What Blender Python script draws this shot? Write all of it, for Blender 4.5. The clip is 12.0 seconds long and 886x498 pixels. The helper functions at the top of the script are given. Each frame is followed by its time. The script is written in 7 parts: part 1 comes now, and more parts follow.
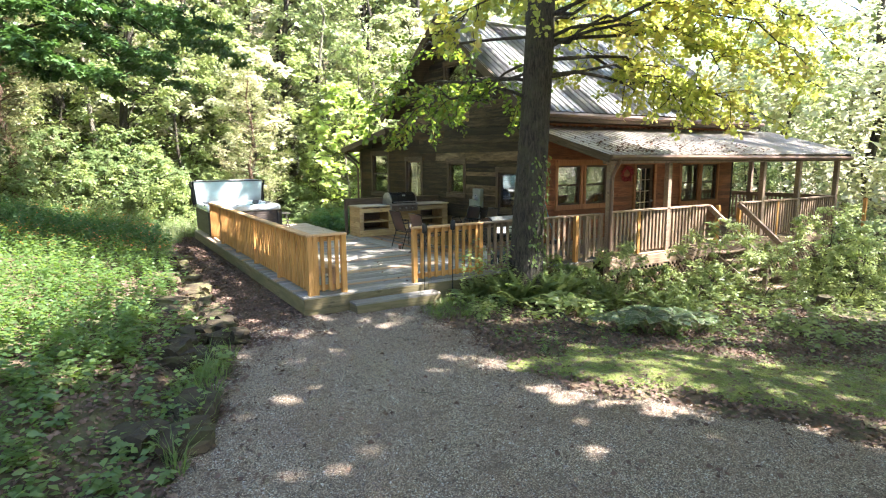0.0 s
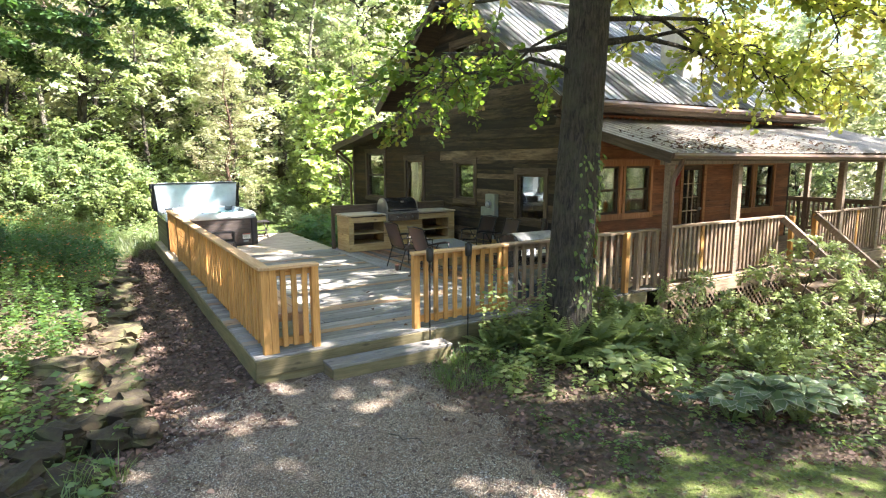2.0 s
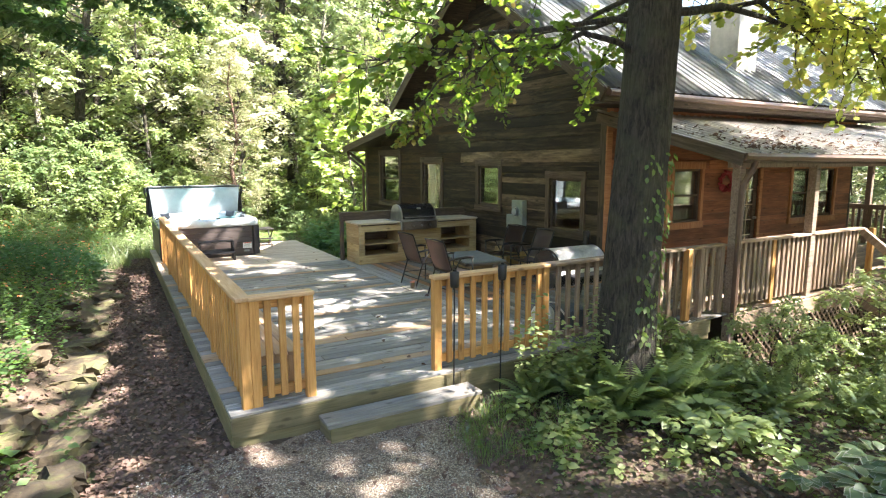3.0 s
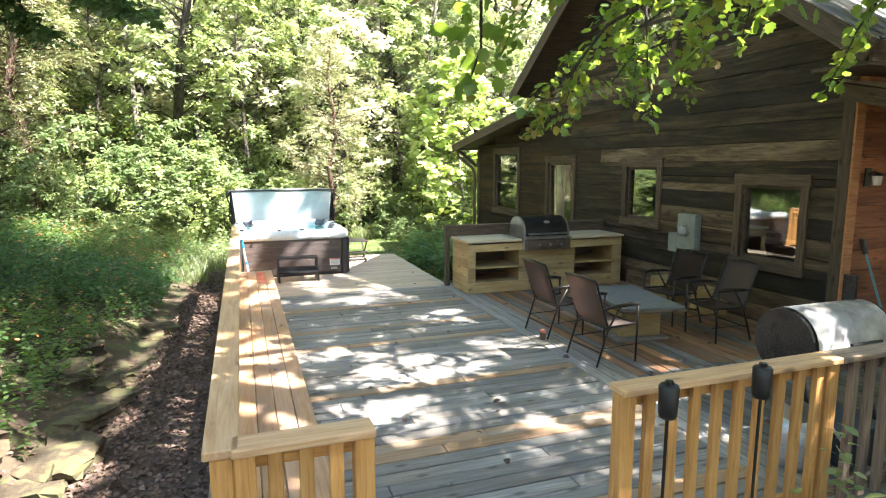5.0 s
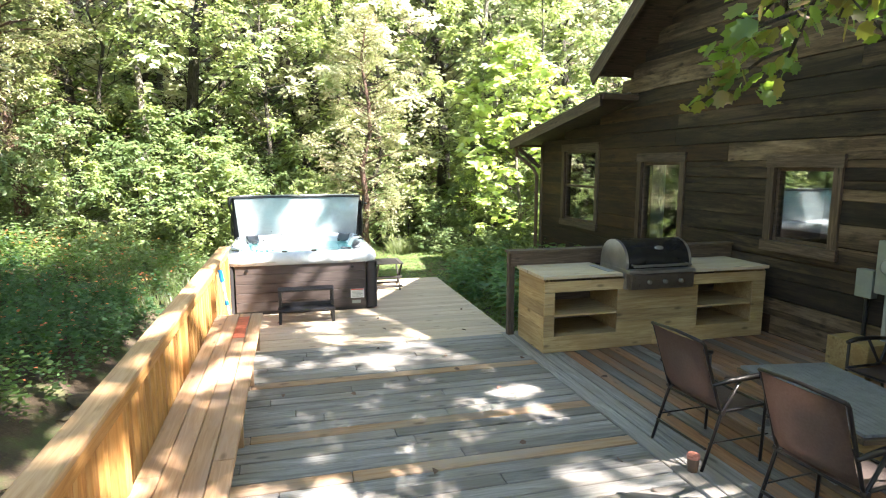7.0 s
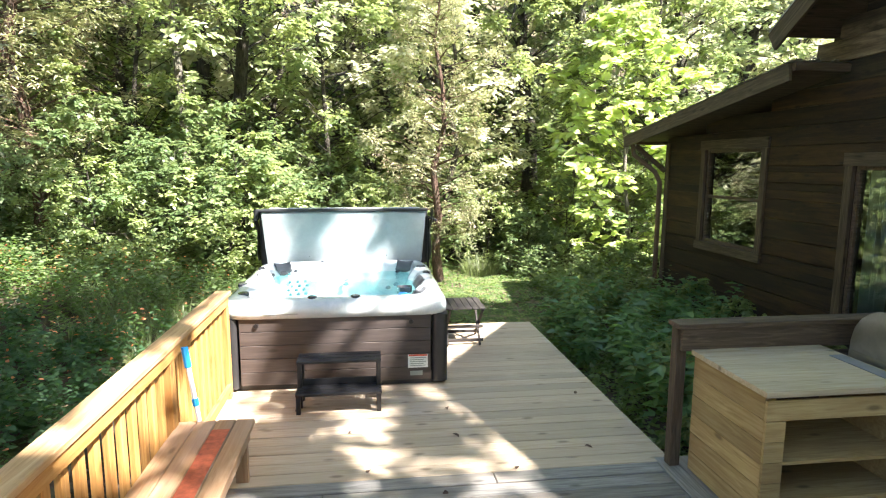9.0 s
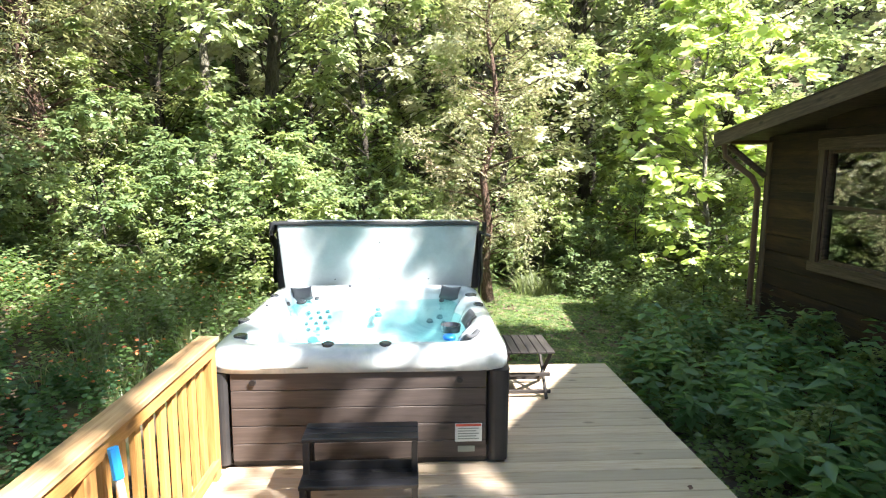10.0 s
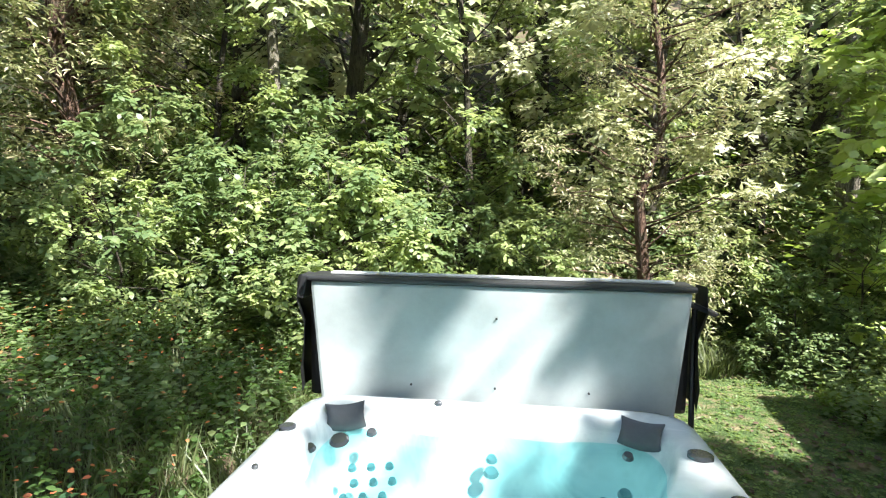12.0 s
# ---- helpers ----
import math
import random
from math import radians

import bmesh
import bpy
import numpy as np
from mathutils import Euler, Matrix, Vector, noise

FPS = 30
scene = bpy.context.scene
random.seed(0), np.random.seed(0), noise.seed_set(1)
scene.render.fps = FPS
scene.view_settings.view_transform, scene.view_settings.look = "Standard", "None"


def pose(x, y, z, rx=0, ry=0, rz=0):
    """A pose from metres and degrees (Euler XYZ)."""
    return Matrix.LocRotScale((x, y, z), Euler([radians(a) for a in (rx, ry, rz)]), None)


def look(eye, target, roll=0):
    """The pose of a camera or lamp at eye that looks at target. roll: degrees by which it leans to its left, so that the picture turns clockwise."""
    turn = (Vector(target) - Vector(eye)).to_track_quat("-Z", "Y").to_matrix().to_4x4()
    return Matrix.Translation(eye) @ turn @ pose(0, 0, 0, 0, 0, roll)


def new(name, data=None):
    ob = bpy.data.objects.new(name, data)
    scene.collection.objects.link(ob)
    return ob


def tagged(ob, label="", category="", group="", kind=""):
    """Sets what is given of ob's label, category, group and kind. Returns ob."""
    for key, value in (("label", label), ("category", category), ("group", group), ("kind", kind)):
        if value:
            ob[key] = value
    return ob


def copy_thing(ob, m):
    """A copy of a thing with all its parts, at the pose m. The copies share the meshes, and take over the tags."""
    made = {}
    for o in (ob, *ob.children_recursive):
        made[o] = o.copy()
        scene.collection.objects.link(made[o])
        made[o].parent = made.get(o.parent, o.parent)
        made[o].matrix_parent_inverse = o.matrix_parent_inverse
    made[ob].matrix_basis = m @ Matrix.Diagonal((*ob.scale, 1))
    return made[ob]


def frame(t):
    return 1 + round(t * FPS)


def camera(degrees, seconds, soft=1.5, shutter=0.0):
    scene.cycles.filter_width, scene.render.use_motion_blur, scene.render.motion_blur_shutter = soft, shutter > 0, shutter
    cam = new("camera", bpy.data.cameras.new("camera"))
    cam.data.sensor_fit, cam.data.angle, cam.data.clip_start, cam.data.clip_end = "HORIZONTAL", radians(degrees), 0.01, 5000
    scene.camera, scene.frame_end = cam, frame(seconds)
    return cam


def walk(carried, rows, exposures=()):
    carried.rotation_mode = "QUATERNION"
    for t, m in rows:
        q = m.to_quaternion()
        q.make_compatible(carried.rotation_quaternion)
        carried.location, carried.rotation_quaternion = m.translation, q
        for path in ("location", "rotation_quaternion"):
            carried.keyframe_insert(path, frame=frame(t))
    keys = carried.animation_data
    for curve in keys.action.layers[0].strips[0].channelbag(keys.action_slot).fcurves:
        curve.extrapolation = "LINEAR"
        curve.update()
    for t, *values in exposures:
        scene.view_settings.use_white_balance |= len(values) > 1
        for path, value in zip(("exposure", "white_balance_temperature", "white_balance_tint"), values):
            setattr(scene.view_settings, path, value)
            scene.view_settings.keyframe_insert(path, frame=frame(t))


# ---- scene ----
cam = camera(74.9, 12.0, 1.15)
PATH = [
    (0, (0.022, -1.077, 2.53), (1.047, 0.613, 2.226), -0.4),
    (1.3, (0.941, 0.599, 2.545), (1.968, 2.287, 2.236), -0.3),
    (2.5, (1.761, 2.233, 2.517), (2.781, 3.928, 2.216), -0.2),
    (4.5, (2.952, 5.008, 2.478), (3.675, 6.85, 2.185), -0.2),
    (5, (3.163, 5.732, 2.471), (3.812, 7.602, 2.181), -0.1),
    (5.5, (3.377, 6.495, 2.486), (3.95, 8.389, 2.195), -0.2),
    (6, (3.61, 7.217, 2.47), (4.131, 9.126, 2.18), -0.0),
    (7, (3.953, 8.669, 2.44), (4.453, 10.585, 2.155), -0.0),
    (9, (4.392, 11.628, 2.496), (4.643, 13.591, 2.209), 0.2),
    (9.5, (4.431, 12.394, 2.487), (4.616, 14.366, 2.208), 0.3),
    (10.5, (4.458, 13.916, 2.473), (4.464, 15.898, 2.208), 0.2),
    (11.3, (4.284, 15.157, 2.441), (4.141, 17.138, 2.203), 0.8),
    (12, (4.145, 16.243, 2.372), (3.914, 18.222, 2.197), 0.9),
]
walk(cam, [(t, look(eye, target, roll)) for t, eye, target, roll in PATH], [(0, 3.05, 6500, 10), (2.5, 3.1, 6500, 10), (4.5, 3.2, 6500, 10), (7, 3.08, 6500, 10), (9, 2.7, 6500, 9), (10.5, 2.5, 6450, 8), (12, 2.08, 6440, 5)])

# ---- light ----
SUN = Vector((0.65, -0.47, 1.0)).normalized()
world = bpy.data.worlds.new("sky")
scene.world = world
world.use_nodes = True
wn = world.node_tree
sky = wn.nodes.new("ShaderNodeTexSky")
sky.sky_type, sky.sun_disc = "NISHITA", False
sky.sun_elevation, sky.sun_rotation = math.asin(SUN.z), math.atan2(SUN.x, SUN.y)
sky.dust_density, sky.ozone_density = 1.0, 2.0
wn.nodes["Background"].inputs[1].default_value = 0.095
wn.links.new(sky.outputs[0], wn.nodes["Background"].inputs[0])
sun_data = bpy.data.lights.new("sun", "SUN")
sun_data.energy, sun_data.angle, sun_data.color = 5.0, radians(0.8), (1.0, 0.945, 0.895)
new("sun", sun_data).matrix_world = look(SUN * 40, (0, 0, 0))

# ---- materials ----


def ramp(nt, fac, stops):
    node = nt.nodes.new("ShaderNodeValToRGB")
    node.color_ramp.elements[0].position, node.color_ramp.elements[0].color = stops[0][0], (*stops[0][1], 1)
    node.color_ramp.elements[1].position, node.color_ramp.elements[1].color = stops[-1][0], (*stops[-1][1], 1)
    for p, c in stops[1:-1]:
        node.color_ramp.elements.new(p).color = (*c, 1)
    nt.links.new(fac, node.inputs[0])
    return node.outputs[0]


def noise_tex(nt, vec, scale, detail=5.0, rough=0.6, distort=0.0):
    node = nt.nodes.new("ShaderNodeTexNoise")
    node.inputs["Scale"].default_value, node.inputs["Detail"].default_value = scale, detail
    node.inputs["Roughness"].default_value, node.inputs["Distortion"].default_value = rough, distort
    nt.links.new(vec, node.inputs["Vector"])
    return node.outputs[0]


def mix(nt, fac, a, b, mode="MIX"):
    node = nt.nodes.new("ShaderNodeMix")
    node.data_type, node.blend_type = "RGBA", mode
    for sock, v in ((node.inputs[0], fac), (node.inputs[6], a), (node.inputs[7], b)):
        if hasattr(v, "is_linked"):
            nt.links.new(v, sock)
        else:
            sock.default_value = v if isinstance(v, (int, float)) else (*v, 1)
    return node.outputs[2]


def calc(nt, op, a, b=0.0):
    node = nt.nodes.new("ShaderNodeMath")
    node.operation = op
    for sock, v in zip(node.inputs, (a, b)):
        if hasattr(v, "is_linked"):
            nt.links.new(v, sock)
        else:
            sock.default_value = v
    return node.outputs[0]


def base(name, rough=0.7, metal=0.0):
    m = bpy.data.materials.new(name)
    m.use_nodes = True
    nt = m.node_tree
    p = nt.nodes["Principled BSDF"]
    p.inputs["Roughness"].default_value, p.inputs["Metallic"].default_value = rough, metal
    return m, nt, p


def coords(nt, scale=(1, 1, 1), wander=0.0):
    tc = nt.nodes.new("ShaderNodeTexCoord")
    mp = nt.nodes.new("ShaderNodeMapping")
    mp.inputs["Scale"].default_value = scale
    nt.links.new(tc.outputs["Object"], mp.inputs["Vector"])
    if wander:
        info = nt.nodes.new("ShaderNodeObjectInfo")
        comb = nt.nodes.new("ShaderNodeCombineXYZ")
        for k in range(3):
            nt.links.new(calc(nt, "MULTIPLY", info.outputs["Random"], wander * (1 + 0.7 * k)), comb.inputs[k])
        nt.links.new(comb.outputs[0], mp.inputs["Location"])
    return mp.outputs[0]


def bump(nt, p, height, strength=0.3, distance=0.01):
    node = nt.nodes.new("ShaderNodeBump")
    node.inputs["Strength"].default_value, node.inputs["Distance"].default_value = strength, distance
    nt.links.new(height, node.inputs["Height"])
    nt.links.new(node.outputs[0], p.inputs["Normal"])


def obj_random(nt):
    return nt.nodes.new("ShaderNodeObjectInfo").outputs["Random"]


def wood(name, dark, mid, light, axis=0, rough=0.75, vary=0.5, stain=None, strength=0.35, fine=1.0, silver=None):
    """Sawn boards: grain along the axis, blotches, and a tone of its own for each board."""
    m, nt, p = base(name, rough)
    long = [16 * fine] * 3
    long[axis] = 1.1
    v = coords(nt, long, 31.0)
    grain = noise_tex(nt, v, 2.2, 8, 0.65, 0.9)
    col = ramp(nt, grain, [(0.3, dark), (0.5, mid), (0.72, light)])
    wide = [3.0] * 3
    wide[axis] = 0.7
    blot = noise_tex(nt, coords(nt, wide, 17.0), 1.3, 4, 0.6)
    if stain:
        col = mix(nt, ramp(nt, blot, [(0.42, (0, 0, 0)), (0.66, (0.8, 0.8, 0.8))]), col, stain)
    if silver:
        streak = [6.0] * 3
        streak[axis] = 0.5
        worn = noise_tex(nt, coords(nt, streak, 41.0), 1.0, 7, 0.72, 0.5)
        col = mix(nt, ramp(nt, worn, [(0.44, (0, 0, 0)), (0.7, (0.8, 0.8, 0.8))]), col, silver)
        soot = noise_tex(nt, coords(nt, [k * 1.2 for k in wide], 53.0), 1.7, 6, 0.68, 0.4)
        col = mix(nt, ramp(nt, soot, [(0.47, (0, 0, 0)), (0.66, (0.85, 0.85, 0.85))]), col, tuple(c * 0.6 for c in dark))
    knot = [7.0] * 3
    knot[axis] = 2.6
    vor = nt.nodes.new("ShaderNodeTexVoronoi")
    vor.inputs["Scale"].default_value = 1.0
    nt.links.new(coords(nt, knot, 23.0), vor.inputs["Vector"])
    col = mix(nt, ramp(nt, vor.outputs["Distance"], [(0.07, (0.75, 0.75, 0.75)), (0.17, (0, 0, 0))]), col, tuple(c * 0.45 for c in dark))
    tone = ramp(nt, obj_random(nt), [(0.0, (1 - vary,) * 3), (1.0, (1 + vary * 0.5,) * 3)])
    col = mix(nt, 1.0, col, tone, "MULTIPLY")
    nt.links.new(col, p.inputs["Base Color"])
    bump(nt, p, grain, strength, 0.006)
    return m


def plain(name, col, rough=0.5, metal=0.0, vary=0.12, scale=6.0, strength=0.05):
    m, nt, p = base(name, rough, metal)
    n = noise_tex(nt, coords(nt), scale, 6, 0.65)
    c = ramp(nt, n, [(0.3, tuple(x * (1 - vary) for x in col)), (0.7, tuple(min(1, x * (1 + vary)) for x in col))])
    nt.links.new(c, p.inputs["Base Color"])
    f = noise_tex(nt, coords(nt), scale * 14, 4, 0.6)
    nt.links.new(calc(nt, "ADD", calc(nt, "MULTIPLY", f, 0.25), rough - 0.12), p.inputs["Roughness"])
    if strength:
        bump(nt, p, f, strength, 0.004)
    return m


def soften(c, gain):
    grey = 0.3 * c[0] + 0.6 * c[1] + 0.1 * c[2]
    return tuple(min(0.7, gain * k * (grey * 0.2 + v * 0.8)) for k, v in zip((1.07, 1.0, 1.14), c))


def leafy(name, stops, glow=0.45, rough=0.45, glow_col=(0.52, 0.62, 0.24), patch=0.9, gain=1.75):
    """Leaves: a tone for each leaf and each patch, glossy above, with light coming through."""
    m, nt, p = base(name, rough)
    geo = nt.nodes.new("ShaderNodeNewGeometry")
    big = noise_tex(nt, coords(nt), patch, 3, 0.5)
    f = calc(nt, "ADD", calc(nt, "MULTIPLY", geo.outputs["Random Per Island"], 0.42), calc(nt, "MULTIPLY", calc(nt, "SUBTRACT", big, 0.24), 1.15))
    col = ramp(nt, f, [(q, soften(c, gain)) for q, c in stops])
    nt.links.new(col, p.inputs["Base Color"])
    tr = nt.nodes.new("ShaderNodeBsdfTranslucent")
    nt.links.new(mix(nt, 0.55, col, glow_col), tr.inputs["Color"])
    ms = nt.nodes.new("ShaderNodeMixShader")
    ms.inputs[0].default_value = glow
    nt.links.new(p.outputs[0], ms.inputs[1])
    nt.links.new(tr.outputs[0], ms.inputs[2])
    nt.links.new(ms.outputs[0], nt.nodes["Material Output"].inputs["Surface"])
    return m


def bark_mat(name, dark, light, scale=1.0):
    """Ridged bark: long furrows broken into plates, with grey-green lichen."""
    m, nt, p = base(name, 0.9)
    v = coords(nt, (13 * scale, 13 * scale, 2.6 * scale), 5.0)
    n = noise_tex(nt, v, 2.0, 8, 0.72, 0.8)
    plates = nt.nodes.new("ShaderNodeTexVoronoi")
    plates.feature = "DISTANCE_TO_EDGE"
    plates.inputs["Scale"].default_value = 1.9
    nt.links.new(coords(nt, (15 * scale, 15 * scale, 1.8 * scale), 3.0), plates.inputs["Vector"])
    crack = ramp(nt, plates.outputs["Distance"], [(0.02, (0, 0, 0)), (0.2, (1, 1, 1))])
    blot = noise_tex(nt, coords(nt), 3.4, 6, 0.7)
    col = ramp(nt, n, [(0.36, dark), (0.64, light)])
    col = mix(nt, ramp(nt, blot, [(0.48, (0, 0, 0)), (0.62, (0.7, 0.7, 0.7))]), col, (0.1, 0.1, 0.058))
    col = mix(nt, 0.3, col, mix(nt, crack, (0.3, 0.27, 0.25), (1, 1, 1)), "MULTIPLY")
    nt.links.new(col, p.inputs["Base Color"])
    bump(nt, p, calc(nt, "ADD", n, calc(nt, "MULTIPLY", crack, 0.12)), 1.0, 0.1)
    return m


def soil_mat(name, stops, fine_scale=40.0, blot_scale=0.8, strength=0.6, dist=0.02, second=None):
    m, nt, p = base(name, 0.95)
    v = coords(nt)
    n = noise_tex(nt, v, fine_scale, 6, 0.7)
    b = noise_tex(nt, v, blot_scale, 5, 0.65, 0.4)
    f = calc(nt, "ADD", calc(nt, "MULTIPLY", n, 0.55), calc(nt, "MULTIPLY", b, 0.45))
    col = ramp(nt, f, stops)
    if second:
        mid = noise_tex(nt, v, blot_scale * 3.1, 4, 0.6)
        col = mix(nt, ramp(nt, mid, [(0.48, (0, 0, 0)), (0.62, (1, 1, 1))]), col, second)
    nt.links.new(col, p.inputs["Base Color"])
    bump(nt, p, n, strength, dist)
    return m


def gravel_mat():
    m, nt, p = base("gravel", 0.9)
    v = coords(nt)
    col, gap = None, None
    for size, stops in ((84.0, [(0.0, (0.0937, 0.0694, 0.0519)), (0.4, (0.318, 0.237, 0.177)), (0.75, (0.619, 0.473, 0.359)), (1.0, (0.8, 0.8, 0.705))]),
                        (150.0, [(0.0, (0.112, 0.0789, 0.0559)), (0.5, (0.413, 0.299, 0.22)), (1.0, (0.8, 0.708, 0.532))])):
        vor = nt.nodes.new("ShaderNodeTexVoronoi")
        vor.inputs["Scale"].default_value = size
        nt.links.new(v, vor.inputs["Vector"])
        sep = nt.nodes.new("ShaderNodeSeparateColor")
        nt.links.new(vor.outputs["Color"], sep.inputs[0])
        c = ramp(nt, sep.outputs[0], stops)
        if col is None:
            col, gap, first = c, vor.outputs["Distance"], sep.outputs[1]
        else:
            col = mix(nt, ramp(nt, first, [(0.45, (0, 0, 0)), (0.5, (1, 1, 1))]), col, c)
    b = noise_tex(nt, v, 0.8, 6, 0.65, 0.5)
    col = mix(nt, ramp(nt, b, [(0.48, (0, 0, 0)), (0.72, (0.7, 0.7, 0.7))]), col, (0.318, 0.209, 0.143))
    spill = noise_tex(nt, v, 2.6, 6, 0.7, 0.8)
    col = mix(nt, ramp(nt, spill, [(0.55, (0, 0, 0)), (0.7, (0.65, 0.65, 0.65))]), col, (0.141, 0.0946, 0.0665))
    col = mix(nt, ramp(nt, gap, [(0.35, (0, 0, 0)), (0.7, (0.8, 0.8, 0.8))]), col, (0.0749, 0.0537, 0.0399))
    nt.links.new(col, p.inputs["Base Color"])
    bump(nt, p, calc(nt, "SUBTRACT", 1.0, gap), 1.0, 0.03)
    return m


def glass_mat():
    m, nt, p = base("window_glass", 0.02)
    p.inputs["Base Color"].default_value = (0.8, 0.86, 0.84, 1)
    p.inputs["Transmission Weight"].default_value = 1.0
    p.inputs["IOR"].default_value = 2.1
    n = noise_tex(nt, coords(nt), 1.2, 2, 0.5)
    bump(nt, p, n, 0.05, 0.02)
    return m


M = {}
M["deck_grey"] = wood("weathered_deck", (0.127, 0.119, 0.112), (0.246, 0.234, 0.221), (0.376, 0.358, 0.336), vary=0.4, stain=(0.221, 0.186, 0.152), strength=0.6)
# Grey boards again, darker: shade near the cabin is put into the colour.
M["deck_dark"] = wood("dark_grey_deck", (0.075, 0.072, 0.068), (0.165, 0.158, 0.15), (0.27, 0.255, 0.24), vary=0.35, stain=(0.13, 0.1, 0.075), strength=0.6)
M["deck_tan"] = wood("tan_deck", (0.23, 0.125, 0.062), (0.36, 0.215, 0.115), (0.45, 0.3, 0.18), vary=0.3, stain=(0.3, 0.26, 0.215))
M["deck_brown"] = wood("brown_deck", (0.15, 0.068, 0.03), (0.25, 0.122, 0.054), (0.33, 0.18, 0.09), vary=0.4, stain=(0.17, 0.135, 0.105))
M["deck_new"] = wood("new_deck", (0.42, 0.307, 0.208), (0.521, 0.41, 0.3), (0.588, 0.492, 0.376), vary=0.14, strength=0.25, stain=(0.462, 0.369, 0.272))
M["rail_new"] = wood("treated_pine", (0.339, 0.15, 0.0382), (0.509, 0.252, 0.0733), (0.615, 0.344, 0.121), vary=0.2, strength=0.2)
M["rail_cap"] = wood("pine_cap", (0.396, 0.221, 0.0969), (0.541, 0.331, 0.167), (0.634, 0.422, 0.246), vary=0.16, strength=0.2)
M["bench"] = wood("bench_pine", (0.363, 0.193, 0.0966), (0.484, 0.285, 0.154), (0.564, 0.377, 0.241), vary=0.22, strength=0.2, stain=(0.403, 0.285, 0.213))
M["rail_old"] = wood("greyed_rail", (0.14, 0.09, 0.06), (0.26, 0.18, 0.122), (0.40, 0.30, 0.22), vary=0.35)
M["fascia"] = wood("mossy_fascia", (0.105, 0.0792, 0.0363), (0.18, 0.144, 0.0726), (0.247, 0.202, 0.112), vary=0.2, stain=(0.09, 0.0864, 0.0396))
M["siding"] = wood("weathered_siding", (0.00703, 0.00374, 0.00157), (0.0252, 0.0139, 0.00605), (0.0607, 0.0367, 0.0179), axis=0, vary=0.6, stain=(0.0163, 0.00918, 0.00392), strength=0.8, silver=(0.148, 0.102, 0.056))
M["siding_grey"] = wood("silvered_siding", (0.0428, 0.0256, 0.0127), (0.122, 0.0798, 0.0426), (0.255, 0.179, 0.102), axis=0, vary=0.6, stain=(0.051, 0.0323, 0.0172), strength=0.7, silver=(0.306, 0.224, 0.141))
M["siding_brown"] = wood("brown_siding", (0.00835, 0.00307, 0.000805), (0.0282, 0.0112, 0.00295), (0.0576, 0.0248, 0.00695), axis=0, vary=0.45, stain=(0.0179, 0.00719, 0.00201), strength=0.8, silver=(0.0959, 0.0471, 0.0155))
M["cedar"] = wood("cedar_siding", (0.19, 0.062, 0.026), (0.35, 0.128, 0.054), (0.45, 0.195, 0.09), vary=0.35, stain=(0.15, 0.06, 0.03))
M["cedar_trim"] = wood("cedar_trim", (0.27, 0.11, 0.045), (0.42, 0.185, 0.08), (0.52, 0.27, 0.13), axis=2, vary=0.2)
M["trim_dark"] = wood("dark_trim", (0.042, 0.027, 0.017), (0.093, 0.064, 0.041), (0.165, 0.12, 0.082), vary=0.25)
M["trim_grey"] = wood("grey_trim", (0.052, 0.034, 0.021), (0.108, 0.074, 0.048), (0.195, 0.142, 0.097), vary=0.3)
for key, way in (("y", 1), ("z", 2)):
    M["trim_dark_" + key] = wood("dark_trim_" + key, (0.042, 0.027, 0.017), (0.093, 0.064, 0.041), (0.165, 0.12, 0.082), axis=way, vary=0.25)
    M["trim_grey_" + key] = wood("grey_trim_" + key, (0.052, 0.034, 0.021), (0.108, 0.074, 0.048), (0.195, 0.142, 0.097), axis=way, vary=0.3)
M["counter"] = wood("counter_pine", (0.27, 0.175, 0.07), (0.43, 0.31, 0.14), (0.54, 0.42, 0.22), vary=0.32, strength=0.25, stain=(0.3, 0.185, 0.075))
M["counter_top"] = wood("counter_top", (0.40, 0.32, 0.20), (0.50, 0.41, 0.28), (0.58, 0.50, 0.37), vary=0.1, strength=0.15)
M["post_old"] = wood("porch_post", (0.17, 0.115, 0.082), (0.31, 0.22, 0.16), (0.44, 0.34, 0.27), axis=2, vary=0.25)
M["black"] = plain("black_steel", (0.018, 0.017, 0.017), 0.4, 0.3, 0.3)
M["black_plastic"] = plain("black_resin", (0.012, 0.012, 0.014), 0.38, 0.0, 0.25)
M["steel"] = plain("brushed_steel", (0.42, 0.41, 0.39), 0.34, 0.9, 0.2)
M["dark_steel"] = plain("black_enamel", (0.022, 0.021, 0.02), 0.25, 0.2, 0.3)
# Backing, joists and floor: the shade of gaps is put into the colour.
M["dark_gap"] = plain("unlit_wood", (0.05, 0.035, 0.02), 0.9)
M["roof_metal"] = plain("galvanised_roof", (0.52, 0.52, 0.51), 0.42, 0.3, 0.35, 1.3)
M["roof_old"] = plain("stained_roof", (0.50, 0.46, 0.42), 0.5, 0.2, 0.4, 1.6)
M["gutter"] = plain("brown_gutter", (0.13, 0.075, 0.05), 0.4, 0.0, 0.2)
M["box_grey"] = plain("grey_enamel", (0.257, 0.288, 0.257), 0.45, 0.1, 0.15)
M["glass"] = glass_mat()
M["gravel"] = gravel_mat()
def pebble_mat():
    m, nt, p = base("loose_stone", 0.85)
    geo = nt.nodes.new("ShaderNodeNewGeometry")
    col = ramp(nt, geo.outputs["Random Per Island"], [(0.0, (0.06, 0.05, 0.043)), (0.4, (0.19, 0.16, 0.14)), (0.75, (0.33, 0.29, 0.26)), (1.0, (0.58, 0.54, 0.5))])
    nt.links.new(mix(nt, 0.35, col, noise_tex(nt, coords(nt), 120.0, 3), "OVERLAY"), p.inputs["Base Color"])
    return m


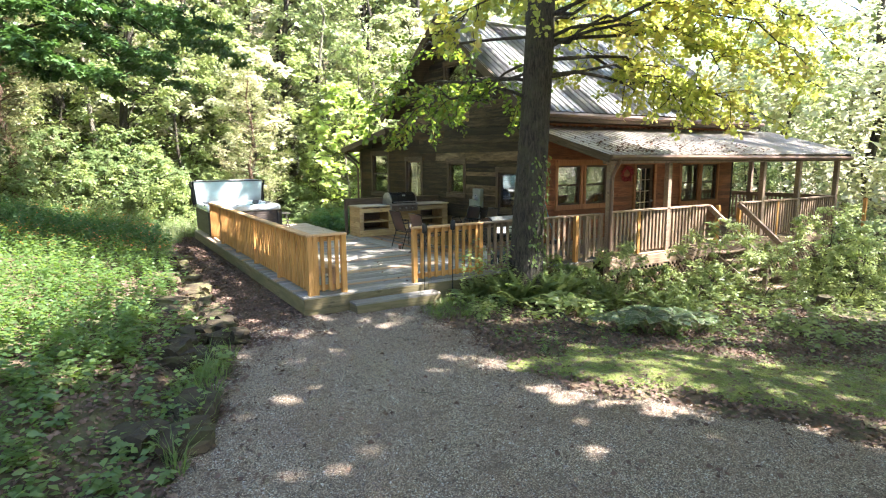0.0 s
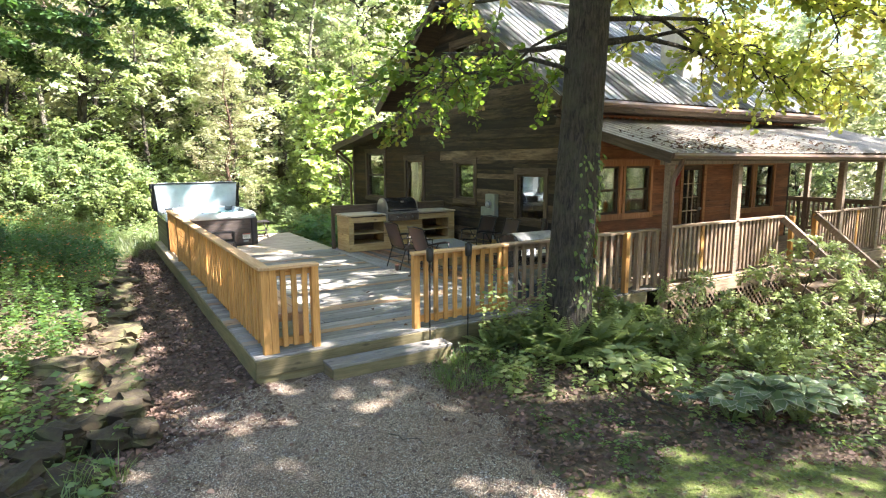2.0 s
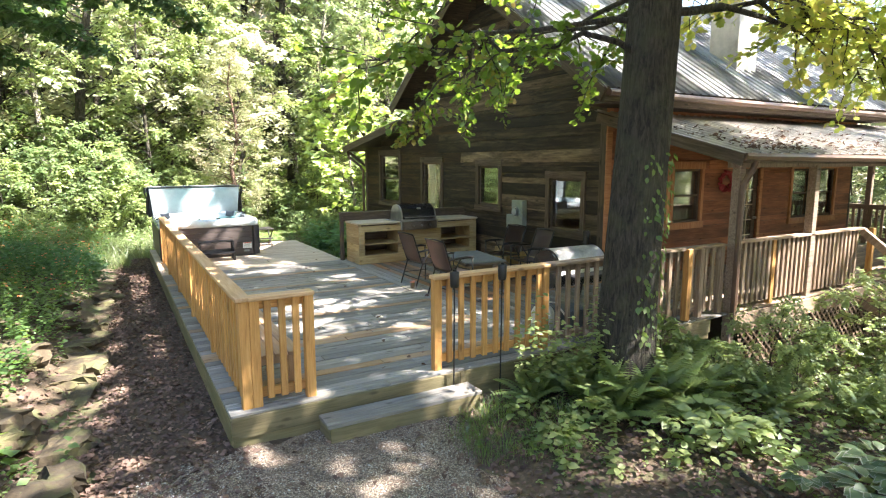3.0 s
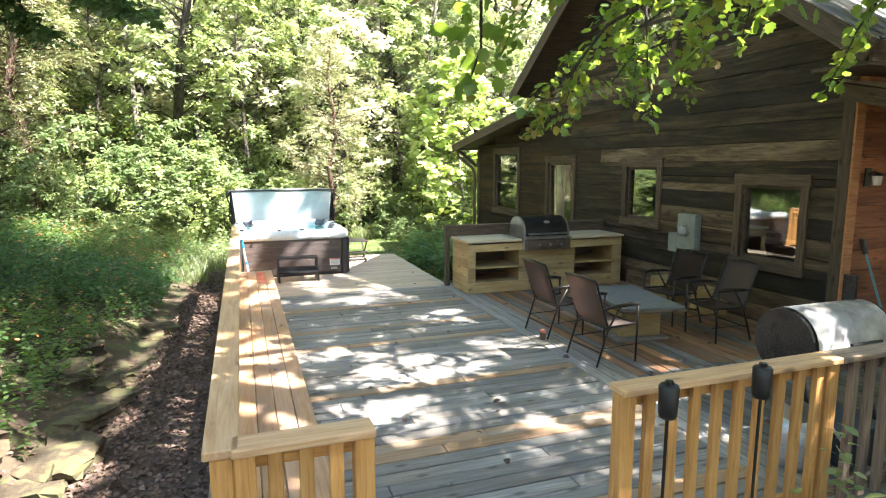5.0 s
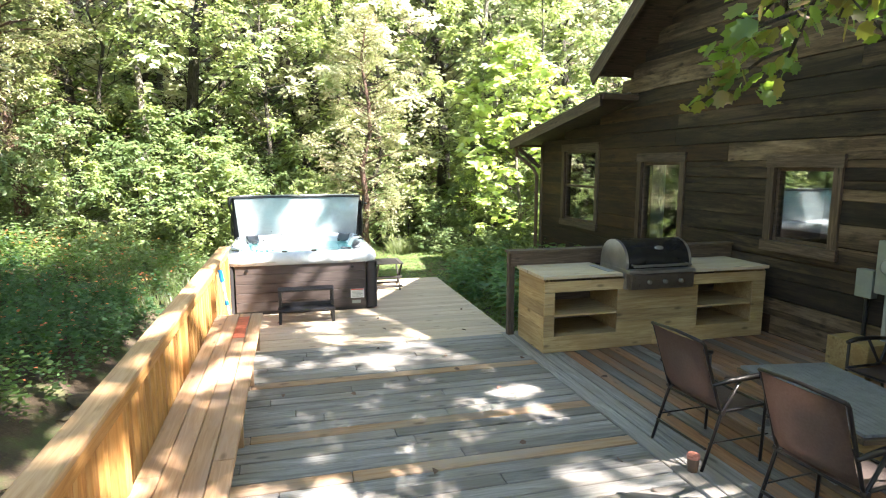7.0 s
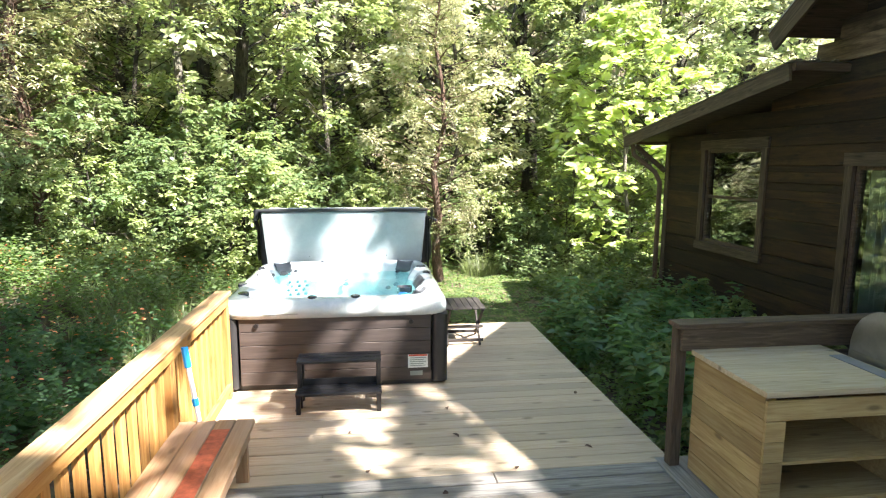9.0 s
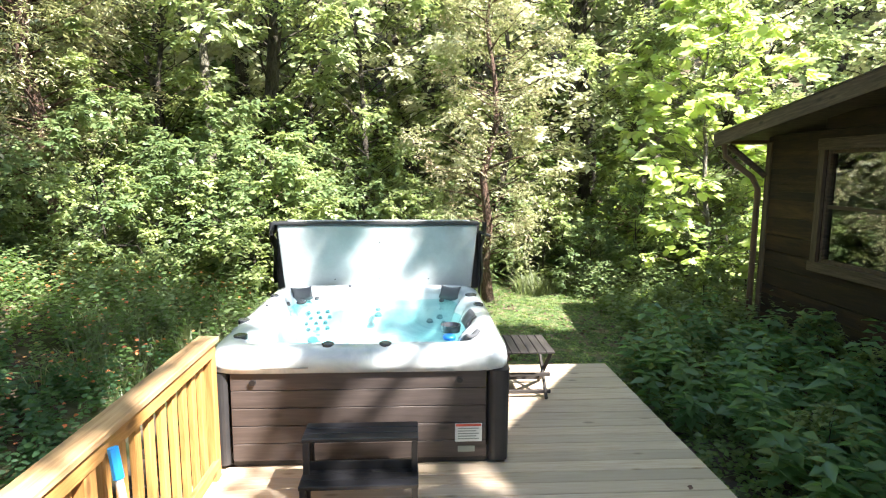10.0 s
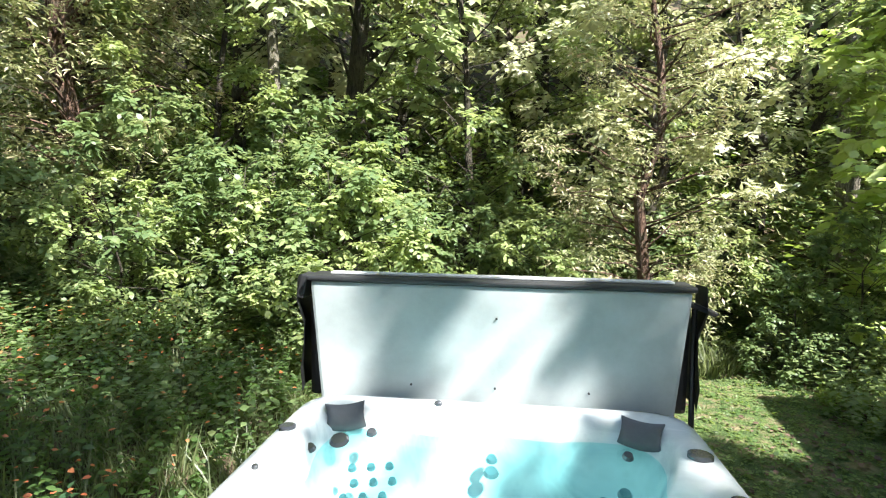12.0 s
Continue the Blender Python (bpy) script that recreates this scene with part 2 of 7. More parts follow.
M["pebble"] = pebble_mat()
M["earth"] = soil_mat("forest_floor", [(0.3, (0.032, 0.023, 0.015)), (0.5, (0.075, 0.052, 0.032)), (0.68, (0.15, 0.105, 0.066))], 30.0, 0.7, second=(0.075, 0.085, 0.03))
M["dirt"] = soil_mat("leafy_dirt", [(0.3, (0.0309, 0.0201, 0.0127)), (0.5, (0.0729, 0.0479, 0.0306)), (0.7, (0.14, 0.1, 0.0685))], 24.0, 1.1)
M["moss"] = soil_mat("mossy_turf", [(0.3, (0.045, 0.06, 0.014)), (0.46, (0.12, 0.155, 0.03)), (0.6, (0.24, 0.27, 0.07)), (0.72, (0.16, 0.11, 0.06))], 30.0, 2.4, 1.0, 0.05, second=(0.13, 0.10, 0.058))
M["turf"] = soil_mat("green_lawn", [(0.3, (0.03, 0.05, 0.014)), (0.48, (0.065, 0.11, 0.026)), (0.66, (0.14, 0.18, 0.05))], 34.0, 1.6, 1.0, 0.05, second=(0.2, 0.17, 0.09))
M["stone"] = soil_mat("sandstone", [(0.3, (0.0205, 0.0158, 0.00933)), (0.5, (0.0591, 0.0428, 0.0243)), (0.7, (0.15, 0.107, 0.061))], 9.0, 1.6, 0.6, 0.03, second=(0.0942, 0.0873, 0.0373))
# Darker than the sandstone: moss, plus shade put into the colour.
M["mossy_rock"] = soil_mat("mossy_rock", [(0.3, (0.0111, 0.00828, 0.00434)), (0.5, (0.0333, 0.023, 0.0119)), (0.7, (0.0792, 0.0554, 0.0293))], 9.0, 1.6, 0.6, 0.03, second=(0.0396, 0.0388, 0.013))
M["bark"] = bark_mat("oak_bark", (0.016, 0.012, 0.009), (0.115, 0.092, 0.07))
M["bark_red"] = bark_mat("cedar_bark", (0.09, 0.045, 0.03), (0.30, 0.18, 0.13))
M["bark_pale"] = bark_mat("pale_bark", (0.14, 0.12, 0.09), (0.42, 0.38, 0.31))
M["maple"] = leafy("oak_leaves_yellow", [(0.0, (0.07, 0.13, 0.014)), (0.32, (0.17, 0.23, 0.022)), (0.6, (0.32, 0.31, 0.03)), (0.8, (0.42, 0.29, 0.04)), (0.92, (0.28, 0.12, 0.03)), (1.0, (0.15, 0.06, 0.03))], 0.55, glow_col=(0.58, 0.66, 0.10), gain=1.7)
M["oak_green"] = leafy("oak_leaves_green", [(0.0, (0.028, 0.075, 0.01)), (0.4, (0.06, 0.135, 0.014)), (0.6, (0.12, 0.2, 0.02)), (0.7, (0.24, 0.14, 0.02)), (0.85, (0.14, 0.045, 0.02)), (1.0, (0.09, 0.03, 0.018))], 0.5, glow_col=(0.42, 0.62, 0.05), gain=0.95)
M["forest"] = leafy("forest_leaves", [(0.0, (0.04, 0.062, 0.022)), (0.4, (0.085, 0.118, 0.042)), (0.75, (0.155, 0.178, 0.078)), (1.0, (0.24, 0.235, 0.12))], 0.42, patch=0.35, gain=3.0)
# Pale cream leaves; glare over the far trees is partly put into this colour.
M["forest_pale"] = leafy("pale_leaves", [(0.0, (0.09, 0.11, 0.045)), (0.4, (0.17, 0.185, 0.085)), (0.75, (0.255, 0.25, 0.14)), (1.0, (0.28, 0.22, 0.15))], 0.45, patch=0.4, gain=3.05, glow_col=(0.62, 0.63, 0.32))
M["bright"] = leafy("beech_leaves", [(0.0, (0.02, 0.06, 0.012)), (0.5, (0.04, 0.105, 0.018)), (1.0, (0.085, 0.16, 0.03))], 0.22, glow_col=(0.2, 0.42, 0.05), gain=1.45)
M["sycamore"] = leafy("sycamore_leaves", [(0.0, (0.1, 0.18, 0.03)), (0.5, (0.21, 0.29, 0.055)), (1.0, (0.36, 0.38, 0.14))], 0.5, glow_col=(0.66, 0.76, 0.18), gain=2.3)
M["needle"] = leafy("cedar_needles", [(0.0, (0.06, 0.075, 0.025)), (0.5, (0.11, 0.127, 0.042)), (0.7, (0.18, 0.165, 0.075)), (0.85, (0.26, 0.19, 0.125)), (1.0, (0.3, 0.2, 0.14))], 0.3, glow_col=(0.4, 0.43, 0.14), gain=2.5)
M["understorey"] = leafy("understorey_leaves", [(0.0, (0.03, 0.062, 0.016)), (0.5, (0.085, 0.13, 0.03)), (0.85, (0.17, 0.2, 0.06)), (1.0, (0.25, 0.24, 0.09))], 0.42, patch=0.5, glow_col=(0.55, 0.63, 0.18), gain=2.2)
M["shrub"] = leafy("shrub_leaves", [(0.0, (0.03, 0.075, 0.02)), (0.5, (0.08, 0.14, 0.033)), (1.0, (0.17, 0.215, 0.065))], 0.42, gain=1.5)
# Brighter copy of the shrub leaves, with sunlight put into the colour.
M["sunny_shrub"] = leafy("sunny_shrub_leaves", [(0.0, (0.065, 0.11, 0.025)), (0.5, (0.14, 0.19, 0.045)), (1.0, (0.25, 0.27, 0.09))], 0.42, glow_col=(0.55, 0.66, 0.18), gain=2.0)
M["garden"] = leafy("garden_leaves", [(0.0, (0.034, 0.07, 0.016)), (0.5, (0.09, 0.145, 0.028)), (0.9, (0.18, 0.22, 0.05)), (1.0, (0.28, 0.18, 0.05))], 0.42, glow_col=(0.55, 0.66, 0.15), gain=1.45)
M["tall_weed"] = leafy("tall_weed_leaves", [(0.0, (0.04, 0.10, 0.025)), (0.5, (0.075, 0.17, 0.04)), (1.0, (0.13, 0.24, 0.07))], 0.42, rough=0.35, glow_col=(0.3, 0.6, 0.14), gain=1.2)
M["weed"] = leafy("weed_leaves", [(0.0, (0.022, 0.062, 0.014)), (0.5, (0.06, 0.13, 0.024)), (0.9, (0.15, 0.205, 0.04)), (1.0, (0.2, 0.2, 0.05))], 0.4, glow_col=(0.48, 0.64, 0.08), gain=1.25)
M["bank_weed"] = leafy("bank_weed_leaves", [(0.0, (0.026, 0.078, 0.013)), (0.45, (0.055, 0.135, 0.02)), (0.8, (0.11, 0.195, 0.033)), (0.95, (0.2, 0.24, 0.055)), (1.0, (0.22, 0.14, 0.05))], 0.42, glow_col=(0.42, 0.66, 0.08), gain=0.88)
M["hosta"] = leafy("hosta_leaves", [(0.0, (0.05, 0.11, 0.03)), (0.6, (0.10, 0.18, 0.05)), (1.0, (0.24, 0.3, 0.13))], 0.35, gain=0.9)
M["hosta_edge"] = leafy("hosta_margins", [(0.0, (0.336, 0.374, 0.21)), (1.0, (0.48, 0.51, 0.315))], 0.3, gain=0.9)
# Bluer than the bank weeds; the darker tone partly stands for shade there.
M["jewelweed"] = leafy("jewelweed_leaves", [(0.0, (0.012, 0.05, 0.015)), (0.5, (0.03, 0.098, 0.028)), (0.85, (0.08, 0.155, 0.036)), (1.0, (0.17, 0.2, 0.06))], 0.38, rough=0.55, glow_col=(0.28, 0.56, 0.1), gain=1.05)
M["grass"] = leafy("grass_blades", [(0.0, (0.05, 0.09, 0.02)), (0.55, (0.10, 0.15, 0.035)), (1.0, (0.24, 0.23, 0.09))], 0.4, gain=0.95)
M["flower"] = leafy("orange_petals", [(0.0, (0.7, 0.13, 0.02)), (0.6, (0.8, 0.22, 0.03)), (1.0, (0.8, 0.4, 0.05))], 0.4, glow_col=(0.8, 0.3, 0.03), gain=1.0)
M["litter"] = leafy("dead_leaves", [(0.0, (0.03, 0.018, 0.011)), (0.4, (0.085, 0.05, 0.029)), (0.75, (0.18, 0.112, 0.064)), (1.0, (0.33, 0.23, 0.14))], 0.12, 0.8, (0.3, 0.15, 0.05), patch=5.0, gain=1.0)

# ---- building helpers ----
rng = np.random.default_rng(7)
D = 0.30  # top of the deck


def empty(name, at, label, category, group="", kind=""):
    ob = new(name)
    ob.location = at
    ob.empty_display_size = 0.2
    ob.matrix_basis = Matrix.Translation(at)
    return tagged(ob, label, category, group, kind)


def under(ob, parent):
    if parent is not None:
        ob.parent = parent
        inv = Matrix.Identity(4)
        p = parent
        while p is not None:
            inv = inv @ p.matrix_basis.inverted() if p.parent is None else inv
            p = p.parent
        if parent.parent is not None:
            inv = (parent.parent.matrix_basis @ parent.matrix_parent_inverse @ parent.matrix_basis).inverted()
        else:
            inv = parent.matrix_basis.inverted()
        ob.matrix_parent_inverse = inv
    return ob


def smooth_faces(me, on=True):
    me.polygons.foreach_set("use_smooth", [on] * len(me.polygons))


def part(name, geo, material, parent, label="", smooth=False):
    """One mesh object, from a bmesh in world places, under a thing or a part."""
    me = geo
    if isinstance(geo, bmesh.types.BMesh):
        me = bpy.data.meshes.new(name)
        geo.normal_update()
        geo.to_mesh(me)
        geo.free()
    if smooth:
        smooth_faces(me)
    if not me.materials:
        me.materials.append(M[material] if isinstance(material, str) else material)
    ob = new(name, me)
    if label:
        ob["label"] = label
    return under(ob, parent)


BOARDS = {}


def board_mesh(lx, ly, lz, c, material):
    key = (round(lx, 3), round(ly, 3), round(lz, 3), c, material)
    if key not in BOARDS:
        bm = bmesh.new()
        bmesh.ops.create_cube(bm, size=1, matrix=Matrix.Diagonal((lx, ly, lz, 1)))
        if c:
            bmesh.ops.bevel(bm, geom=bm.edges[:], offset=c, segments=1, affect="EDGES")
        me = bpy.data.meshes.new("board")
        bm.to_mesh(me)
        bm.free()
        me.materials.append(M[material])
        BOARDS[key] = me
    return BOARDS[key]


def board(name, a, b, width, thick, material, parent, up=(0, 0, 1), c=0.004, label="", twist=0.0):
    """A board from a to b (its middle line); thick lies along up."""
    a, b = Vector(a), Vector(b)
    x = (b - a).normalized()
    z = Vector(up)
    z = (z - x * z.dot(x)).normalized()
    y = z.cross(x)
    m = Matrix((x, y, z)).transposed().to_4x4()
    ob = new(name, board_mesh((b - a).length, width, thick, c, material))
    ob.matrix_basis = Matrix.Translation((a + b) / 2) @ m @ pose(0, 0, 0, twist, 0, 0)
    if label:
        ob["label"] = label
    return under(ob, parent)


def upright(name, x, y, z0, z1, sx, sy, material, parent, c=0.005, label=""):
    return board(name, (x, y, z0), (x, y, z1), sy, sx, material, parent, (1, 0, 0), c, label)


def add_box(bm, x0, y0, z0, x1, y1, z1, c=0.0, m=None):
    t = Matrix.Translation(((x0 + x1) / 2, (y0 + y1) / 2, (z0 + z1) / 2)) @ Matrix.Diagonal((x1 - x0, y1 - y0, z1 - z0, 1))
    r = bmesh.ops.create_cube(bm, size=1, matrix=(m @ t) if m else t)
    if c:
        es = list({e for v in r["verts"] for e in v.link_edges})
        bmesh.ops.bevel(bm, geom=es, offset=c, segments=2, affect="EDGES", profile=0.6)
    return bm


def box(x0, y0, z0, x1, y1, z1, c=0.0, m=None):
    return add_box(bmesh.new(), x0, y0, z0, x1, y1, z1, c, m)


def add_tube(bm, pts, radii, sides=8, caps=True):
    """A tube along points, with a radius at each."""
    pts = [Vector(p) for p in pts]
    if not hasattr(radii, "__len__"):
        radii = [radii] * len(pts)
    rings, side = [], None
    for i, p in enumerate(pts):
        d = (pts[min(i + 1, len(pts) - 1)] - pts[max(i - 1, 0)]).normalized()
        if side is None:
            side = d.orthogonal().normalized()
        side = (side - d * side.dot(d)).normalized()
        other = d.cross(side)
        rings.append([bm.verts.new(p + (side * math.cos(a) + other * math.sin(a)) * radii[i]) for a in [2 * math.pi * k / sides for k in range(sides)]])
    for r0, r1 in zip(rings, rings[1:]):
        for k in range(sides):
            bm.faces.new((r0[k], r0[(k + 1) % sides], r1[(k + 1) % sides], r1[k]))
    if caps:
        bm.faces.new(rings[0][::-1])
        bm.faces.new(rings[-1])
    return bm


def tube(pts, radii, sides=8):
    return add_tube(bmesh.new(), pts, radii, sides)


def raw_mesh(name, verts, faces_flat, per_face, material, smooth=False):
    """A mesh from arrays: verts (n, 3), and faces of one length."""
    me = bpy.data.meshes.new(name)
    n, f = len(verts), len(faces_flat) // per_face
    me.vertices.add(n)
    me.vertices.foreach_set("co", np.asarray(verts, np.float32).ravel())
    me.loops.add(f * per_face)
    me.loops.foreach_set("vertex_index", np.asarray(faces_flat, np.int32))
    me.polygons.add(f)
    me.polygons.foreach_set("loop_start", np.arange(f, dtype=np.int32) * per_face)
    me.polygons.foreach_set("loop_total", np.full(f, per_face, np.int32))
    if smooth:
        me.polygons.foreach_set("use_smooth", np.ones(f, bool))
    me.update(calc_edges=True)
    me.validate()
    me.materials.append(M[material])
    return me


def unit(v):
    return v / np.maximum(np.linalg.norm(v, axis=-1, keepdims=True), 1e-9)


DIAMOND = (np.array([(0, 0, 0), (0.45, 0.33, 0.07), (1, 0, -0.05), (0.45, -0.33, 0.07)]), np.array([(0, 1, 2), (0, 2, 3)]))
OVAL = (np.array([(0, 0, 0), (0.28, 0.26, 0.05), (0.66, 0.25, 0.02), (1, 0, -0.1), (0.66, -0.25, 0.02), (0.28, -0.26, 0.05)]), np.array([(0, 1, 5), (1, 2, 5), (2, 4, 5), (2, 3, 4)]))
BROAD = (np.array([(0, 0, 0), (0.3, 0.32, 0.05), (0.65, 0.27, 0.03), (1, 0, -0.12), (0.65, -0.27, 0.03), (0.3, -0.32, 0.05), (0.5, 0, -0.03)]),
         np.array([(0, 6, 1), (1, 6, 2), (2, 6, 3), (3, 6, 4), (4, 6, 5), (5, 6, 0)]))
lobes = [(0.05, 0.0)]
for k, (ang, r) in enumerate([(105, 0.33), (84, 0.30), (64, 0.46), (46, 0.37), (28, 0.58), (13, 0.50), (0, 0.62)]):
    lobes.append((0.32 + r * math.cos(radians(ang)), r * math.sin(radians(ang))))
lobes = lobes + [(u, -v) for u, v in lobes[-2:0:-1]]
LOBED = (np.array([(0.38, 0, -0.04)] + [(u, v, 0.05 * abs(v) * 2 - 0.06 * u) for u, v in lobes]),
         np.array([(0, k + 1, (k + 1) % len(lobes) + 1) for k in range(len(lobes))]))
BLADE = (np.array([(0, 0.014, 0), (0, -0.014, 0), (0.55, 0.011, 0.03), (0.55, -0.011, 0.03), (1, 0, -0.2)]), np.array([(0, 1, 3), (0, 3, 2), (2, 3, 4)]))

TURF = (np.array([(0, 0.07, 0), (0, -0.07, 0), (0.55, 0.05, 0.03), (0.55, -0.05, 0.03), (1, 0, -0.2)]), BLADE[1])


def leaves(name, at, along, face, size, shape, material):
    """Many leaves in one mesh: place, way of the midrib, upper side and length of each."""
    v0, f0 = shape
    along = unit(along)
    side = unit(np.cross(face, along))
    nor = np.cross(along, side)
    v = at[:, None, :] + size[:, None, None] * (v0[None, :, 0, None] * along[:, None, :] + v0[None, :, 1, None] * side[:, None, :] + v0[None, :, 2, None] * nor[:, None, :])
    f = f0[None] + (np.arange(len(at)) * len(v0))[:, None, None]
    return raw_mesh(name, v.reshape(-1, 3), f.ravel(), 3, material)


# ---- ground ----


def sm(t):
    t = np.clip(t, 0, 1)
    return t * t * (3 - 2 * t)


def wave(x, y, s, seed=0.0):
    return (np.sin(x * 1.7 / s + seed) * np.cos(y * 1.3 / s + 1.3 * seed) + 0.5 * np.sin(x * 3.9 / s + 2 + seed) * np.sin(y * 4.3 / s + seed * 2)) / 1.5


def gz(x, y):
    """Height of the ground."""
    x, y = np.asarray(x, float), np.asarray(y, float)
    edge = np.interp(y, [-8, 3, 7, 12, 20, 26], [-4.5, -0.6, 1.2, 1.75, 1.9, 2.3])
    bank = np.maximum(0, edge - x)
    z = 0.18 * bank + 0.17 * sm(bank / 0.5)
    z = np.where(bank > 7, 0.17 + 1.26 + 0.42 * (bank - 7), z)
    fall = np.maximum(0, x - 6.2) * sm((11.5 - y) / 3)
    z = z - np.minimum(0.105 * fall, 1.6)
    hill = np.maximum(0, y - 24.5 - 0.15 * np.maximum(0, x - 6))
    z = z + 0.30 * hill * sm(hill / 6) + 0.22 * np.maximum(0, hill - 9)
    z = np.minimum(z, 26 + 0.02 * hill)
    far = sm((np.hypot(x, y) - 8) / 12)
    return z + 0.035 * wave(x, y, 1.6) * sm((np.hypot(x - 4.5, y - 12) - 3.5) / 3) * (1 - sm((8 - y) / 1)) + 0.25 * far * wave(x, y, 7.0, 0.7) * sm((y - 24) / 6) - 0.03


def sheet(name, xs, ys, hz, material, label, category, kind="structure"):
    X, Y = np.meshgrid(xs, ys)
    Z = hz(X, Y)
    n, m = len(xs), len(ys)
    idx = np.arange(n * m).reshape(m, n)
    f = np.stack([idx[:-1, :-1], idx[:-1, 1:], idx[1:, 1:], idx[1:, :-1]], -1).reshape(-1)
    me = raw_mesh(name, np.stack([X, Y, Z], -1).reshape(-1, 3), f, 4, material, True)
    return tagged(new(name, me), label, category, kind=kind)


near_x = np.concatenate([-np.geomspace(400, 9, 34), np.arange(-8.5, 20, 0.25), np.geomspace(20.5, 400, 34)])
near_y = np.concatenate([-np.geomspace(400, 9, 30), np.arange(-8.5, 34, 0.25), np.geomspace(35, 400, 34)])
sheet("ground", near_x, near_y, gz, "earth", "brown leaf-strewn woodland ground rising to a bank", "ground")


def drive_in(x, y):
    left = 0.34 + (y - 3.65) * 0.40
    right = np.interp(y, [-9, -3, -1, 0, 0.97, 1.65, 2.55, 3.44, 4.32, 5.82, 6.92, 7.6], [60, 30, 12, 8.0, 5.95, 5.65, 5.15, 4.55, 4.43, 4.67, 4.75, 5.0])
    d = np.minimum(np.minimum(x - left, right - x), 8.3 - y)
    return d + 0.22 * wave(x, y, 0.35, 0.4) + 0.1 * wave(x, y, 0.12, 2.0)


sheet("gravel_drive", np.arange(-8, 22, 0.15), np.arange(-9, 8.3, 0.15), lambda x, y: gz(x, y) + np.clip(drive_in(x, y) * 0.09, -0.08, 0.045), "gravel",
      "grey crushed-stone gravel drive with scattered dead leaves", "driveway")


def dirt_in(x, y):
    left = np.interp(y, [5, 7.5, 12, 19, 21], [1.6, 1.75, 1.95, 2.15, 2.3])
    return np.minimum(np.minimum(x - left, 3.6 - x), np.minimum(y - 6.6, 20.5 - y)) + 0.12 * wave(x, y, 0.3, 1.4)


sheet("dirt_path", np.arange(0.8, 3.7, 0.1), np.arange(6, 21, 0.12), lambda x, y: gz(x, y) + np.clip(dirt_in(x, y) * 0.08, -0.08, 0.03), "dirt",
      "strip of dark bare dirt covered in brown leaves", "path")


def moss_in(x, y):
    near = np.interp(x, [4, 5.3, 6.2, 7.5, 9, 14, 22], [4.6, 3.0, 1.7, 0.6, -0.2, -0.8, -1.5])
    far = np.interp(x, [4, 5.4, 6.5, 7.5, 9, 14, 22], [4.6, 4.7, 3.9, 3.0, 2.6, 3.2, 4.5])
    return np.minimum(np.minimum(y - near, far - y), 22 - x) + 0.35 * wave(x, y, 0.5, 0.2)


sheet("mossy_verge", np.arange(4, 24, 0.15), np.arange(-3, 6, 0.15), lambda x, y: gz(x, y) + np.clip(moss_in(x, y) * 0.07, -0.08, 0.035), "moss",
      "yellow-green mossy verge beside the gravel", "grass verge")
sheet("lawn", np.arange(2.2, 9.5, 0.15), np.arange(18, 29, 0.15),
      lambda x, y: gz(x, y) + np.clip((np.minimum(np.minimum(x - 3.0, 8.3 - x), np.minimum(y - 18.4, 28 - y)) + 0.4 * wave(x, y, 0.6, 0.9)) * 0.07, -0.08, 0.03), "turf",
      "short mossy lawn strewn with leaves behind the deck", "lawn")

# ---- deck ----
deck = empty("deck", (2.9, 8.1, 0), "weathered timber deck with a newer pale extension", "deck", kind="structure")
step_w = 0.146
tan_rows = {4, 11, 12, 20, 30, 35, 43}
y = 8.02
k = 0
while y + 0.14 < 15.6:
    mat = "deck_tan" if k in tan_rows else "deck_grey"
    cut = 4.4 + 0.9 * math.sin(k * 2.3)
    z = D - 0.016 + 0.003 * math.sin(k * 1.9)
    for xa, xb in ((2.86, cut - 0.003), (cut + 0.003, 6.50)):
        board("deck_board", (xa, y + 0.07, z), (xb, y + 0.07, z), 0.1345, 0.032, mat, deck, c=0.005)
    y += step_w
    k += 1
k = 0
while y + 0.14 < 19.45:
    z = D - 0.016 + 0.0015 * math.sin(k * 2.9)
    board("deck_board", (2.86, y + 0.07, z), (6.63, y + 0.07, z), 0.140, 0.032, "deck_new", deck, c=0.005)
    y += step_w
    k += 1
for k in range(3):
    x = 6.505 + 0.073 + k * 0.146
    board("border_board", (x, 8.02, D - 0.014), (x, 15.52, D - 0.014), 0.1345, 0.032, "deck_grey", deck, c=0.005)
for k in range(21):
    x = 7.015 + k * 0.146
    if x > 9.85:
        break
    seam = 10.5 + (0.05 if k % 2 else 0)
    z = D - 0.017 + 0.002 * math.sin(k * 2.1)
    board("deck_board", (x, 8.02, z), (x, seam, z), 0.1345, 0.032, "deck_dark", deck, c=0.005)
    board("deck_board", (x, seam + 0.006, z), (x, 15.52, z), 0.1345, 0.032, "deck_dark" if k in (1, 5, 6, 13) else "deck_brown", deck, c=0.005)
for a, b in (((2.87, 8.0, 0.15), (2.87, 19.44, 0.15)), ((6.61, 15.56, 0.15), (6.61, 19.44, 0.15))):
    board("side_fascia", a, b, 0.035, 0.24, "fascia", deck)
board("end_fascia", (2.9, 19.45, 0.15), (6.59, 19.45, 0.15), 0.035, 0.24, "fascia", deck)
board("front_fascia", (2.86, 8.0, 0.185), (5.2, 8.0, 0.185), 0.036, 0.19, "fascia", deck)
board("front_fascia", (5.205, 8.0, 0.185), (9.4, 8.0, 0.185), 0.036, 0.19, "fascia", deck)
board("sill_beam", (2.87, 8.03, 0.03), (9.4, 8.03, 0.03), 0.05, 0.13, "fascia", deck)
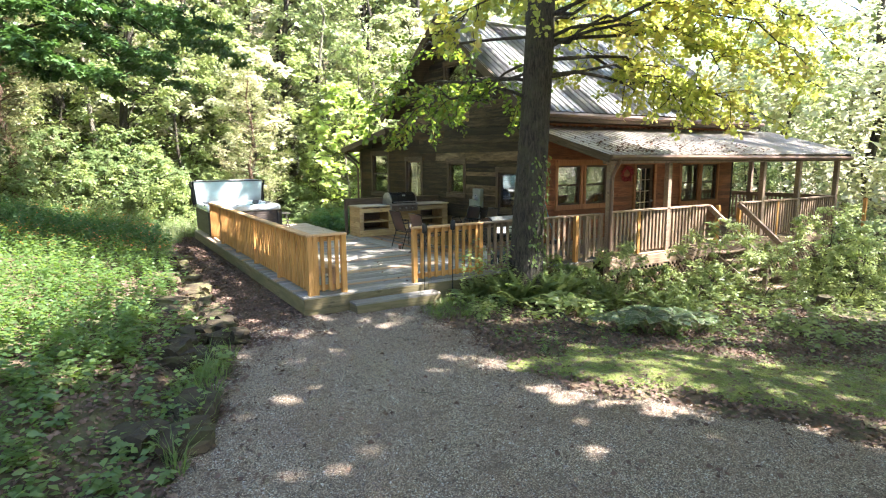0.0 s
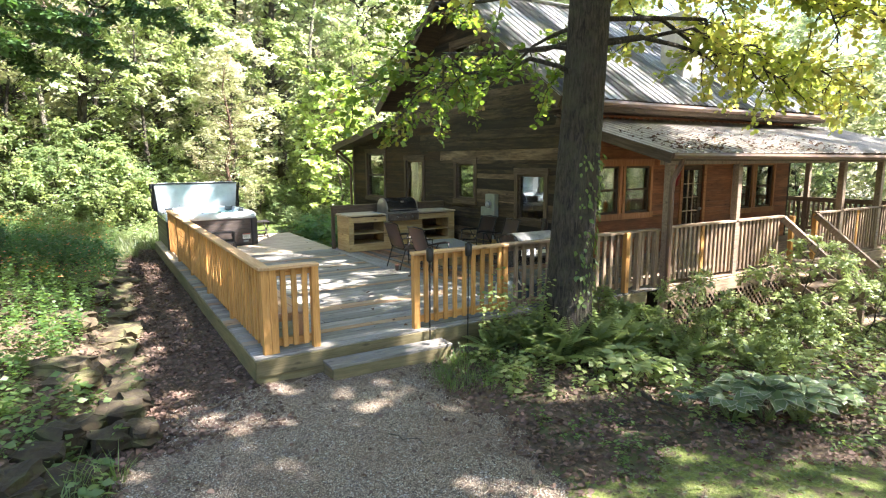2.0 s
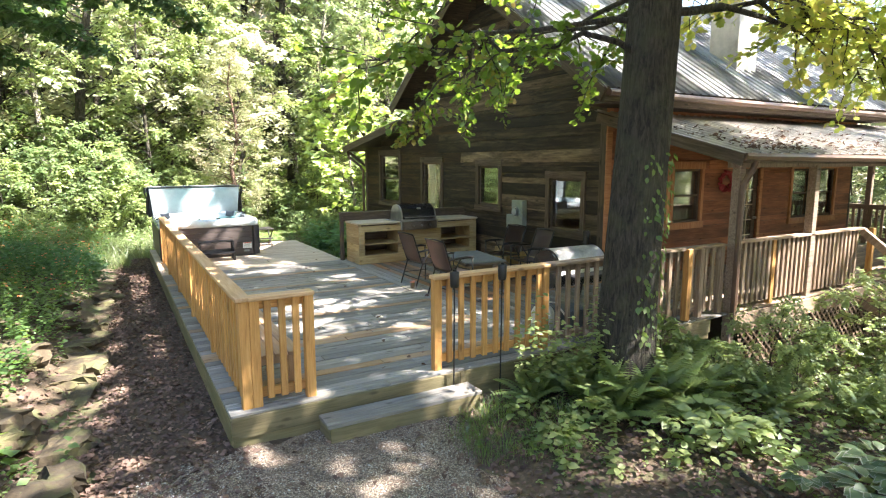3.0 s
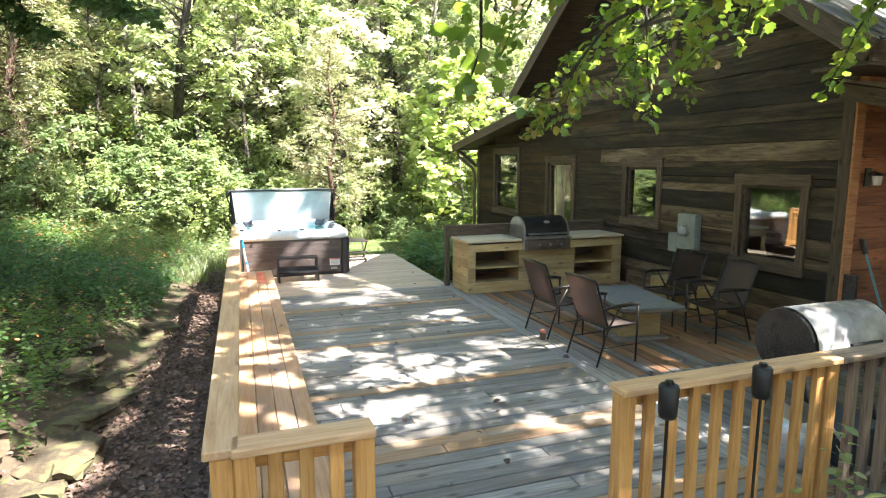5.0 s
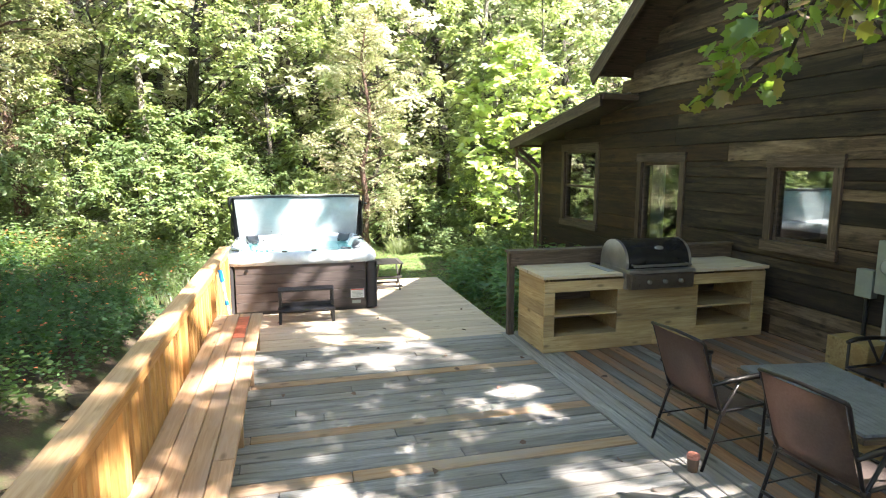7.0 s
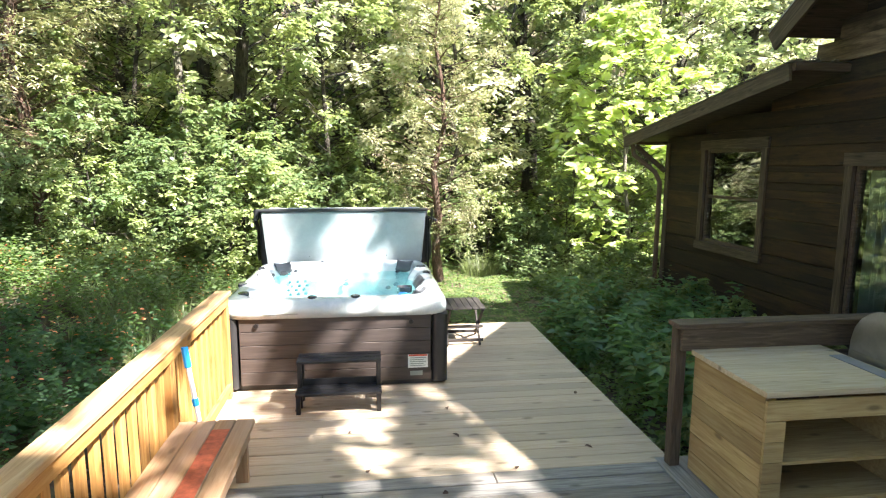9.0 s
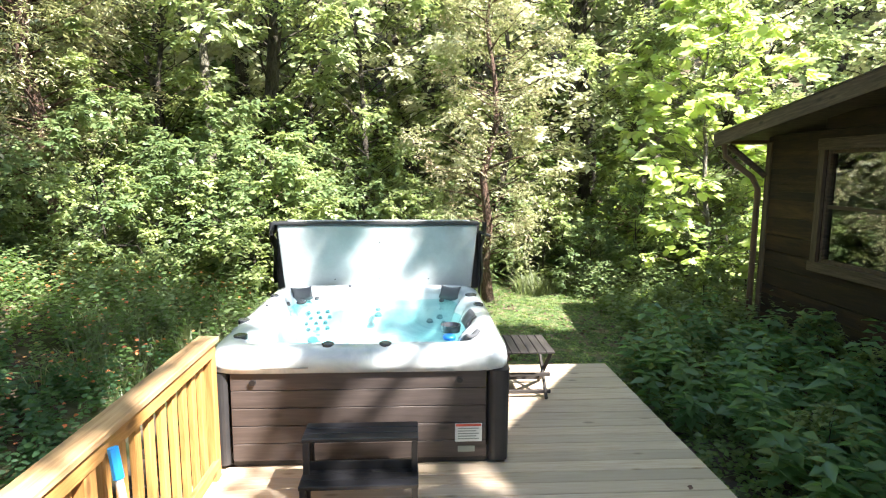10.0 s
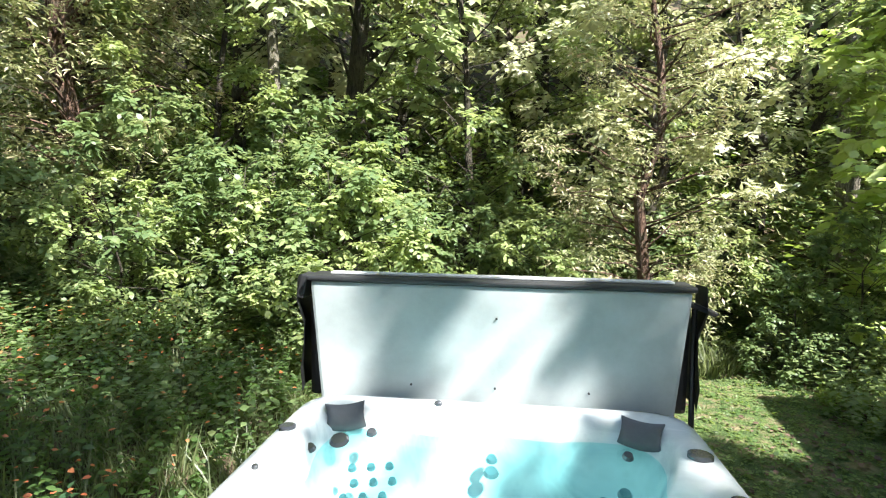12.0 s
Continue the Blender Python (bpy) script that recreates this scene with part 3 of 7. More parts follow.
for y in (9.5, 11.5, 13.5, 15.5, 17.5):
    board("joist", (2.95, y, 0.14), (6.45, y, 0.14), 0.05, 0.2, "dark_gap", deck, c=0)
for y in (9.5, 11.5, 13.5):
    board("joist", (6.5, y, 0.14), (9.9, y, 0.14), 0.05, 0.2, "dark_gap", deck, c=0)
step = empty("deck_step", (4.4, 7.8, 0), "wide weathered timber step in front of the deck", "step")
for k in range(2):
    board("tread", (3.62, 7.73 + k * 0.146 - 0.02, 0.165), (5.26, 7.73 + k * 0.146 - 0.02, 0.165), 0.14, 0.036, "deck_grey", step)
board("riser", (3.64, 7.66, 0.065), (5.24, 7.66, 0.065), 0.036, 0.165, "fascia", step)
for x in (3.66, 5.22):
    board("cheek", (x, 7.68, 0.065), (x, 7.97, 0.065), 0.036, 0.165, "fascia", step)


def railing(name, a, b, posts, label, new_to=99.0, gap=0.152, top=1.33, foot=D, inner=1, spare=None):
    """A guard rail from a to b: posts, balusters, two rails and a flat cap. Past new_to metres it is of old grey wood."""
    a, b = Vector((*a, 0)), Vector((*b, 0))
    L = (b - a).length
    u = (b - a) / L
    w = Vector((-u.y, u.x, 0)) * inner
    th = empty(name, (a + b) / 2 + Vector((0, 0, foot)), label, "railing", "deck railings")
    cuts = sorted({0.0, L} | ({new_to} if new_to < L else set()))
    for s0, s1 in zip(cuts, cuts[1:]):
        old = s0 >= new_to
        m1, m2 = ("rail_old", "rail_old") if old else ("rail_new", "rail_cap")
        p, q = a + u * (s0 - (0.05 if s0 == 0 else -0.002)), a + u * (s1 + (0.05 if s1 == L else 0))
        pieces = max(1, round((s1 - s0) / 3.6))
        for k in range(pieces):
            e0, e1 = p + (q - p) * (k / pieces), p + (q - p) * ((k + 1) / pieces)
            board("cap", e0 + Vector((0, 0, top - 0.019)), e1 - u * 0.003 + Vector((0, 0, top - 0.019)), 0.142, 0.038, "rail_old" if old else m2, th, c=0.005)
        for z in (top - 0.085, foot + 0.11):
            board("stringer", p + w * 0.035 + u * 0.06 + Vector((0, 0, z)), q + w * 0.035 - u * 0.06 + Vector((0, 0, z)), 0.036, 0.088, m1, th)
    for s in posts:
        p = a + u * s
        upright("post", p.x, p.y, foot - 0.02, top - 0.04, 0.089, 0.089, "rail_old" if s > new_to else "rail_new", th, 0.006)
    s = gap
    while s < L - 0.06:
        if min(abs(s - t) for t in posts) > 0.06:
            p = a + u * s - w * 0.012
            lean = 0.004 * math.sin(s * 37)
            board("baluster", (p.x, p.y, foot + 0.06), (p.x + u.x * lean, p.y + u.y * lean, top - 0.042), 0.036, 0.062, "rail_old" if s > new_to else "rail_new", th, u, 0.004)
        s += gap
    return th


railing("deck_railing", (3.03, 8.14), (3.03, 17.08), [0.0, 1.85, 3.7, 5.55, 7.4, 8.94], "long new pine railing along the edge of the deck", inner=-1)
railing("deck_railing", (3.12, 8.14), (3.62, 8.14), [0.0, 0.5], "short new pine railing at the corner of the deck", gap=0.125)
railing("deck_railing", (5.0, 8.14), (9.75, 8.14), [0.0, 1.46, 2.9, 4.3, 4.75], "pine railing, new yellow and old grey, beside the oak", new_to=1.5)

# ---- bench ----
bench = empty("bench", (3.3, 12, D), "long built-in pine bench along the deck railing", "bench")
for k in range(4):
    x = 3.125 + k * 0.129
    cut = 11.3 + 0.8 * math.sin(k * 2.2 + 1)
    for ya, yb in ((8.24, cut), (cut + 0.004, 15.62)):
        board("seat_plank", (x, ya, 0.712), (x, yb, 0.712), 0.123, 0.036, "bench", bench, c=0.005)
board("apron", (3.53, 8.28, 0.645), (3.53, 15.56, 0.645), 0.036, 0.088, "bench", bench)
for y in (8.3, 9.9, 11.5, 13.1, 14.4, 15.54):
    upright("leg", 3.49, y, D, 0.69, 0.085, 0.04, "bench", bench)
    board("bearer", (3.09, y + 0.04, 0.65), (3.51, y + 0.04, 0.65), 0.036, 0.085, "bench", bench)
red = plain("red_paint", (0.42, 0.10, 0.05), 0.7, 0, 0.4, 20)
part("paint_mark", box(3.325, 14.62, 0.731, 3.44, 15.46, 0.7335), red, bench, "worn red paint along one plank")

# ---- cabin ----
cabin = empty("cabin", (14, 15, 0.2), "weathered board-sided log cabin with metal roof and cedar porch", "house")
RIDGE_Y, RIDGE_Z, PITCH = 14.35, 6.72, 0.685
WX, WY = 9.87, 10.6
EAVE_N, EAVE_S, RAKE_X = 18.2, 9.98, 9.15


def roof_at(y):
    """Underside of the roofs over the gable wall."""
    main = RIDGE_Z - PITCH * abs(y - RIDGE_Y) - 0.12
    lean = 3.56 - 0.147 * (y - 17.8)
    return max(main, lean) if y > 17.6 else main


def span_at(z):
    """The stretch of gable wall under the roof at a height."""
    lo = WY if z < roof_at(WY) else RIDGE_Y - (RIDGE_Z - 0.12 - z) / PITCH
    hi = 21.82
    while hi > RIDGE_Y and roof_at(hi) < z:
        hi -= 0.02
    return lo, hi


def rows_minus(z0, z1, lo, hi, holes):
    """Cuts a row of boards round the openings: yields u0, u1, z0, z1."""
    zs = sorted({z0, z1} | {z for h in holes for z in (h[2], h[3]) if z0 < z < z1})
    for a, b in zip(zs, zs[1:]):
        cuts = sorted((h[0], h[1]) for h in holes if h[2] < (a + b) / 2 < h[3])
        u = lo
        for c0, c1 in cuts:
            if c0 > u:
                yield u, min(c0, hi), a, b
            u = max(u, c1)
        if u < hi:
            yield u, hi, a, b


# openings of the gable wall: y0, y1, z0, z1
GABLE_WINDOWS = [(19.17, 20.55, 1.27, 2.75), (16.56, 17.60, 0.62, 2.50), (13.88, 14.71, 1.50, 2.42), (11.17, 12.09, 1.16, 2.18), (13.68, 14.9, 4.26, 5.42)]
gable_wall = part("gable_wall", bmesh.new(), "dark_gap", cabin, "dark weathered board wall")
bm = bmesh.new()
z = 0.0
while z < RIDGE_Z - 0.3:
    z1 = z + 0.2
    lo, hi = span_at(z1)
    for u0, u1, a, b in rows_minus(z, z1, lo, hi, GABLE_WINDOWS):
        add_box(bm, WX + 0.03, u0, a, WX + 0.16, u1, b)
    z = z1
bm.to_mesh(gable_wall.data)
bm.free()
random.seed(5)


def rough_plank(c0, c1, a, b, material):
    """A siding plank on the gable wall with a waney lower edge."""
    n = max(3, int((c1 - c0) / 0.16))
    long, hgt, off = c1 - c0, b - a, random.uniform(0, 60)
    bm = bmesh.new()
    rings = []
    for k in range(n + 1):
        x = -long / 2 + long * k / n
        low = -hgt / 2 + 0.011 * noise.noise(Vector((off + x * 2.1, 0.3, 0))) + 0.006 * noise.noise(Vector((off + x * 7.0, 5.1, 0)))
        face = 0.017 + 0.003 * noise.noise(Vector((off + x * 1.3, 9.0, 0)))
        rings.append([bm.verts.new((x, p, q)) for p, q in ((low, -0.016), (low, face - 0.004), (low + 0.006, face), (hgt / 2, face), (hgt / 2, -0.016))])
    for p, q in zip(rings, rings[1:]):
        for k in range(5):
            bm.faces.new((p[k], p[(k + 1) % 5], q[(k + 1) % 5], q[k]))
    bm.faces.new(rings[0][::-1])
    bm.faces.new(rings[-1])
    bmesh.ops.recalc_face_normals(bm, faces=bm.faces[:])
    ob = part("plank", bm, material, None)
    ob.matrix_basis = Matrix(((0, 0, -1, WX + 0.005), (-1, 0, 0, (c0 + c1) / 2), (0, 1, 0, (a + b) / 2), (0, 0, 0, 1))) @ pose(0, 0, 0, -2.2, 0, 0)
    under(ob, gable_wall)


z, row = 0.06, 0
grey_rows = {2, 5, 6, 10, 11, 16}
while z < RIDGE_Z - 0.45:
    hgt = 0.215 + 0.05 * random.random()
    lo, hi = span_at(z + hgt * 0.6)
    for u0, u1, a, b in rows_minus(z, z + hgt - 0.004 - 0.003 * (row % 3), lo, hi, GABLE_WINDOWS):
        if b - a < 0.02 or u1 - u0 < 0.03:
            continue
        n = max(1, round((u1 - u0) / 5.0 + random.uniform(-0.3, 0.3)))
        cuts = [u0] + sorted(u0 + (u1 - u0) * (k + random.uniform(-0.25, 0.25)) / n for k in range(1, n)) + [u1]
        for c0, c1 in zip(cuts, cuts[1:]):
            pale = random.random() < (0.8 if row in grey_rows else 0.12)
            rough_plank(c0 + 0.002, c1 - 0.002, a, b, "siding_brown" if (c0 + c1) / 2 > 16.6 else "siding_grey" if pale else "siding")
    z += hgt
    row += 1


def window(name, axis, at, u0, u1, z0, z1, trim, frame_mat, label, sash=True, wide=0.11, sill=True):
    """A window in a wall: axis 'x' faces -x, axis 'y' faces -y."""
    upright_trim, level_trim = (trim, trim) if trim == "cedar_trim" else (trim + "_z", trim + "_y")
    th = part(name, box(0, 0, 0, 0.001, 0.001, 0.001), frame_mat, None)

    def P(u, off, z):
        return (at - off, u, z) if axis == "x" else (u, at - off, z)
    out = (-1, 0, 0) if axis == "x" else (0, -1, 0)
    me = th.data
    bm = bmesh.new()

    def bx(u0, u1, o0, o1, z0, z1, tgt):
        a, b = P(u0, o0, z0), P(u1, o1, z1)
        add_box(tgt, *[min(p, q) for p, q in zip(a, b)], *[max(p, q) for p, q in zip(a, b)], 0.003)
    s = 0.045
    for a in ((u0, u0 + s, z0, z1), (u1 - s, u1, z0, z1), (u0 + s, u1 - s, z0, z0 + s), (u0 + s, u1 - s, z1 - s, z1)):
        bx(a[0], a[1], -0.09, -0.01, a[2], a[3], bm)
    if sash:
        zm = (z0 + z1) / 2
        bx(u0 + s, u1 - s, -0.08, -0.02, zm - 0.022, zm + 0.022, bm)
    bm.to_mesh(me)
    bm.free()
    th.name = name
    if label:
        th["label"] = label
    under(th, cabin)
    for c0, c1 in ((u0 - wide, u0), (u1, u1 + wide)):
        pc = bmesh.new()
        bx(c0, c1, 0.0, 0.045, z0, z1, pc)
        part("side_casing", pc, upright_trim, th)
    for piece, reach, low, high in (("head_casing", 0.05, z1, z1 + 0.15), ("window_sill", 0.065, z0 - 0.13, z0)):
        pc = bmesh.new()
        bx(u0 - wide - 0.02, u1 + wide + 0.02, 0.0, reach, low, high, pc)
        part(piece, pc, level_trim, th)
    g = bmesh.new()
    bx(u0 + s, u1 - s, -0.056, -0.048, z0 + s, z1 - s, g)
    part("pane", g, "glass", th)
    return th


for k, (u0, u1, z0, z1) in enumerate(GABLE_WINDOWS):
    window("window_%d" % (k + 1), "x", WX, u0, u1, z0, z1, "trim_grey" if k in (0, 2) else "trim_dark", "trim_dark", "", sash=k in (0, 4))
drape = bmesh.new()
rows = []
for k in range(25):
    u = 17.24 + 0.34 * k / 24
    rows.append([drape.verts.new((WX + 0.2 + 0.022 * math.sin(k * 1.3), u, z)) for z in (0.64, 2.48)])
for p, q in zip(rows, rows[1:]):
    drape.faces.new((p[0], q[0], q[1], p[1]))
bmesh.ops.solidify(drape, geom=drape.faces[:], thickness=0.004)
curtain = part("curtain", drape, plain("curtain_cloth", (0.5, 0.54, 0.58), 0.9, 0, 0.1), None)
tagged(curtain, "pale blue-grey curtain hanging inside the tall window", "curtain")
# the cedar wall under the porch
PORCH_WINDOWS = [(10.68, 11.51, 1.30, 2.36), (11.70, 12.53, 1.30, 2.36), (15.80, 16.62, 1.2, 2.34), (16.80, 17.62, 1.2, 2.34)]
DOOR = (13.72, 14.52, 0.32, 2.36)
porch_wall = part("porch_wall", bmesh.new(), "dark_gap", cabin, "red-brown cedar board wall")
bm = bmesh.new()
z = 0.0
while z < 3.5:
    for u0, u1, a, b in rows_minus(z, z + 0.2, WX + 0.17, 18.4, PORCH_WINDOWS + [DOOR]):
        add_box(bm, u0, WY + 0.03, a, u1, WY + 0.16, b)
    z += 0.2
bm.to_mesh(porch_wall.data)
bm.free()
z = 0.1
while z < 3.4:
    hgt = 0.25 + 0.04 * random.random()
    for u0, u1, a, b in rows_minus(z, z + hgt - 0.004, WX + 0.1, 18.4, PORCH_WINDOWS + [DOOR]):
        if b - a < 0.02 or u1 - u0 < 0.03:
            continue
        n = max(1, round((u1 - u0) / 3.0))
        for k in range(n):
            c0, c1 = u0 + (u1 - u0) * k / n, u0 + (u1 - u0) * (k + 1) / n
            board("plank", (c0 + 0.003, WY + 0.005, (a + b) / 2), (c1 - 0.003, WY + 0.005, (a + b) / 2), b - a, 0.03, "cedar", porch_wall, (0, -1, 0), 0.004, twist=-2.0)
    z += hgt
for k, (u0, u1, z0, z1) in enumerate(PORCH_WINDOWS):
    window("window_%d" % (k + 6), "y", WY, u0, u1, z0, z1, "cedar_trim", "trim_dark", "cedar-trimmed sash window", wide=0.075)
door = part("door_1", box(DOOR[0], WY + 0.03, DOOR[2], DOOR[0] + 0.11, WY + 0.08, DOOR[3], 0.003), "trim_dark", cabin, "dark glazed door with fifteen panes")
add = bmesh.new()
add_box(add, DOOR[1] - 0.11, WY + 0.03, DOOR[2], DOOR[1], WY + 0.08, DOOR[3], 0.003)
add_box(add, DOOR[0] + 0.11, WY + 0.03, DOOR[2], DOOR[1] - 0.11, WY + 0.08, DOOR[2] + 0.25, 0.003)
add_box(add, DOOR[0] + 0.11, WY + 0.03, DOOR[3] - 0.12, DOOR[1] - 0.11, WY + 0.08, DOOR[3], 0.003)
part("door_rail", add, "trim_dark", door)
add = bmesh.new()
for k in (1, 2):
    x = DOOR[0] + 0.11 + 0.58 * k / 3
    add_box(add, x - 0.01, WY + 0.035, DOOR[2] + 0.25, x + 0.01, WY + 0.07, DOOR[3] - 0.12)
for k in range(1, 5):
    z = DOOR[2] + 0.25 + 1.67 * k / 5
    add_box(add, DOOR[0] + 0.11, WY + 0.036, z - 0.01, DOOR[1] - 0.11, WY + 0.069, z + 0.01)
part("muntins", add, "counter_top", door, "pale glazing bars")
part("pane", box(DOOR[0] + 0.11, WY + 0.05, DOOR[2] + 0.25, DOOR[1] - 0.11, WY + 0.056, DOOR[3] - 0.12), "glass", door)
part("door_knob", tube([(DOOR[1] - 0.05, WY - 0.03, 1.28), (DOOR[1] - 0.05, WY + 0.03, 1.28)], 0.028, 10), "steel", door)
for x in (DOOR[0] - 0.05, DOOR[1] + 0.05):
    upright("door_casing", x, WY - 0.03, 0.32, DOOR[3] + 0.1, 0.1, 0.03, "cedar_trim", cabin)
# corner boards and the walls that close the cabin
upright("corner_board", WX - 0.012, WY + 0.06, 0.05, 3.9, 0.03, 0.14, "trim_dark", cabin)
upright("corner_board", WX + 0.045, WY - 0.03, 0.05, 3.45, 0.14, 0.03, "cedar_trim", cabin)
upright("corner_board", WX - 0.02, 21.77, 0.05, 2.9, 0.03, 0.12, "trim_dark", cabin)
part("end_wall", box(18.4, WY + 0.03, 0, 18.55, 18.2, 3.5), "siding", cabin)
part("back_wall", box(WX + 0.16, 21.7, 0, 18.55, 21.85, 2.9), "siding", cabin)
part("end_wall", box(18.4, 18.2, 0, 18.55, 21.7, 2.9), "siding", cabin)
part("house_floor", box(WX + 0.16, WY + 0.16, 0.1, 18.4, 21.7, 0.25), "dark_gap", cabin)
part("upper_end_wall", box(18.4, 11.2, 3.5, 18.55, 17.5, 4.4), "siding", cabin)


def roof_panels(parent, material, x0, x1, eave, ridge, name="roof_panel", step=0.92):
    """Ribbed metal sheets from the eave (y, z) up to the ridge (y, z)."""
    (ya, za), (yb, zb) = eave, ridge
    run = Vector((0, yb - ya, zb - za))
    L = run.length
    u = run / L
    nrm = Vector((1, 0, 0)).cross(u)
    if nrm.z < 0:
        nrm = -nrm
    bm = bmesh.new()
    prof = []
    for k in range(4):
        s = k * step / 4
        prof += [(s, 0), (s + 0.07, 0), (s + 0.09, 0.026), (s + 0.12, 0.026), (s + 0.14, 0)]
    prof.append((step, 0))
    lower = [bm.verts.new((s, 0, h)) for s, h in prof]
    upper = [bm.verts.new((s, L, h)) for s, h in prof]
    for k in range(len(prof) - 1):
        bm.faces.new((lower[k], lower[k + 1], upper[k + 1], upper[k]))
    bmesh.ops.solidify(bm, geom=bm.faces[:], thickness=0.012)
    me = bpy.data.meshes.new(name)
    bm.to_mesh(me)
    bm.free()
    me.materials.append(M[material])
    x = x0
    k = 0
    while x < x1 - 0.2:
        ob = new(name, me)
        frame3 = Matrix((Vector((1, 0, 0)), u, nrm)).transposed().to_4x4()
        ob.matrix_basis = Matrix.Translation(Vector((x, ya, za)) + nrm * (0.004 * (k % 2))) @ frame3
        under(ob, parent)
        x += step
        k += 1


main_roof = part("main_roof", bmesh.new(), "trim_dark", cabin, "steep ribbed metal gable roof")
bm = bmesh.new()
for side, ye in ((-1, EAVE_S + 0.05), (1, EAVE_N - 0.05)):
    ze = RIDGE_Z - PITCH * abs(ye - RIDGE_Y)
    pts = [(ye, ze - 0.02), (RIDGE_Y, RIDGE_Z - 0.02), (RIDGE_Y, RIDGE_Z - 0.12), (ye, ze - 0.12)]
    a = [bm.verts.new((RAKE_X + 0.02, *p)) for p in pts]
    b = [bm.verts.new((18.9, *p)) for p in pts]
    for k in range(4):
        bm.faces.new((a[k], a[(k + 1) % 4], b[(k + 1) % 4], b[k]))
    bm.faces.new(a[::-1])
    bm.faces.new(b)
bmesh.ops.recalc_face_normals(bm, faces=bm.faces[:])
bm.to_mesh(main_roof.data)
bm.free()
zr = RIDGE_Z - PITCH * (RIDGE_Y - EAVE_S)
roof_panels(main_roof, "roof_metal", RAKE_X - 0.04, 19.0, (EAVE_S - 0.03, zr - 0.02), (RIDGE_Y, RIDGE_Z + 0.0))
roof_panels(main_roof, "roof_metal", RAKE_X - 0.04, 19.0, (EAVE_N + 0.03, RIDGE_Z - PITCH * (EAVE_N - RIDGE_Y) - 0.02), (RIDGE_Y, RIDGE_Z + 0.0))
board("ridge_cap", (RAKE_X - 0.04, RIDGE_Y, RIDGE_Z + 0.045), (19.0, RIDGE_Y, RIDGE_Z + 0.045), 0.3, 0.02, "roof_metal", main_roof)
for ye in (EAVE_S, EAVE_N):
    ze = RIDGE_Z - PITCH * abs(ye - RIDGE_Y)
    board("rake_board", (RAKE_X, ye, ze - 0.14), (RAKE_X, RIDGE_Y, RIDGE_Z - 0.14), 0.04, 0.24, "trim_dark", main_roof, (0, 0, 1))
board("eave_fascia", (RAKE_X + 0.03, EAVE_S + 0.02, zr - 0.14), (18.9, EAVE_S + 0.02, zr - 0.14), 0.035, 0.2, "trim_grey", main_roof)
part("soffit", box(RAKE_X + 0.04, EAVE_S + 0.04, 3.46, 18.9, WY + 0.05, 3.5), "trim_dark", main_roof)
part("eave_gutter", tube([(RAKE_X + 0.05, EAVE_S - 0.06, zr - 0.1), (18.9, EAVE_S - 0.06, zr - 0.14)], 0.06, 8), "gutter", main_roof)
part("vent_box", box(14.2, 11.1, 4.4, 14.9, 11.8, 6.1, 0.02), "roof_old", main_roof, "grey roof vent box")

lean_roof = part("lean_to_roof", bmesh.new(), "trim_dark", cabin, "low lean-to roof with timber fascia")
bm = bmesh.new()
pts = [(17.8, 3.57), (22.05, 2.945), (22.05, 3.035), (17.8, 3.66)]
a = [bm.verts.new((9.17, *p)) for p in pts]
b = [bm.verts.new((18.9, *p)) for p in pts]
for k in range(4):
    bm.faces.new((a[k], a[(k + 1) % 4], b[(k + 1) % 4], b[k]))
bm.faces.new(a[::-1])
bm.faces.new(b)
bmesh.ops.recalc_face_normals(bm, faces=bm.faces[:])
bm.to_mesh(lean_roof.data)
bm.free()
roof_panels(lean_roof, "roof_old", 9.11, 19.0, (22.12, 3.035), (17.8, 3.675))
board("rake_board", (9.15, 17.85, 3.555), (9.15, 22.08, 2.935), 0.04, 0.2, "trim_dark", lean_roof)
part("lean_gutter", tube([(9.2, 22.12, 2.94), (18.9, 22.12, 2.9)], 0.055, 8), "gutter", lean_roof)
part("eave_brace", tube([(9.28, 21.9, 2.86), (9.78, 21.72, 2.4)], 0.045, 6), "trim_dark", lean_roof)
part("downspout", tube([(9.3, 22.08, 2.9), (9.32, 22.06, 2.7), (9.68, 21.9, 2.38), (9.76, 21.86, 2.2), (9.76, 21.86, 0.2)], 0.045, 8), "gutter", cabin)

# ---- porch ----
porch = empty("porch", (14.5, 9, 0), "old timber porch with railings and ribbed metal roof", "porch")
for k in range(17):
    y = 7.99 + 0.075 + k * 0.15
    board("floor_board", (9.86, y, 0.31), (20.0, y, 0.31), 0.144, 0.03, "rail_old", porch)
board("rim_beam", (9.86, 7.96, 0.17), (20.0, 7.96, 0.17), 0.05, 0.24, "rail_old", porch)
for x, y in ((9.93, 8.06), (11.9, 8.06), (15.88, 8.06), (17.7, 8.06), (19.88, 8.06), (19.88, 10.8), (19.88, 13.4)):
    upright("post", x, y, 0.3 if y > 8.5 else -0.9, 2.45, 0.13, 0.13, "post_old", porch, 0.01)
board("eave_beam", (9.72, 8.06, 2.5), (20.0, 8.06, 2.5), 0.09, 0.16, "post_old", porch)
board("side_beam", (19.88, 8.14, 2.5), (19.88, 13.6, 2.5), 0.09, 0.16, "post_old", porch)
board("porch_fascia", (9.66, 7.86, 2.56), (20.2, 7.86, 2.5), 0.035, 0.15, "trim_grey", porch)
part("porch_gutter", tube([(9.64, 7.81, 2.58), (20.2, 7.81, 2.5)], 0.06, 8), "gutter", porch, "brown rain gutter")
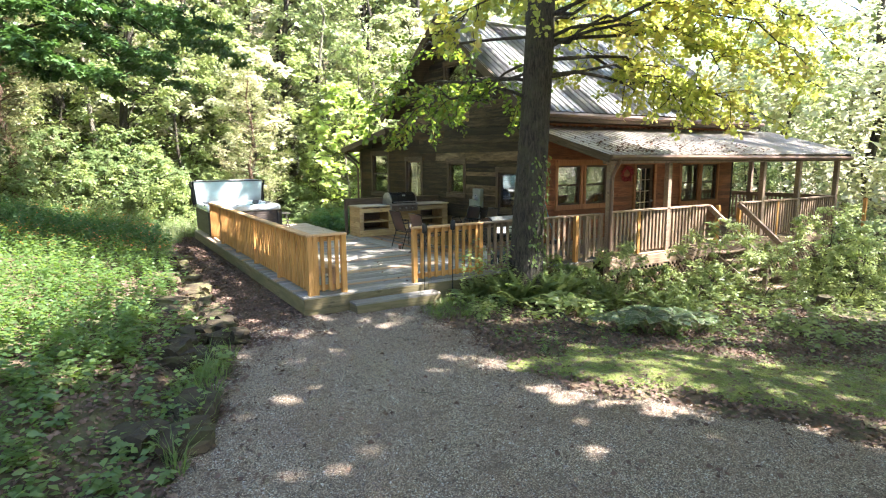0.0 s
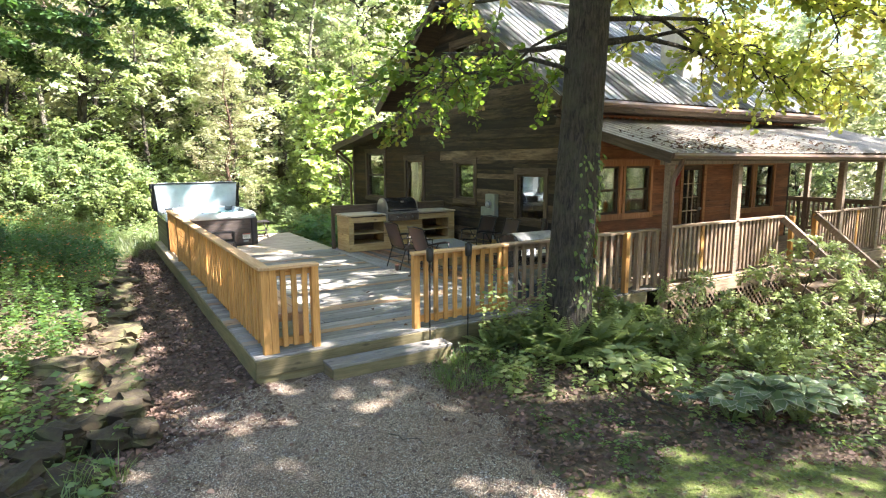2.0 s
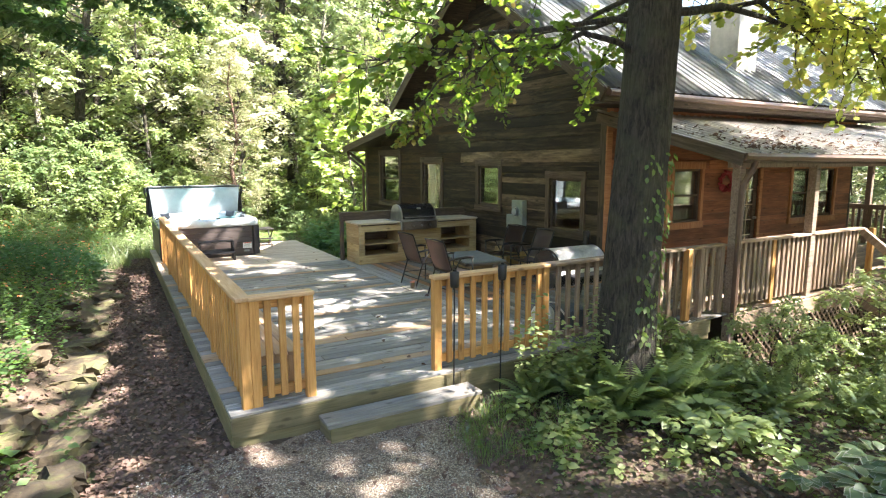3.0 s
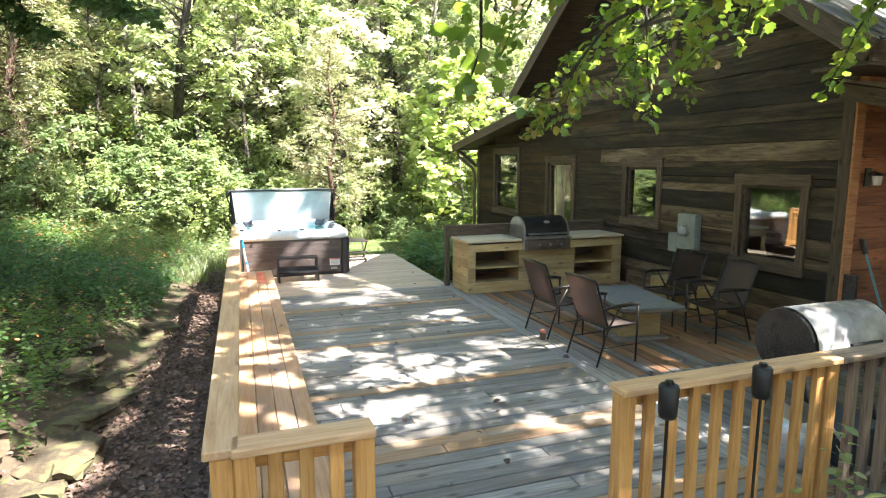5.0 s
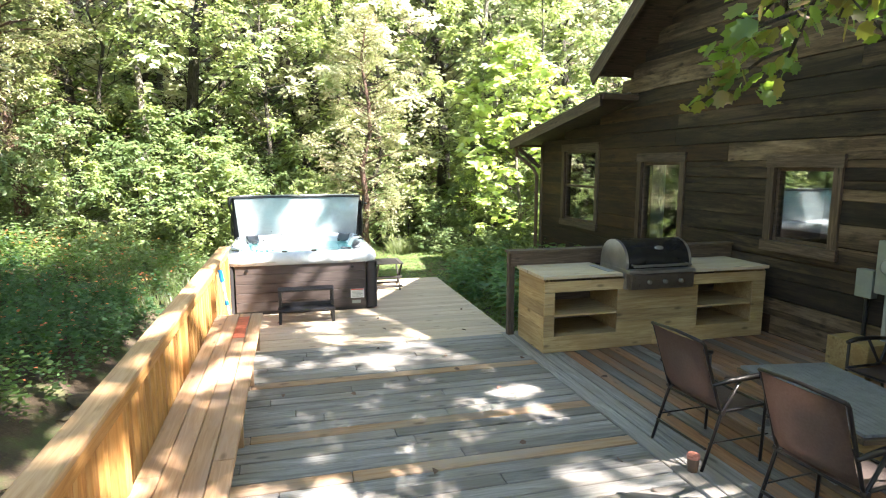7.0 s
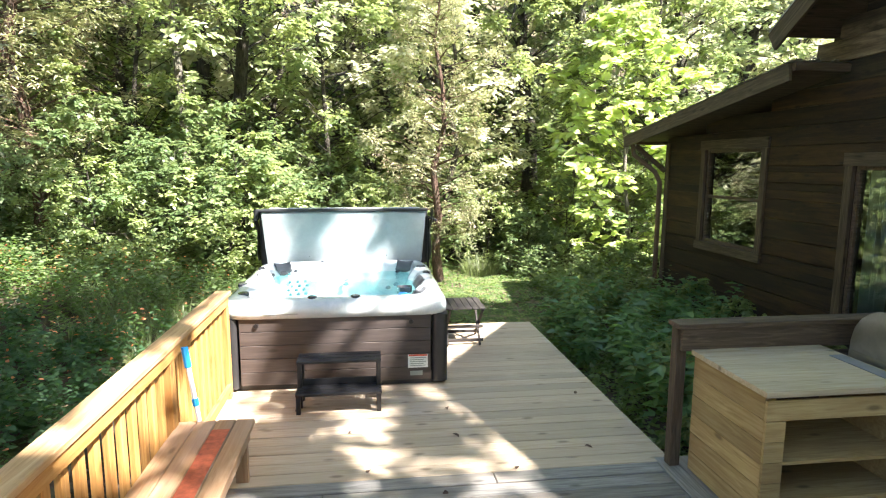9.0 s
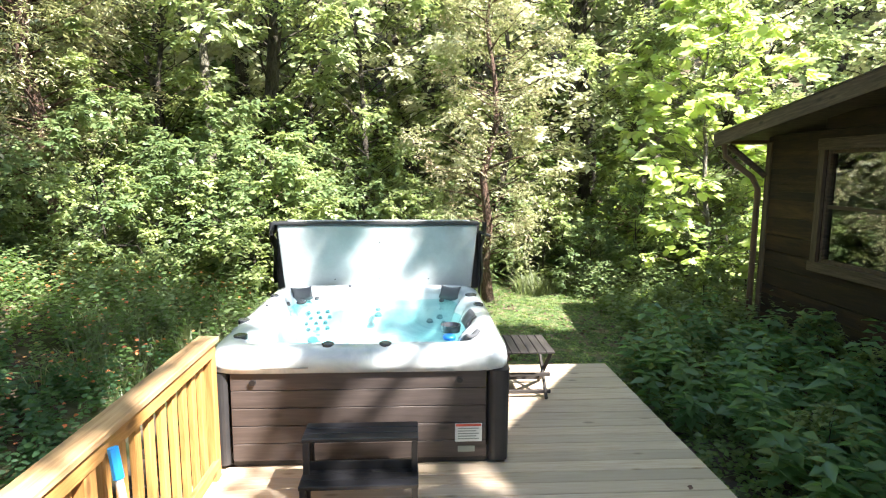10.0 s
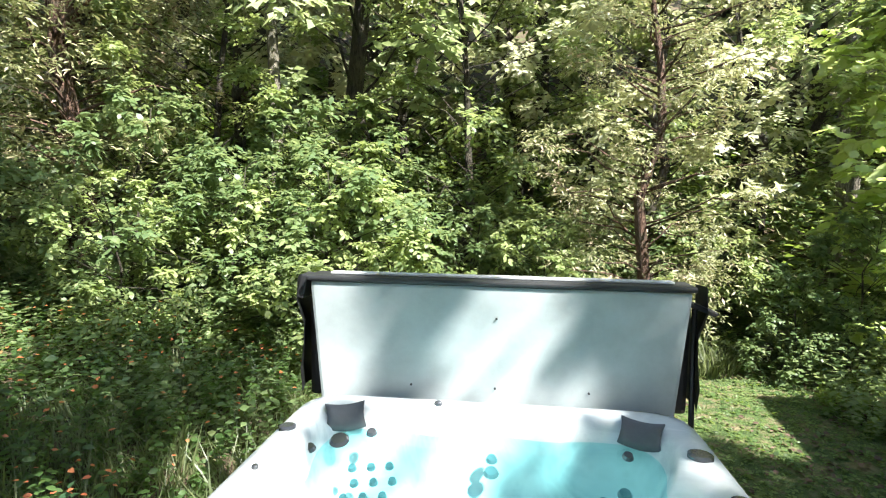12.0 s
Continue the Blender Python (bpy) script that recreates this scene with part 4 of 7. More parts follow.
part("downspout", tube([(9.95, 7.82, 2.55), (9.95, 7.86, 2.42), (9.88, 7.94, 2.2), (9.86, 7.95, 2.05), (9.86, 7.95, 0.1)], 0.045, 8), "gutter", porch)
board("rake_board", (9.63, 7.81, 2.53), (9.63, 10.6, 3.28), 0.04, 0.17, "trim_dark", porch)
bm = bmesh.new()
pts = [(7.84, 2.57), (10.62, 3.32), (10.62, 3.38), (7.84, 2.63)]
a = [bm.verts.new((9.65, *p)) for p in pts]
b = [bm.verts.new((20.2, *p)) for p in pts]
for k in range(4):
    bm.faces.new((a[k], a[(k + 1) % 4], b[(k + 1) % 4], b[k]))
bm.faces.new(a[::-1])
bm.faces.new(b)
bmesh.ops.recalc_face_normals(bm, faces=bm.faces[:])
part("roof_deck", bm, "trim_dark", porch)
roof_panels(porch, "roof_old", 9.58, 20.2, (7.76, 2.62), (10.64, 3.4))
for x0, x1 in ((9.93, 11.9), (11.9, 13.5), (14.95, 15.88), (15.88, 17.7), (17.7, 19.88)):
    railing("porch_railing", (x0, 8.06), (x1, 8.06), [-1.0], "greyed wooden porch railing with slim balusters", new_to=0.0, gap=0.125, top=1.36, foot=0.33)
railing("porch_railing", (19.88, 8.19), (19.88, 13.3), [-1.0], "greyed wooden porch railing on the far side", new_to=0.0, gap=0.14, top=1.36, foot=0.33)
for x0 in (10.0, 11.95, 13.8, 15.95, 17.8):
    bm = bmesh.new()
    x1 = x0 + 1.75
    zl, zh = -0.75, 0.05
    n = int((x1 - x0) / 0.14) + 6
    for k in range(-6, n):
        for s in (1, -1):
            p, q = (x0 + k * 0.14, zl), (x0 + k * 0.14 + (zh - zl), zh)
            if s < 0:
                p, q = (p[0], zh), (q[0], zl)
            ts = [0.0, 1.0]
            if p[0] < x0:
                ts[0] = (x0 - p[0]) / (q[0] - p[0])
            if q[0] > x1:
                ts[1] = (x1 - p[0]) / (q[0] - p[0])
            if ts[1] - ts[0] < 0.08:
                continue
            a = Vector((p[0] + (q[0] - p[0]) * ts[0], 7.94 + 0.006 * s, p[1] + (q[1] - p[1]) * ts[0]))
            b = Vector((p[0] + (q[0] - p[0]) * ts[1], 7.94 + 0.006 * s, p[1] + (q[1] - p[1]) * ts[1]))
            d = (b - a).normalized()
            w = Vector((-d.z, 0, d.x)) * 0.017
            o = Vector((0, 0.005, 0))
            v = [bm.verts.new(c) for c in (a + w - o, b + w - o, b - w - o, a - w - o, a + w + o, b + w + o, b - w + o, a - w + o)]
            for f in ((0, 1, 2, 3), (7, 6, 5, 4), (0, 4, 5, 1), (3, 2, 6, 7)):
                bm.faces.new([v[i] for i in f])
    part("lattice_panel", bm, "rail_old", porch, "grey diagonal lattice skirting")
stairs = empty("porch_stairs", (14.25, 7.2, -0.6), "worn wooden stairs with a sloping handrail", "stairs")
for k in range(5):
    y, z = 7.79 - k * 0.3, 0.13 - k * 0.185
    board("tread", (13.6, y, z), (14.8, y, z), 0.28, 0.04, "rail_old", stairs)
for x in (13.55, 14.84):
    board("stringer", (x, 7.94, 0.1), (x, 6.45, -0.85), 0.05, 0.24, "post_old", stairs)
    upright("newel_post", x, 6.47, -0.95, 0.02, 0.09, 0.09, "post_old", stairs)
    board("handrail", (x, 8.04, 1.3), (x, 6.38, -0.02), 0.09, 0.12, "post_old", stairs)
wreath = part("wreath", bmesh.new(), "litter", None)
bm = bmesh.new()
for k in range(150):
    an = rng.uniform(0, 2 * math.pi)
    r = 0.19 + rng.normal() * 0.035
    m = Matrix.Translation((13.32 + r * math.cos(an), WY - 0.045 + rng.normal() * 0.014, 2.1 + r * math.sin(an))) @ pose(0, 0, 0, *rng.uniform(0, 360, 3))
    bmesh.ops.create_icosphere(bm, subdivisions=1, radius=0.022, matrix=m @ Matrix.Diagonal((1.7, 1, 0.6, 1)))
bm.to_mesh(wreath.data)
bm.free()
wreath.data.materials.clear()
wreath.data.materials.append(plain("red_berries", (0.30, 0.03, 0.035), 0.6, 0, 0.5, 30))
tagged(wreath, "round dark red berry wreath hung on the cedar wall", "wreath")
lantern = empty("wall_lantern", (10.14, WY - 0.03, 2.3), "small black wall lantern with pale glass", "wall lamp")
part("back_plate", box(10.09, WY - 0.035, 2.2, 10.19, WY - 0.018, 2.42, 0.004), "black", lantern)
part("arm", tube([(10.14, WY - 0.03, 2.34), (10.14, WY - 0.1, 2.38), (10.14, WY - 0.14, 2.36)], 0.01, 6), "black", lantern)
part("cap", tube([(10.14, WY - 0.14, 2.37), (10.14, WY - 0.14, 2.33)], [0.02, 0.07], 8), "black", lantern)
part("glass_shade", tube([(10.14, WY - 0.14, 2.33), (10.14, WY - 0.14, 2.22)], [0.055, 0.04], 8), plain("pale_glass", (0.6, 0.55, 0.48), 0.2), lantern)
broom = empty("broom", (10.34, WY - 0.2, D), "blue-handled broom leaning against the cedar wall", "broom")
part("stick", tube([(10.36, WY - 0.32, D + 0.12), (10.17, WY - 0.04, 1.5)], 0.014, 8), plain("blue_paint", (0.10, 0.28, 0.33), 0.5), broom)
part("grip", tube([(10.185, WY - 0.065, 1.4), (10.16, WY - 0.03, 1.58)], 0.03, 8), "black_plastic", broom)
part("brush", box(-0.16, -0.03, 0, 0.16, 0.03, 0.13, 0.01, pose(10.36, WY - 0.33, D)), "black_plastic", broom)

# ---- hot tub ----
tub = empty("hot_tub", (3.97, 18.2, D), "open square hot tub with white shell, brown panels and turquoise water", "hot tub")
TX, TY = 3.965, 18.22


def rrect(hx, hy, r, z, n=5, cx=TX, cy=TY):
    pts = []
    for qx, qy, a0 in ((1, 1, 0), (-1, 1, 90), (-1, -1, 180), (1, -1, 270)):
        for k in range(n + 1):
            a = radians(a0 + 90 * k / n)
            pts.append((cx + qx * (hx - r) + r * math.cos(a), cy + qy * (hy - r) + r * math.sin(a), z))
    return pts


def loft(rings, close_end=True, close_start=False):
    bm = bmesh.new()
    vr = [[bm.verts.new(p) for p in ring] for ring in rings]
    for r0, r1 in zip(vr, vr[1:]):
        for k in range(len(r0)):
            bm.faces.new((r0[k], r0[(k + 1) % len(r0)], r1[(k + 1) % len(r1)], r1[k]))
    if close_end:
        bm.faces.new(vr[-1])
    if close_start:
        bm.faces.new(vr[0][::-1])
    bmesh.ops.recalc_face_normals(bm, faces=bm.faces[:])
    return bm


def acrylic_mat():
    m, nt, p = base("pearl_acrylic", 0.16)
    n = noise_tex(nt, coords(nt, (1, 1, 1)), 1.6, 5, 0.6, 2.2)
    c = ramp(nt, n, [(0.35, (0.52, 0.56, 0.58)), (0.5, (0.66, 0.69, 0.70)), (0.65, (0.48, 0.54, 0.57))])
    nt.links.new(c, p.inputs["Base Color"])
    p.inputs["Coat Weight"].default_value = 0.5
    return m


def surface_water():
    m, nt, p = base("tub_water_surface", 0.03)
    tr = nt.nodes.new("ShaderNodeBsdfTransparent")
    tr.inputs[0].default_value = (0.6, 0.93, 0.94, 1)
    gl = nt.nodes.new("ShaderNodeBsdfGlossy")
    gl.inputs["Roughness"].default_value = 0.05
    fr = nt.nodes.new("ShaderNodeFresnel")
    fr.inputs[0].default_value = 1.33
    bp = nt.nodes.new("ShaderNodeBump")
    bp.inputs["Strength"].default_value, bp.inputs["Distance"].default_value = 0.25, 0.02
    nt.links.new(noise_tex(nt, coords(nt), 6.0, 3, 0.5, 0.6), bp.inputs["Height"])
    nt.links.new(bp.outputs[0], gl.inputs["Normal"])
    nt.links.new(bp.outputs[0], fr.inputs["Normal"])
    ms = nt.nodes.new("ShaderNodeMixShader")
    nt.links.new(fr.outputs[0], ms.inputs[0])
    nt.links.new(tr.outputs[0], ms.inputs[1])
    nt.links.new(gl.outputs[0], ms.inputs[2])
    nt.links.new(ms.outputs[0], nt.nodes["Material Output"].inputs["Surface"])
    return m




def basin(hx, hy, q, z, deep=0.0, n=120):
    """A rounded outline with lobes that bulge inwards between the seats."""
    pts = []
    for k in range(n):
        a = 2 * math.pi * k / n
        c, s = math.cos(a), math.sin(a)
        rad = (abs(c / hx) ** q + abs(s / hy) ** q) ** (-1 / q)
        lobe = 0.0
        for at, wide, high in ((24, 8, 1.0), (4, 7, 0.5), (-34, 10, 1.5), (70, 12, 0.6), (112, 7, 0.8), (160, 9, 0.7), (205, 10, 0.8), (250, 12, 0.6), (290, 12, 0.6)):
            gap = (math.degrees(a) - at + 180) % 360 - 180
            lobe += high * math.exp(-(gap / wide) ** 2)
        rad -= deep * lobe
        pts.append((TX + c * rad, TY + s * rad, z))
    return pts


acrylic = acrylic_mat()
rings = [basin(1.01, 1.00, 16, 1.02), basin(1.055, 1.035, 15, 1.045), basin(1.062, 1.042, 14, 1.10), basin(1.05, 1.03, 13, 1.16), basin(1.02, 1.0, 12, 1.196),
         basin(0.96, 0.95, 11, 1.213), basin(0.905, 0.895, 10, 1.208, 0.03), basin(0.875, 0.865, 9, 1.185, 0.055), basin(0.85, 0.845, 8, 1.13, 0.075), basin(0.815, 0.81, 7, 1.03, 0.085), basin(0.76, 0.76, 6, 0.86, 0.08),
         basin(0.70, 0.70, 6, 0.80, 0.05), basin(0.46, 0.47, 6, 0.77), basin(0.42, 0.43, 6, 0.60), basin(0.38, 0.39, 6, 0.44)]
part("shell", loft(rings), acrylic, tub, "pearl white acrylic shell", smooth=True)
pool = loft([basin(0.836, 0.831, 7.5, 1.085, 0.08)])
for f in pool.faces:
    if f.normal.z < 0:
        f.normal_flip()
part("water", pool, surface_water(), tub, "clear turquoise water")
panel_mat = wood("tub_panel", (0.05, 0.038, 0.034), (0.07, 0.054, 0.049), (0.095, 0.075, 0.068), vary=0.1, strength=0.12, rough=0.5)
M["tub_panel"] = panel_mat
for k in range(5):
    z0 = 0.36 + k * 0.135
    board("panel_slat", (3.08, 17.225, z0 + 0.067), (4.85, 17.225, z0 + 0.067), 0.03, 0.131, "tub_panel", tub, c=0.004)
    board("panel_slat", (5.0, 17.36, z0 + 0.067), (5.0, 19.1, z0 + 0.067), 0.03, 0.131, "tub_panel", tub, c=0.004)
    board("panel_slat", (2.935, 17.36, z0 + 0.067), (2.935, 19.1, z0 + 0.067), 0.03, 0.131, "tub_panel", tub, c=0.004)
corner = plain("charcoal_resin", (0.035, 0.033, 0.034), 0.4, 0, 0.2)
for cx, cy in ((2.99, 17.28), (4.94, 17.28), (2.99, 19.17), (4.94, 19.17)):
    part("corner_post", loft([rrect(0.075, 0.075, 0.05, 0.33, 4, cx, cy), rrect(0.078, 0.078, 0.05, 1.03, 4, cx, cy)], True, True), corner, tub, smooth=False)
part("base_plinth", loft([rrect(0.98, 0.97, 0.1, D, 3), rrect(0.98, 0.97, 0.1, 0.355, 3)]), corner, tub)
part("core", box(2.96, 17.25, 0.35, 4.97, 19.2, 0.43), corner, tub)
for x in (3.235, 4.66):
    part("speaker_cap", tube([(x, 17.195, 0.965), (x, 17.215, 0.965)], 0.022, 10), "black_plastic", tub)
part("trim_strip", box(3.3, 17.172, 1.078, 3.62, 17.183, 1.084, 0.001), "steel", tub)
sticker = part("warning_label", box(4.63, 17.203, 0.485, 4.82, 17.208, 0.625), plain("label_white", (0.75, 0.75, 0.72), 0.5), tub, "white warning label with red band")
part("red_band", box(4.635, 17.2005, 0.605, 4.815, 17.203, 0.623), plain("label_red", (0.6, 0.09, 0.05), 0.5), sticker)
for k in range(5):
    part("text_bar", box(4.65, 17.2005, 0.585 - k * 0.02, 4.80 - 0.02 * (k % 2), 17.203, 0.591 - k * 0.02), "box_grey", sticker)
part("serial_label", box(4.65, 17.203, 0.405, 4.77, 17.208, 0.45), "box_grey", tub)
pill = plain("grey_pillow", (0.085, 0.088, 0.098), 0.6, 0, 0.15, 8, 0.15)
for x, y, rz, w in ((3.2, 19.0, 22, 0.21), (4.72, 18.995, -24, 0.21), (4.815, 18.02, -86, 0.2), (4.76, 17.5, -128, 0.16)):
    bm = bmesh.new()
    bmesh.ops.create_grid(bm, x_segments=8, y_segments=4, size=0.5)
    for v in bm.verts:
        u, q = v.co.x, v.co.y
        v.co = Vector((u * w * (1 - 0.12 * math.cos(q * 3.1)), q * 0.14 + 0.04 * u * u, 0.02 + 0.09 * u * u - 0.05 * q * q))
    bmesh.ops.solidify(bm, geom=bm.faces[:], thickness=0.03)
    bmesh.ops.transform(bm, matrix=pose(x, y, 1.155, 56, 0, rz), verts=bm.verts[:])
    part("pillow", bm, pill, tub, "curved grey head pillow", smooth=True)
dark_chrome = plain("smoked_chrome", (0.10, 0.105, 0.12), 0.2, 0.6)
for x, y, r in ((2.97, 17.9, 0.048), (3.07, 17.5, 0.05), (3.0, 18.73, 0.04), (3.74, 17.29, 0.045), (4.14, 17.29, 0.045), (4.93, 18.34, 0.045), (4.9, 18.7, 0.055), (3.68, 19.12, 0.022), (3.03, 18.35, 0.014)):
    part("top_knob", tube([(x, y, 1.19), (x, y, 1.222), (x, y, 1.228)], [r, r, r * 0.7], 14), dark_chrome, tub)
jets = [(3.24, 18.78, 1.13, 0.05), (3.38, 18.86, 1.14, 0.028), (3.13, 18.68, 1.13, 0.03), (4.62, 18.82, 1.12, 0.028)]
for i in range(4):
    for j in range(3):
        jets.append((3.33 + 0.085 * j + 0.03 * (i % 2), 18.70 - 0.07 * i + 0.02 * j, 1.03 - 0.035 * i, 0.022))
jets += [(3.42, 18.38, 0.86, 0.05), (3.98, 18.93, 1.0, 0.03), (3.98, 18.89, 0.95, 0.04), (4.5, 18.72, 0.93, 0.035), (4.6, 18.76, 0.96, 0.035), (4.63, 18.63, 0.93, 0.03), (3.22, 17.75, 0.95, 0.03), (3.25, 17.65, 0.92, 0.03), (4.32, 18.16, 0.82, 0.07)]
teal = plain("jet_teal", (0.1, 0.16, 0.18), 0.3, 0.1)
for x, y, z, r in jets:
    bm = bmesh.new()
    bmesh.ops.create_cone(bm, cap_ends=True, segments=12, radius1=r, radius2=r * 0.75, depth=0.02, matrix=pose(x, y, z + 0.012, 18 if y > 18.3 else -10, 0, 0))
    part("jet", bm, dark_chrome if z > 1.1 else teal, tub)
# the folded cover, standing on its edge behind the shell
liner = box(2.9, 19.20, 1.10, 5.03, 19.29, 1.87, 0.02)
for v in liner.verts:
    f = max(0.0, (1.6 - v.co.z) / 0.41)
    v.co.x = 3.965 + (v.co.x - 3.965) * (1 - 0.045 * f * f)
cover = part("cover", liner, plain("cover_liner", (0.34, 0.38, 0.395), 0.35, 0, 0.16, 3.0, 0.15), tub, "folded insulated cover with pale grey liner")
vinyl = plain("charcoal_vinyl", (0.022, 0.023, 0.026), 0.5, 0, 0.25, 9, 0.2)
part("cover_back", box(2.86, 19.295, 1.12, 5.06, 19.40, 1.88, 0.03), vinyl, cover)
part("cover_top_edge", box(2.88, 19.185, 1.872, 5.05, 19.40, 1.905, 0.012), vinyl, cover)
# Pale strip along the top edge: reflected light put into the colour.
part("cover_bead", box(3.0, 19.26, 1.906, 4.95, 19.33, 1.92, 0.006), plain("cover_bead", (0.55, 0.56, 0.58), 0.4), cover)
for s, x in ((-1, 2.88), (1, 5.05)):
    bm = bmesh.new()
    rows = []
    for k in range(6):
        z = 1.89 - k * 0.14
        out = 0.02 + (0.03 if k in (0, 1) else 0.0) + 0.008 * math.sin(k * 2.0)
        rows.append([bm.verts.new((x + s * out, 19.19 - 0.02 * (k > 3), z)), bm.verts.new((x + s * (out + 0.035), 19.3, z)), bm.verts.new((x + s * (out + 0.01), 19.42, z))])
    for r0, r1 in zip(rows, rows[1:]):
        for j in range(2):
            bm.faces.new((r0[j], r0[j + 1], r1[j + 1], r1[j]))
    bmesh.ops.solidify(bm, geom=bm.faces[:], thickness=0.012)
    part("cover_skirt", bm, vinyl, cover)
part("skirt_flap", box(-0.02, -0.06, -0.03, 0.14, 0.06, 0.0, 0.008, pose(5.06, 19.32, 1.80, 0, 22, 0)), vinyl, cover)
part("skirt_flap", box(-0.03, -0.05, -0.12, 0.015, 0.08, 0.03, 0.008, pose(2.855, 19.28, 1.87, 0, 12, 0)), vinyl, cover)
for x, z in ((3.5, 1.26), (3.98, 1.26), (4.5, 1.26), (3.98, 1.68)):
    part("screw", tube([(x, 19.192, z), (x, 19.2, z)], 0.007, 6), vinyl, cover)
cover.matrix_basis = Matrix.Translation((0, 0.075, 0))
part("lifter_arm", tube([(5.05, 19.25, 0.9), (5.07, 19.36, 1.5), (5.07, 19.36, 1.78)], 0.016, 8), "black", tub)
# the tub stands at its true width and depth
tub.matrix_basis = Matrix.Translation((4.06, 17.165, D)) @ Matrix.Diagonal((1.045, 1.16, 0.995, 1)) @ Matrix.Translation((-3.965, -17.18, -D)) @ tub.matrix_basis
strainer = empty("float_dispenser", (4.75, 17.85, 1.05), "blue floating chlorine dispenser bobbing in the tub", "pool float")
part("lid", loft([rrect(0.05, 0.05, 0.049, 1.07, 5, 4.75, 17.85), rrect(0.056, 0.056, 0.055, 1.095, 5, 4.75, 17.85), rrect(0.044, 0.044, 0.043, 1.105, 5, 4.75, 17.85)], True, True), plain("pool_blue", (0.01, 0.13, 0.55), 0.35), strainer, smooth=True)
basket = empty("skimmer_basket", (4.78, 18.13, 1.085), "dark round skimmer basket at the water line", "skimmer")
part("ring", loft([rrect(0.085, 0.085, 0.084, 1.06, 5, 4.78, 18.13), rrect(0.09, 0.09, 0.089, 1.12, 5, 4.78, 18.13), rrect(0.075, 0.075, 0.074, 1.12, 5, 4.78, 18.13), rrect(0.06, 0.06, 0.059, 1.09, 5, 4.78, 18.13)]), dark_chrome, basket)

# tub steps
steps = empty("tub_steps", (4.03, 16.7, D), "dark plastic two-tread step in front of the hot tub", "step stool")
for z, y in ((0.745, 16.62), (0.50, 16.47)):
    for j in range(3):
        part("tread_slat", box(3.66, y - 0.12 + j * 0.083, z - 0.03, 4.42, y - 0.042 + j * 0.083, z, 0.008), "black_plastic", steps)
for x in (3.685, 4.395):
    part("side_frame", add_box(box(x - 0.02, 16.36, D, x + 0.02, 16.40, 0.475, 0.006), x - 0.02, 16.50, D, x + 0.02, 16.55, 0.72, 0.006), "black_plastic", steps)
    part("rear_leg", box(x - 0.02, 16.68, D, x + 0.02, 16.73, 0.72, 0.006), "black_plastic", steps)
    part("side_rail", box(x - 0.018, 16.36, 0.44, x + 0.018, 16.72, 0.475, 0.006), "black_plastic", steps)
part("riser", box(3.70, 16.555, 0.50, 4.38, 16.57, 0.56, 0.004), "black_plastic", steps)
steps.matrix_basis = Matrix.Translation((0.06, 0.24, 0)) @ steps.matrix_basis

# folding side table
side = empty("folding_table", (5.4, 18.5, D), "small dark folding wooden side table beside the hot tub", "side table")
dark_wood = wood("espresso_wood", (0.02, 0.016, 0.014), (0.04, 0.033, 0.03), (0.07, 0.06, 0.055), vary=0.15, strength=0.2)
M["espresso"] = dark_wood
for k in range(6):
    board("top_slat", (5.13 + 0.045 + k * 0.083, 18.2, 0.775), (5.13 + 0.045 + k * 0.083, 18.78, 0.775), 0.078, 0.02, "espresso", side)
for x in (5.17, 5.57):
    board("cross_leg", (x, 18.24, D + 0.005), (x + 0.01, 18.74, 0.762), 0.025, 0.04, "espresso", side)
    board("cross_leg", (x + 0.03, 18.74, D + 0.005), (x + 0.03, 18.24, 0.762), 0.025, 0.04, "espresso", side)
for y, z in ((18.3, 0.36), (18.68, 0.36), (18.33, 0.52)):
    board("stretcher", (5.15, y, z), (5.62, y, z), 0.03, 0.035, "espresso", side)
side.matrix_basis = Matrix.Translation((0.15, 0.15, 0)) @ side.matrix_basis

# telescopic pole standing on the bench end
pole = empty("telescopic_pole", (3.2, 15.6, 0.73), "blue and white telescopic pole leaning on the railing", "pole")
part("shaft", tube([(3.128, 15.63, 1.24), (3.205, 15.60, 0.735)], 0.017, 8), plain("white_tube", (0.62, 0.64, 0.66), 0.35), pole)
pool_blue = plain("grip_blue", (0.02, 0.24, 0.62), 0.4)
part("grip", tube([(3.125, 15.632, 1.26), (3.146, 15.624, 1.12)], 0.024, 8), pool_blue, pole)
part("clamp", tube([(3.18, 15.61, 0.90), (3.188, 15.607, 0.85)], 0.023, 8), pool_blue, pole)

# ---- outdoor kitchen ----
kitchen = empty("outdoor_counter", (8.1, 14.8, D), "yellow pine outdoor counter with open shelves and a raised back ledge", "counter")
CX0, CX1, CY0, CY1, CZ = 6.68, 9.69, 14.57, 15.34, 1.205
OPEN = [(6.81, 7.61), (8.71, 9.5)]
xs = [CX0] + [v for o in OPEN for v in o] + [CX1]
for k, (a, b) in enumerate(((CX0, 6.81), (7.61, 8.71), (9.5, CX1))):
    n = 4
    for j in range(n):
        z0 = 0.49 + j * (0.52 / n)
        board("front_board", (a, CY0 + 0.01, z0 + 0.26 / n), (b, CY0 + 0.01, z0 + 0.26 / n), 0.02, 0.52 / n - 0.003, "counter", kitchen, c=0.002)
for a, b in ((CX0, 8.1), (8.103, CX1)):
    board("front_board", (a, CY0 + 0.01, 0.40), (b, CY0 + 0.01, 0.40), 0.02, 0.185, "counter", kitchen, c=0.002)
    board("front_board", (a, CY0 + 0.01, 1.075), (b, CY0 + 0.01, 1.075), 0.02, 0.125, "counter", kitchen, c=0.002)
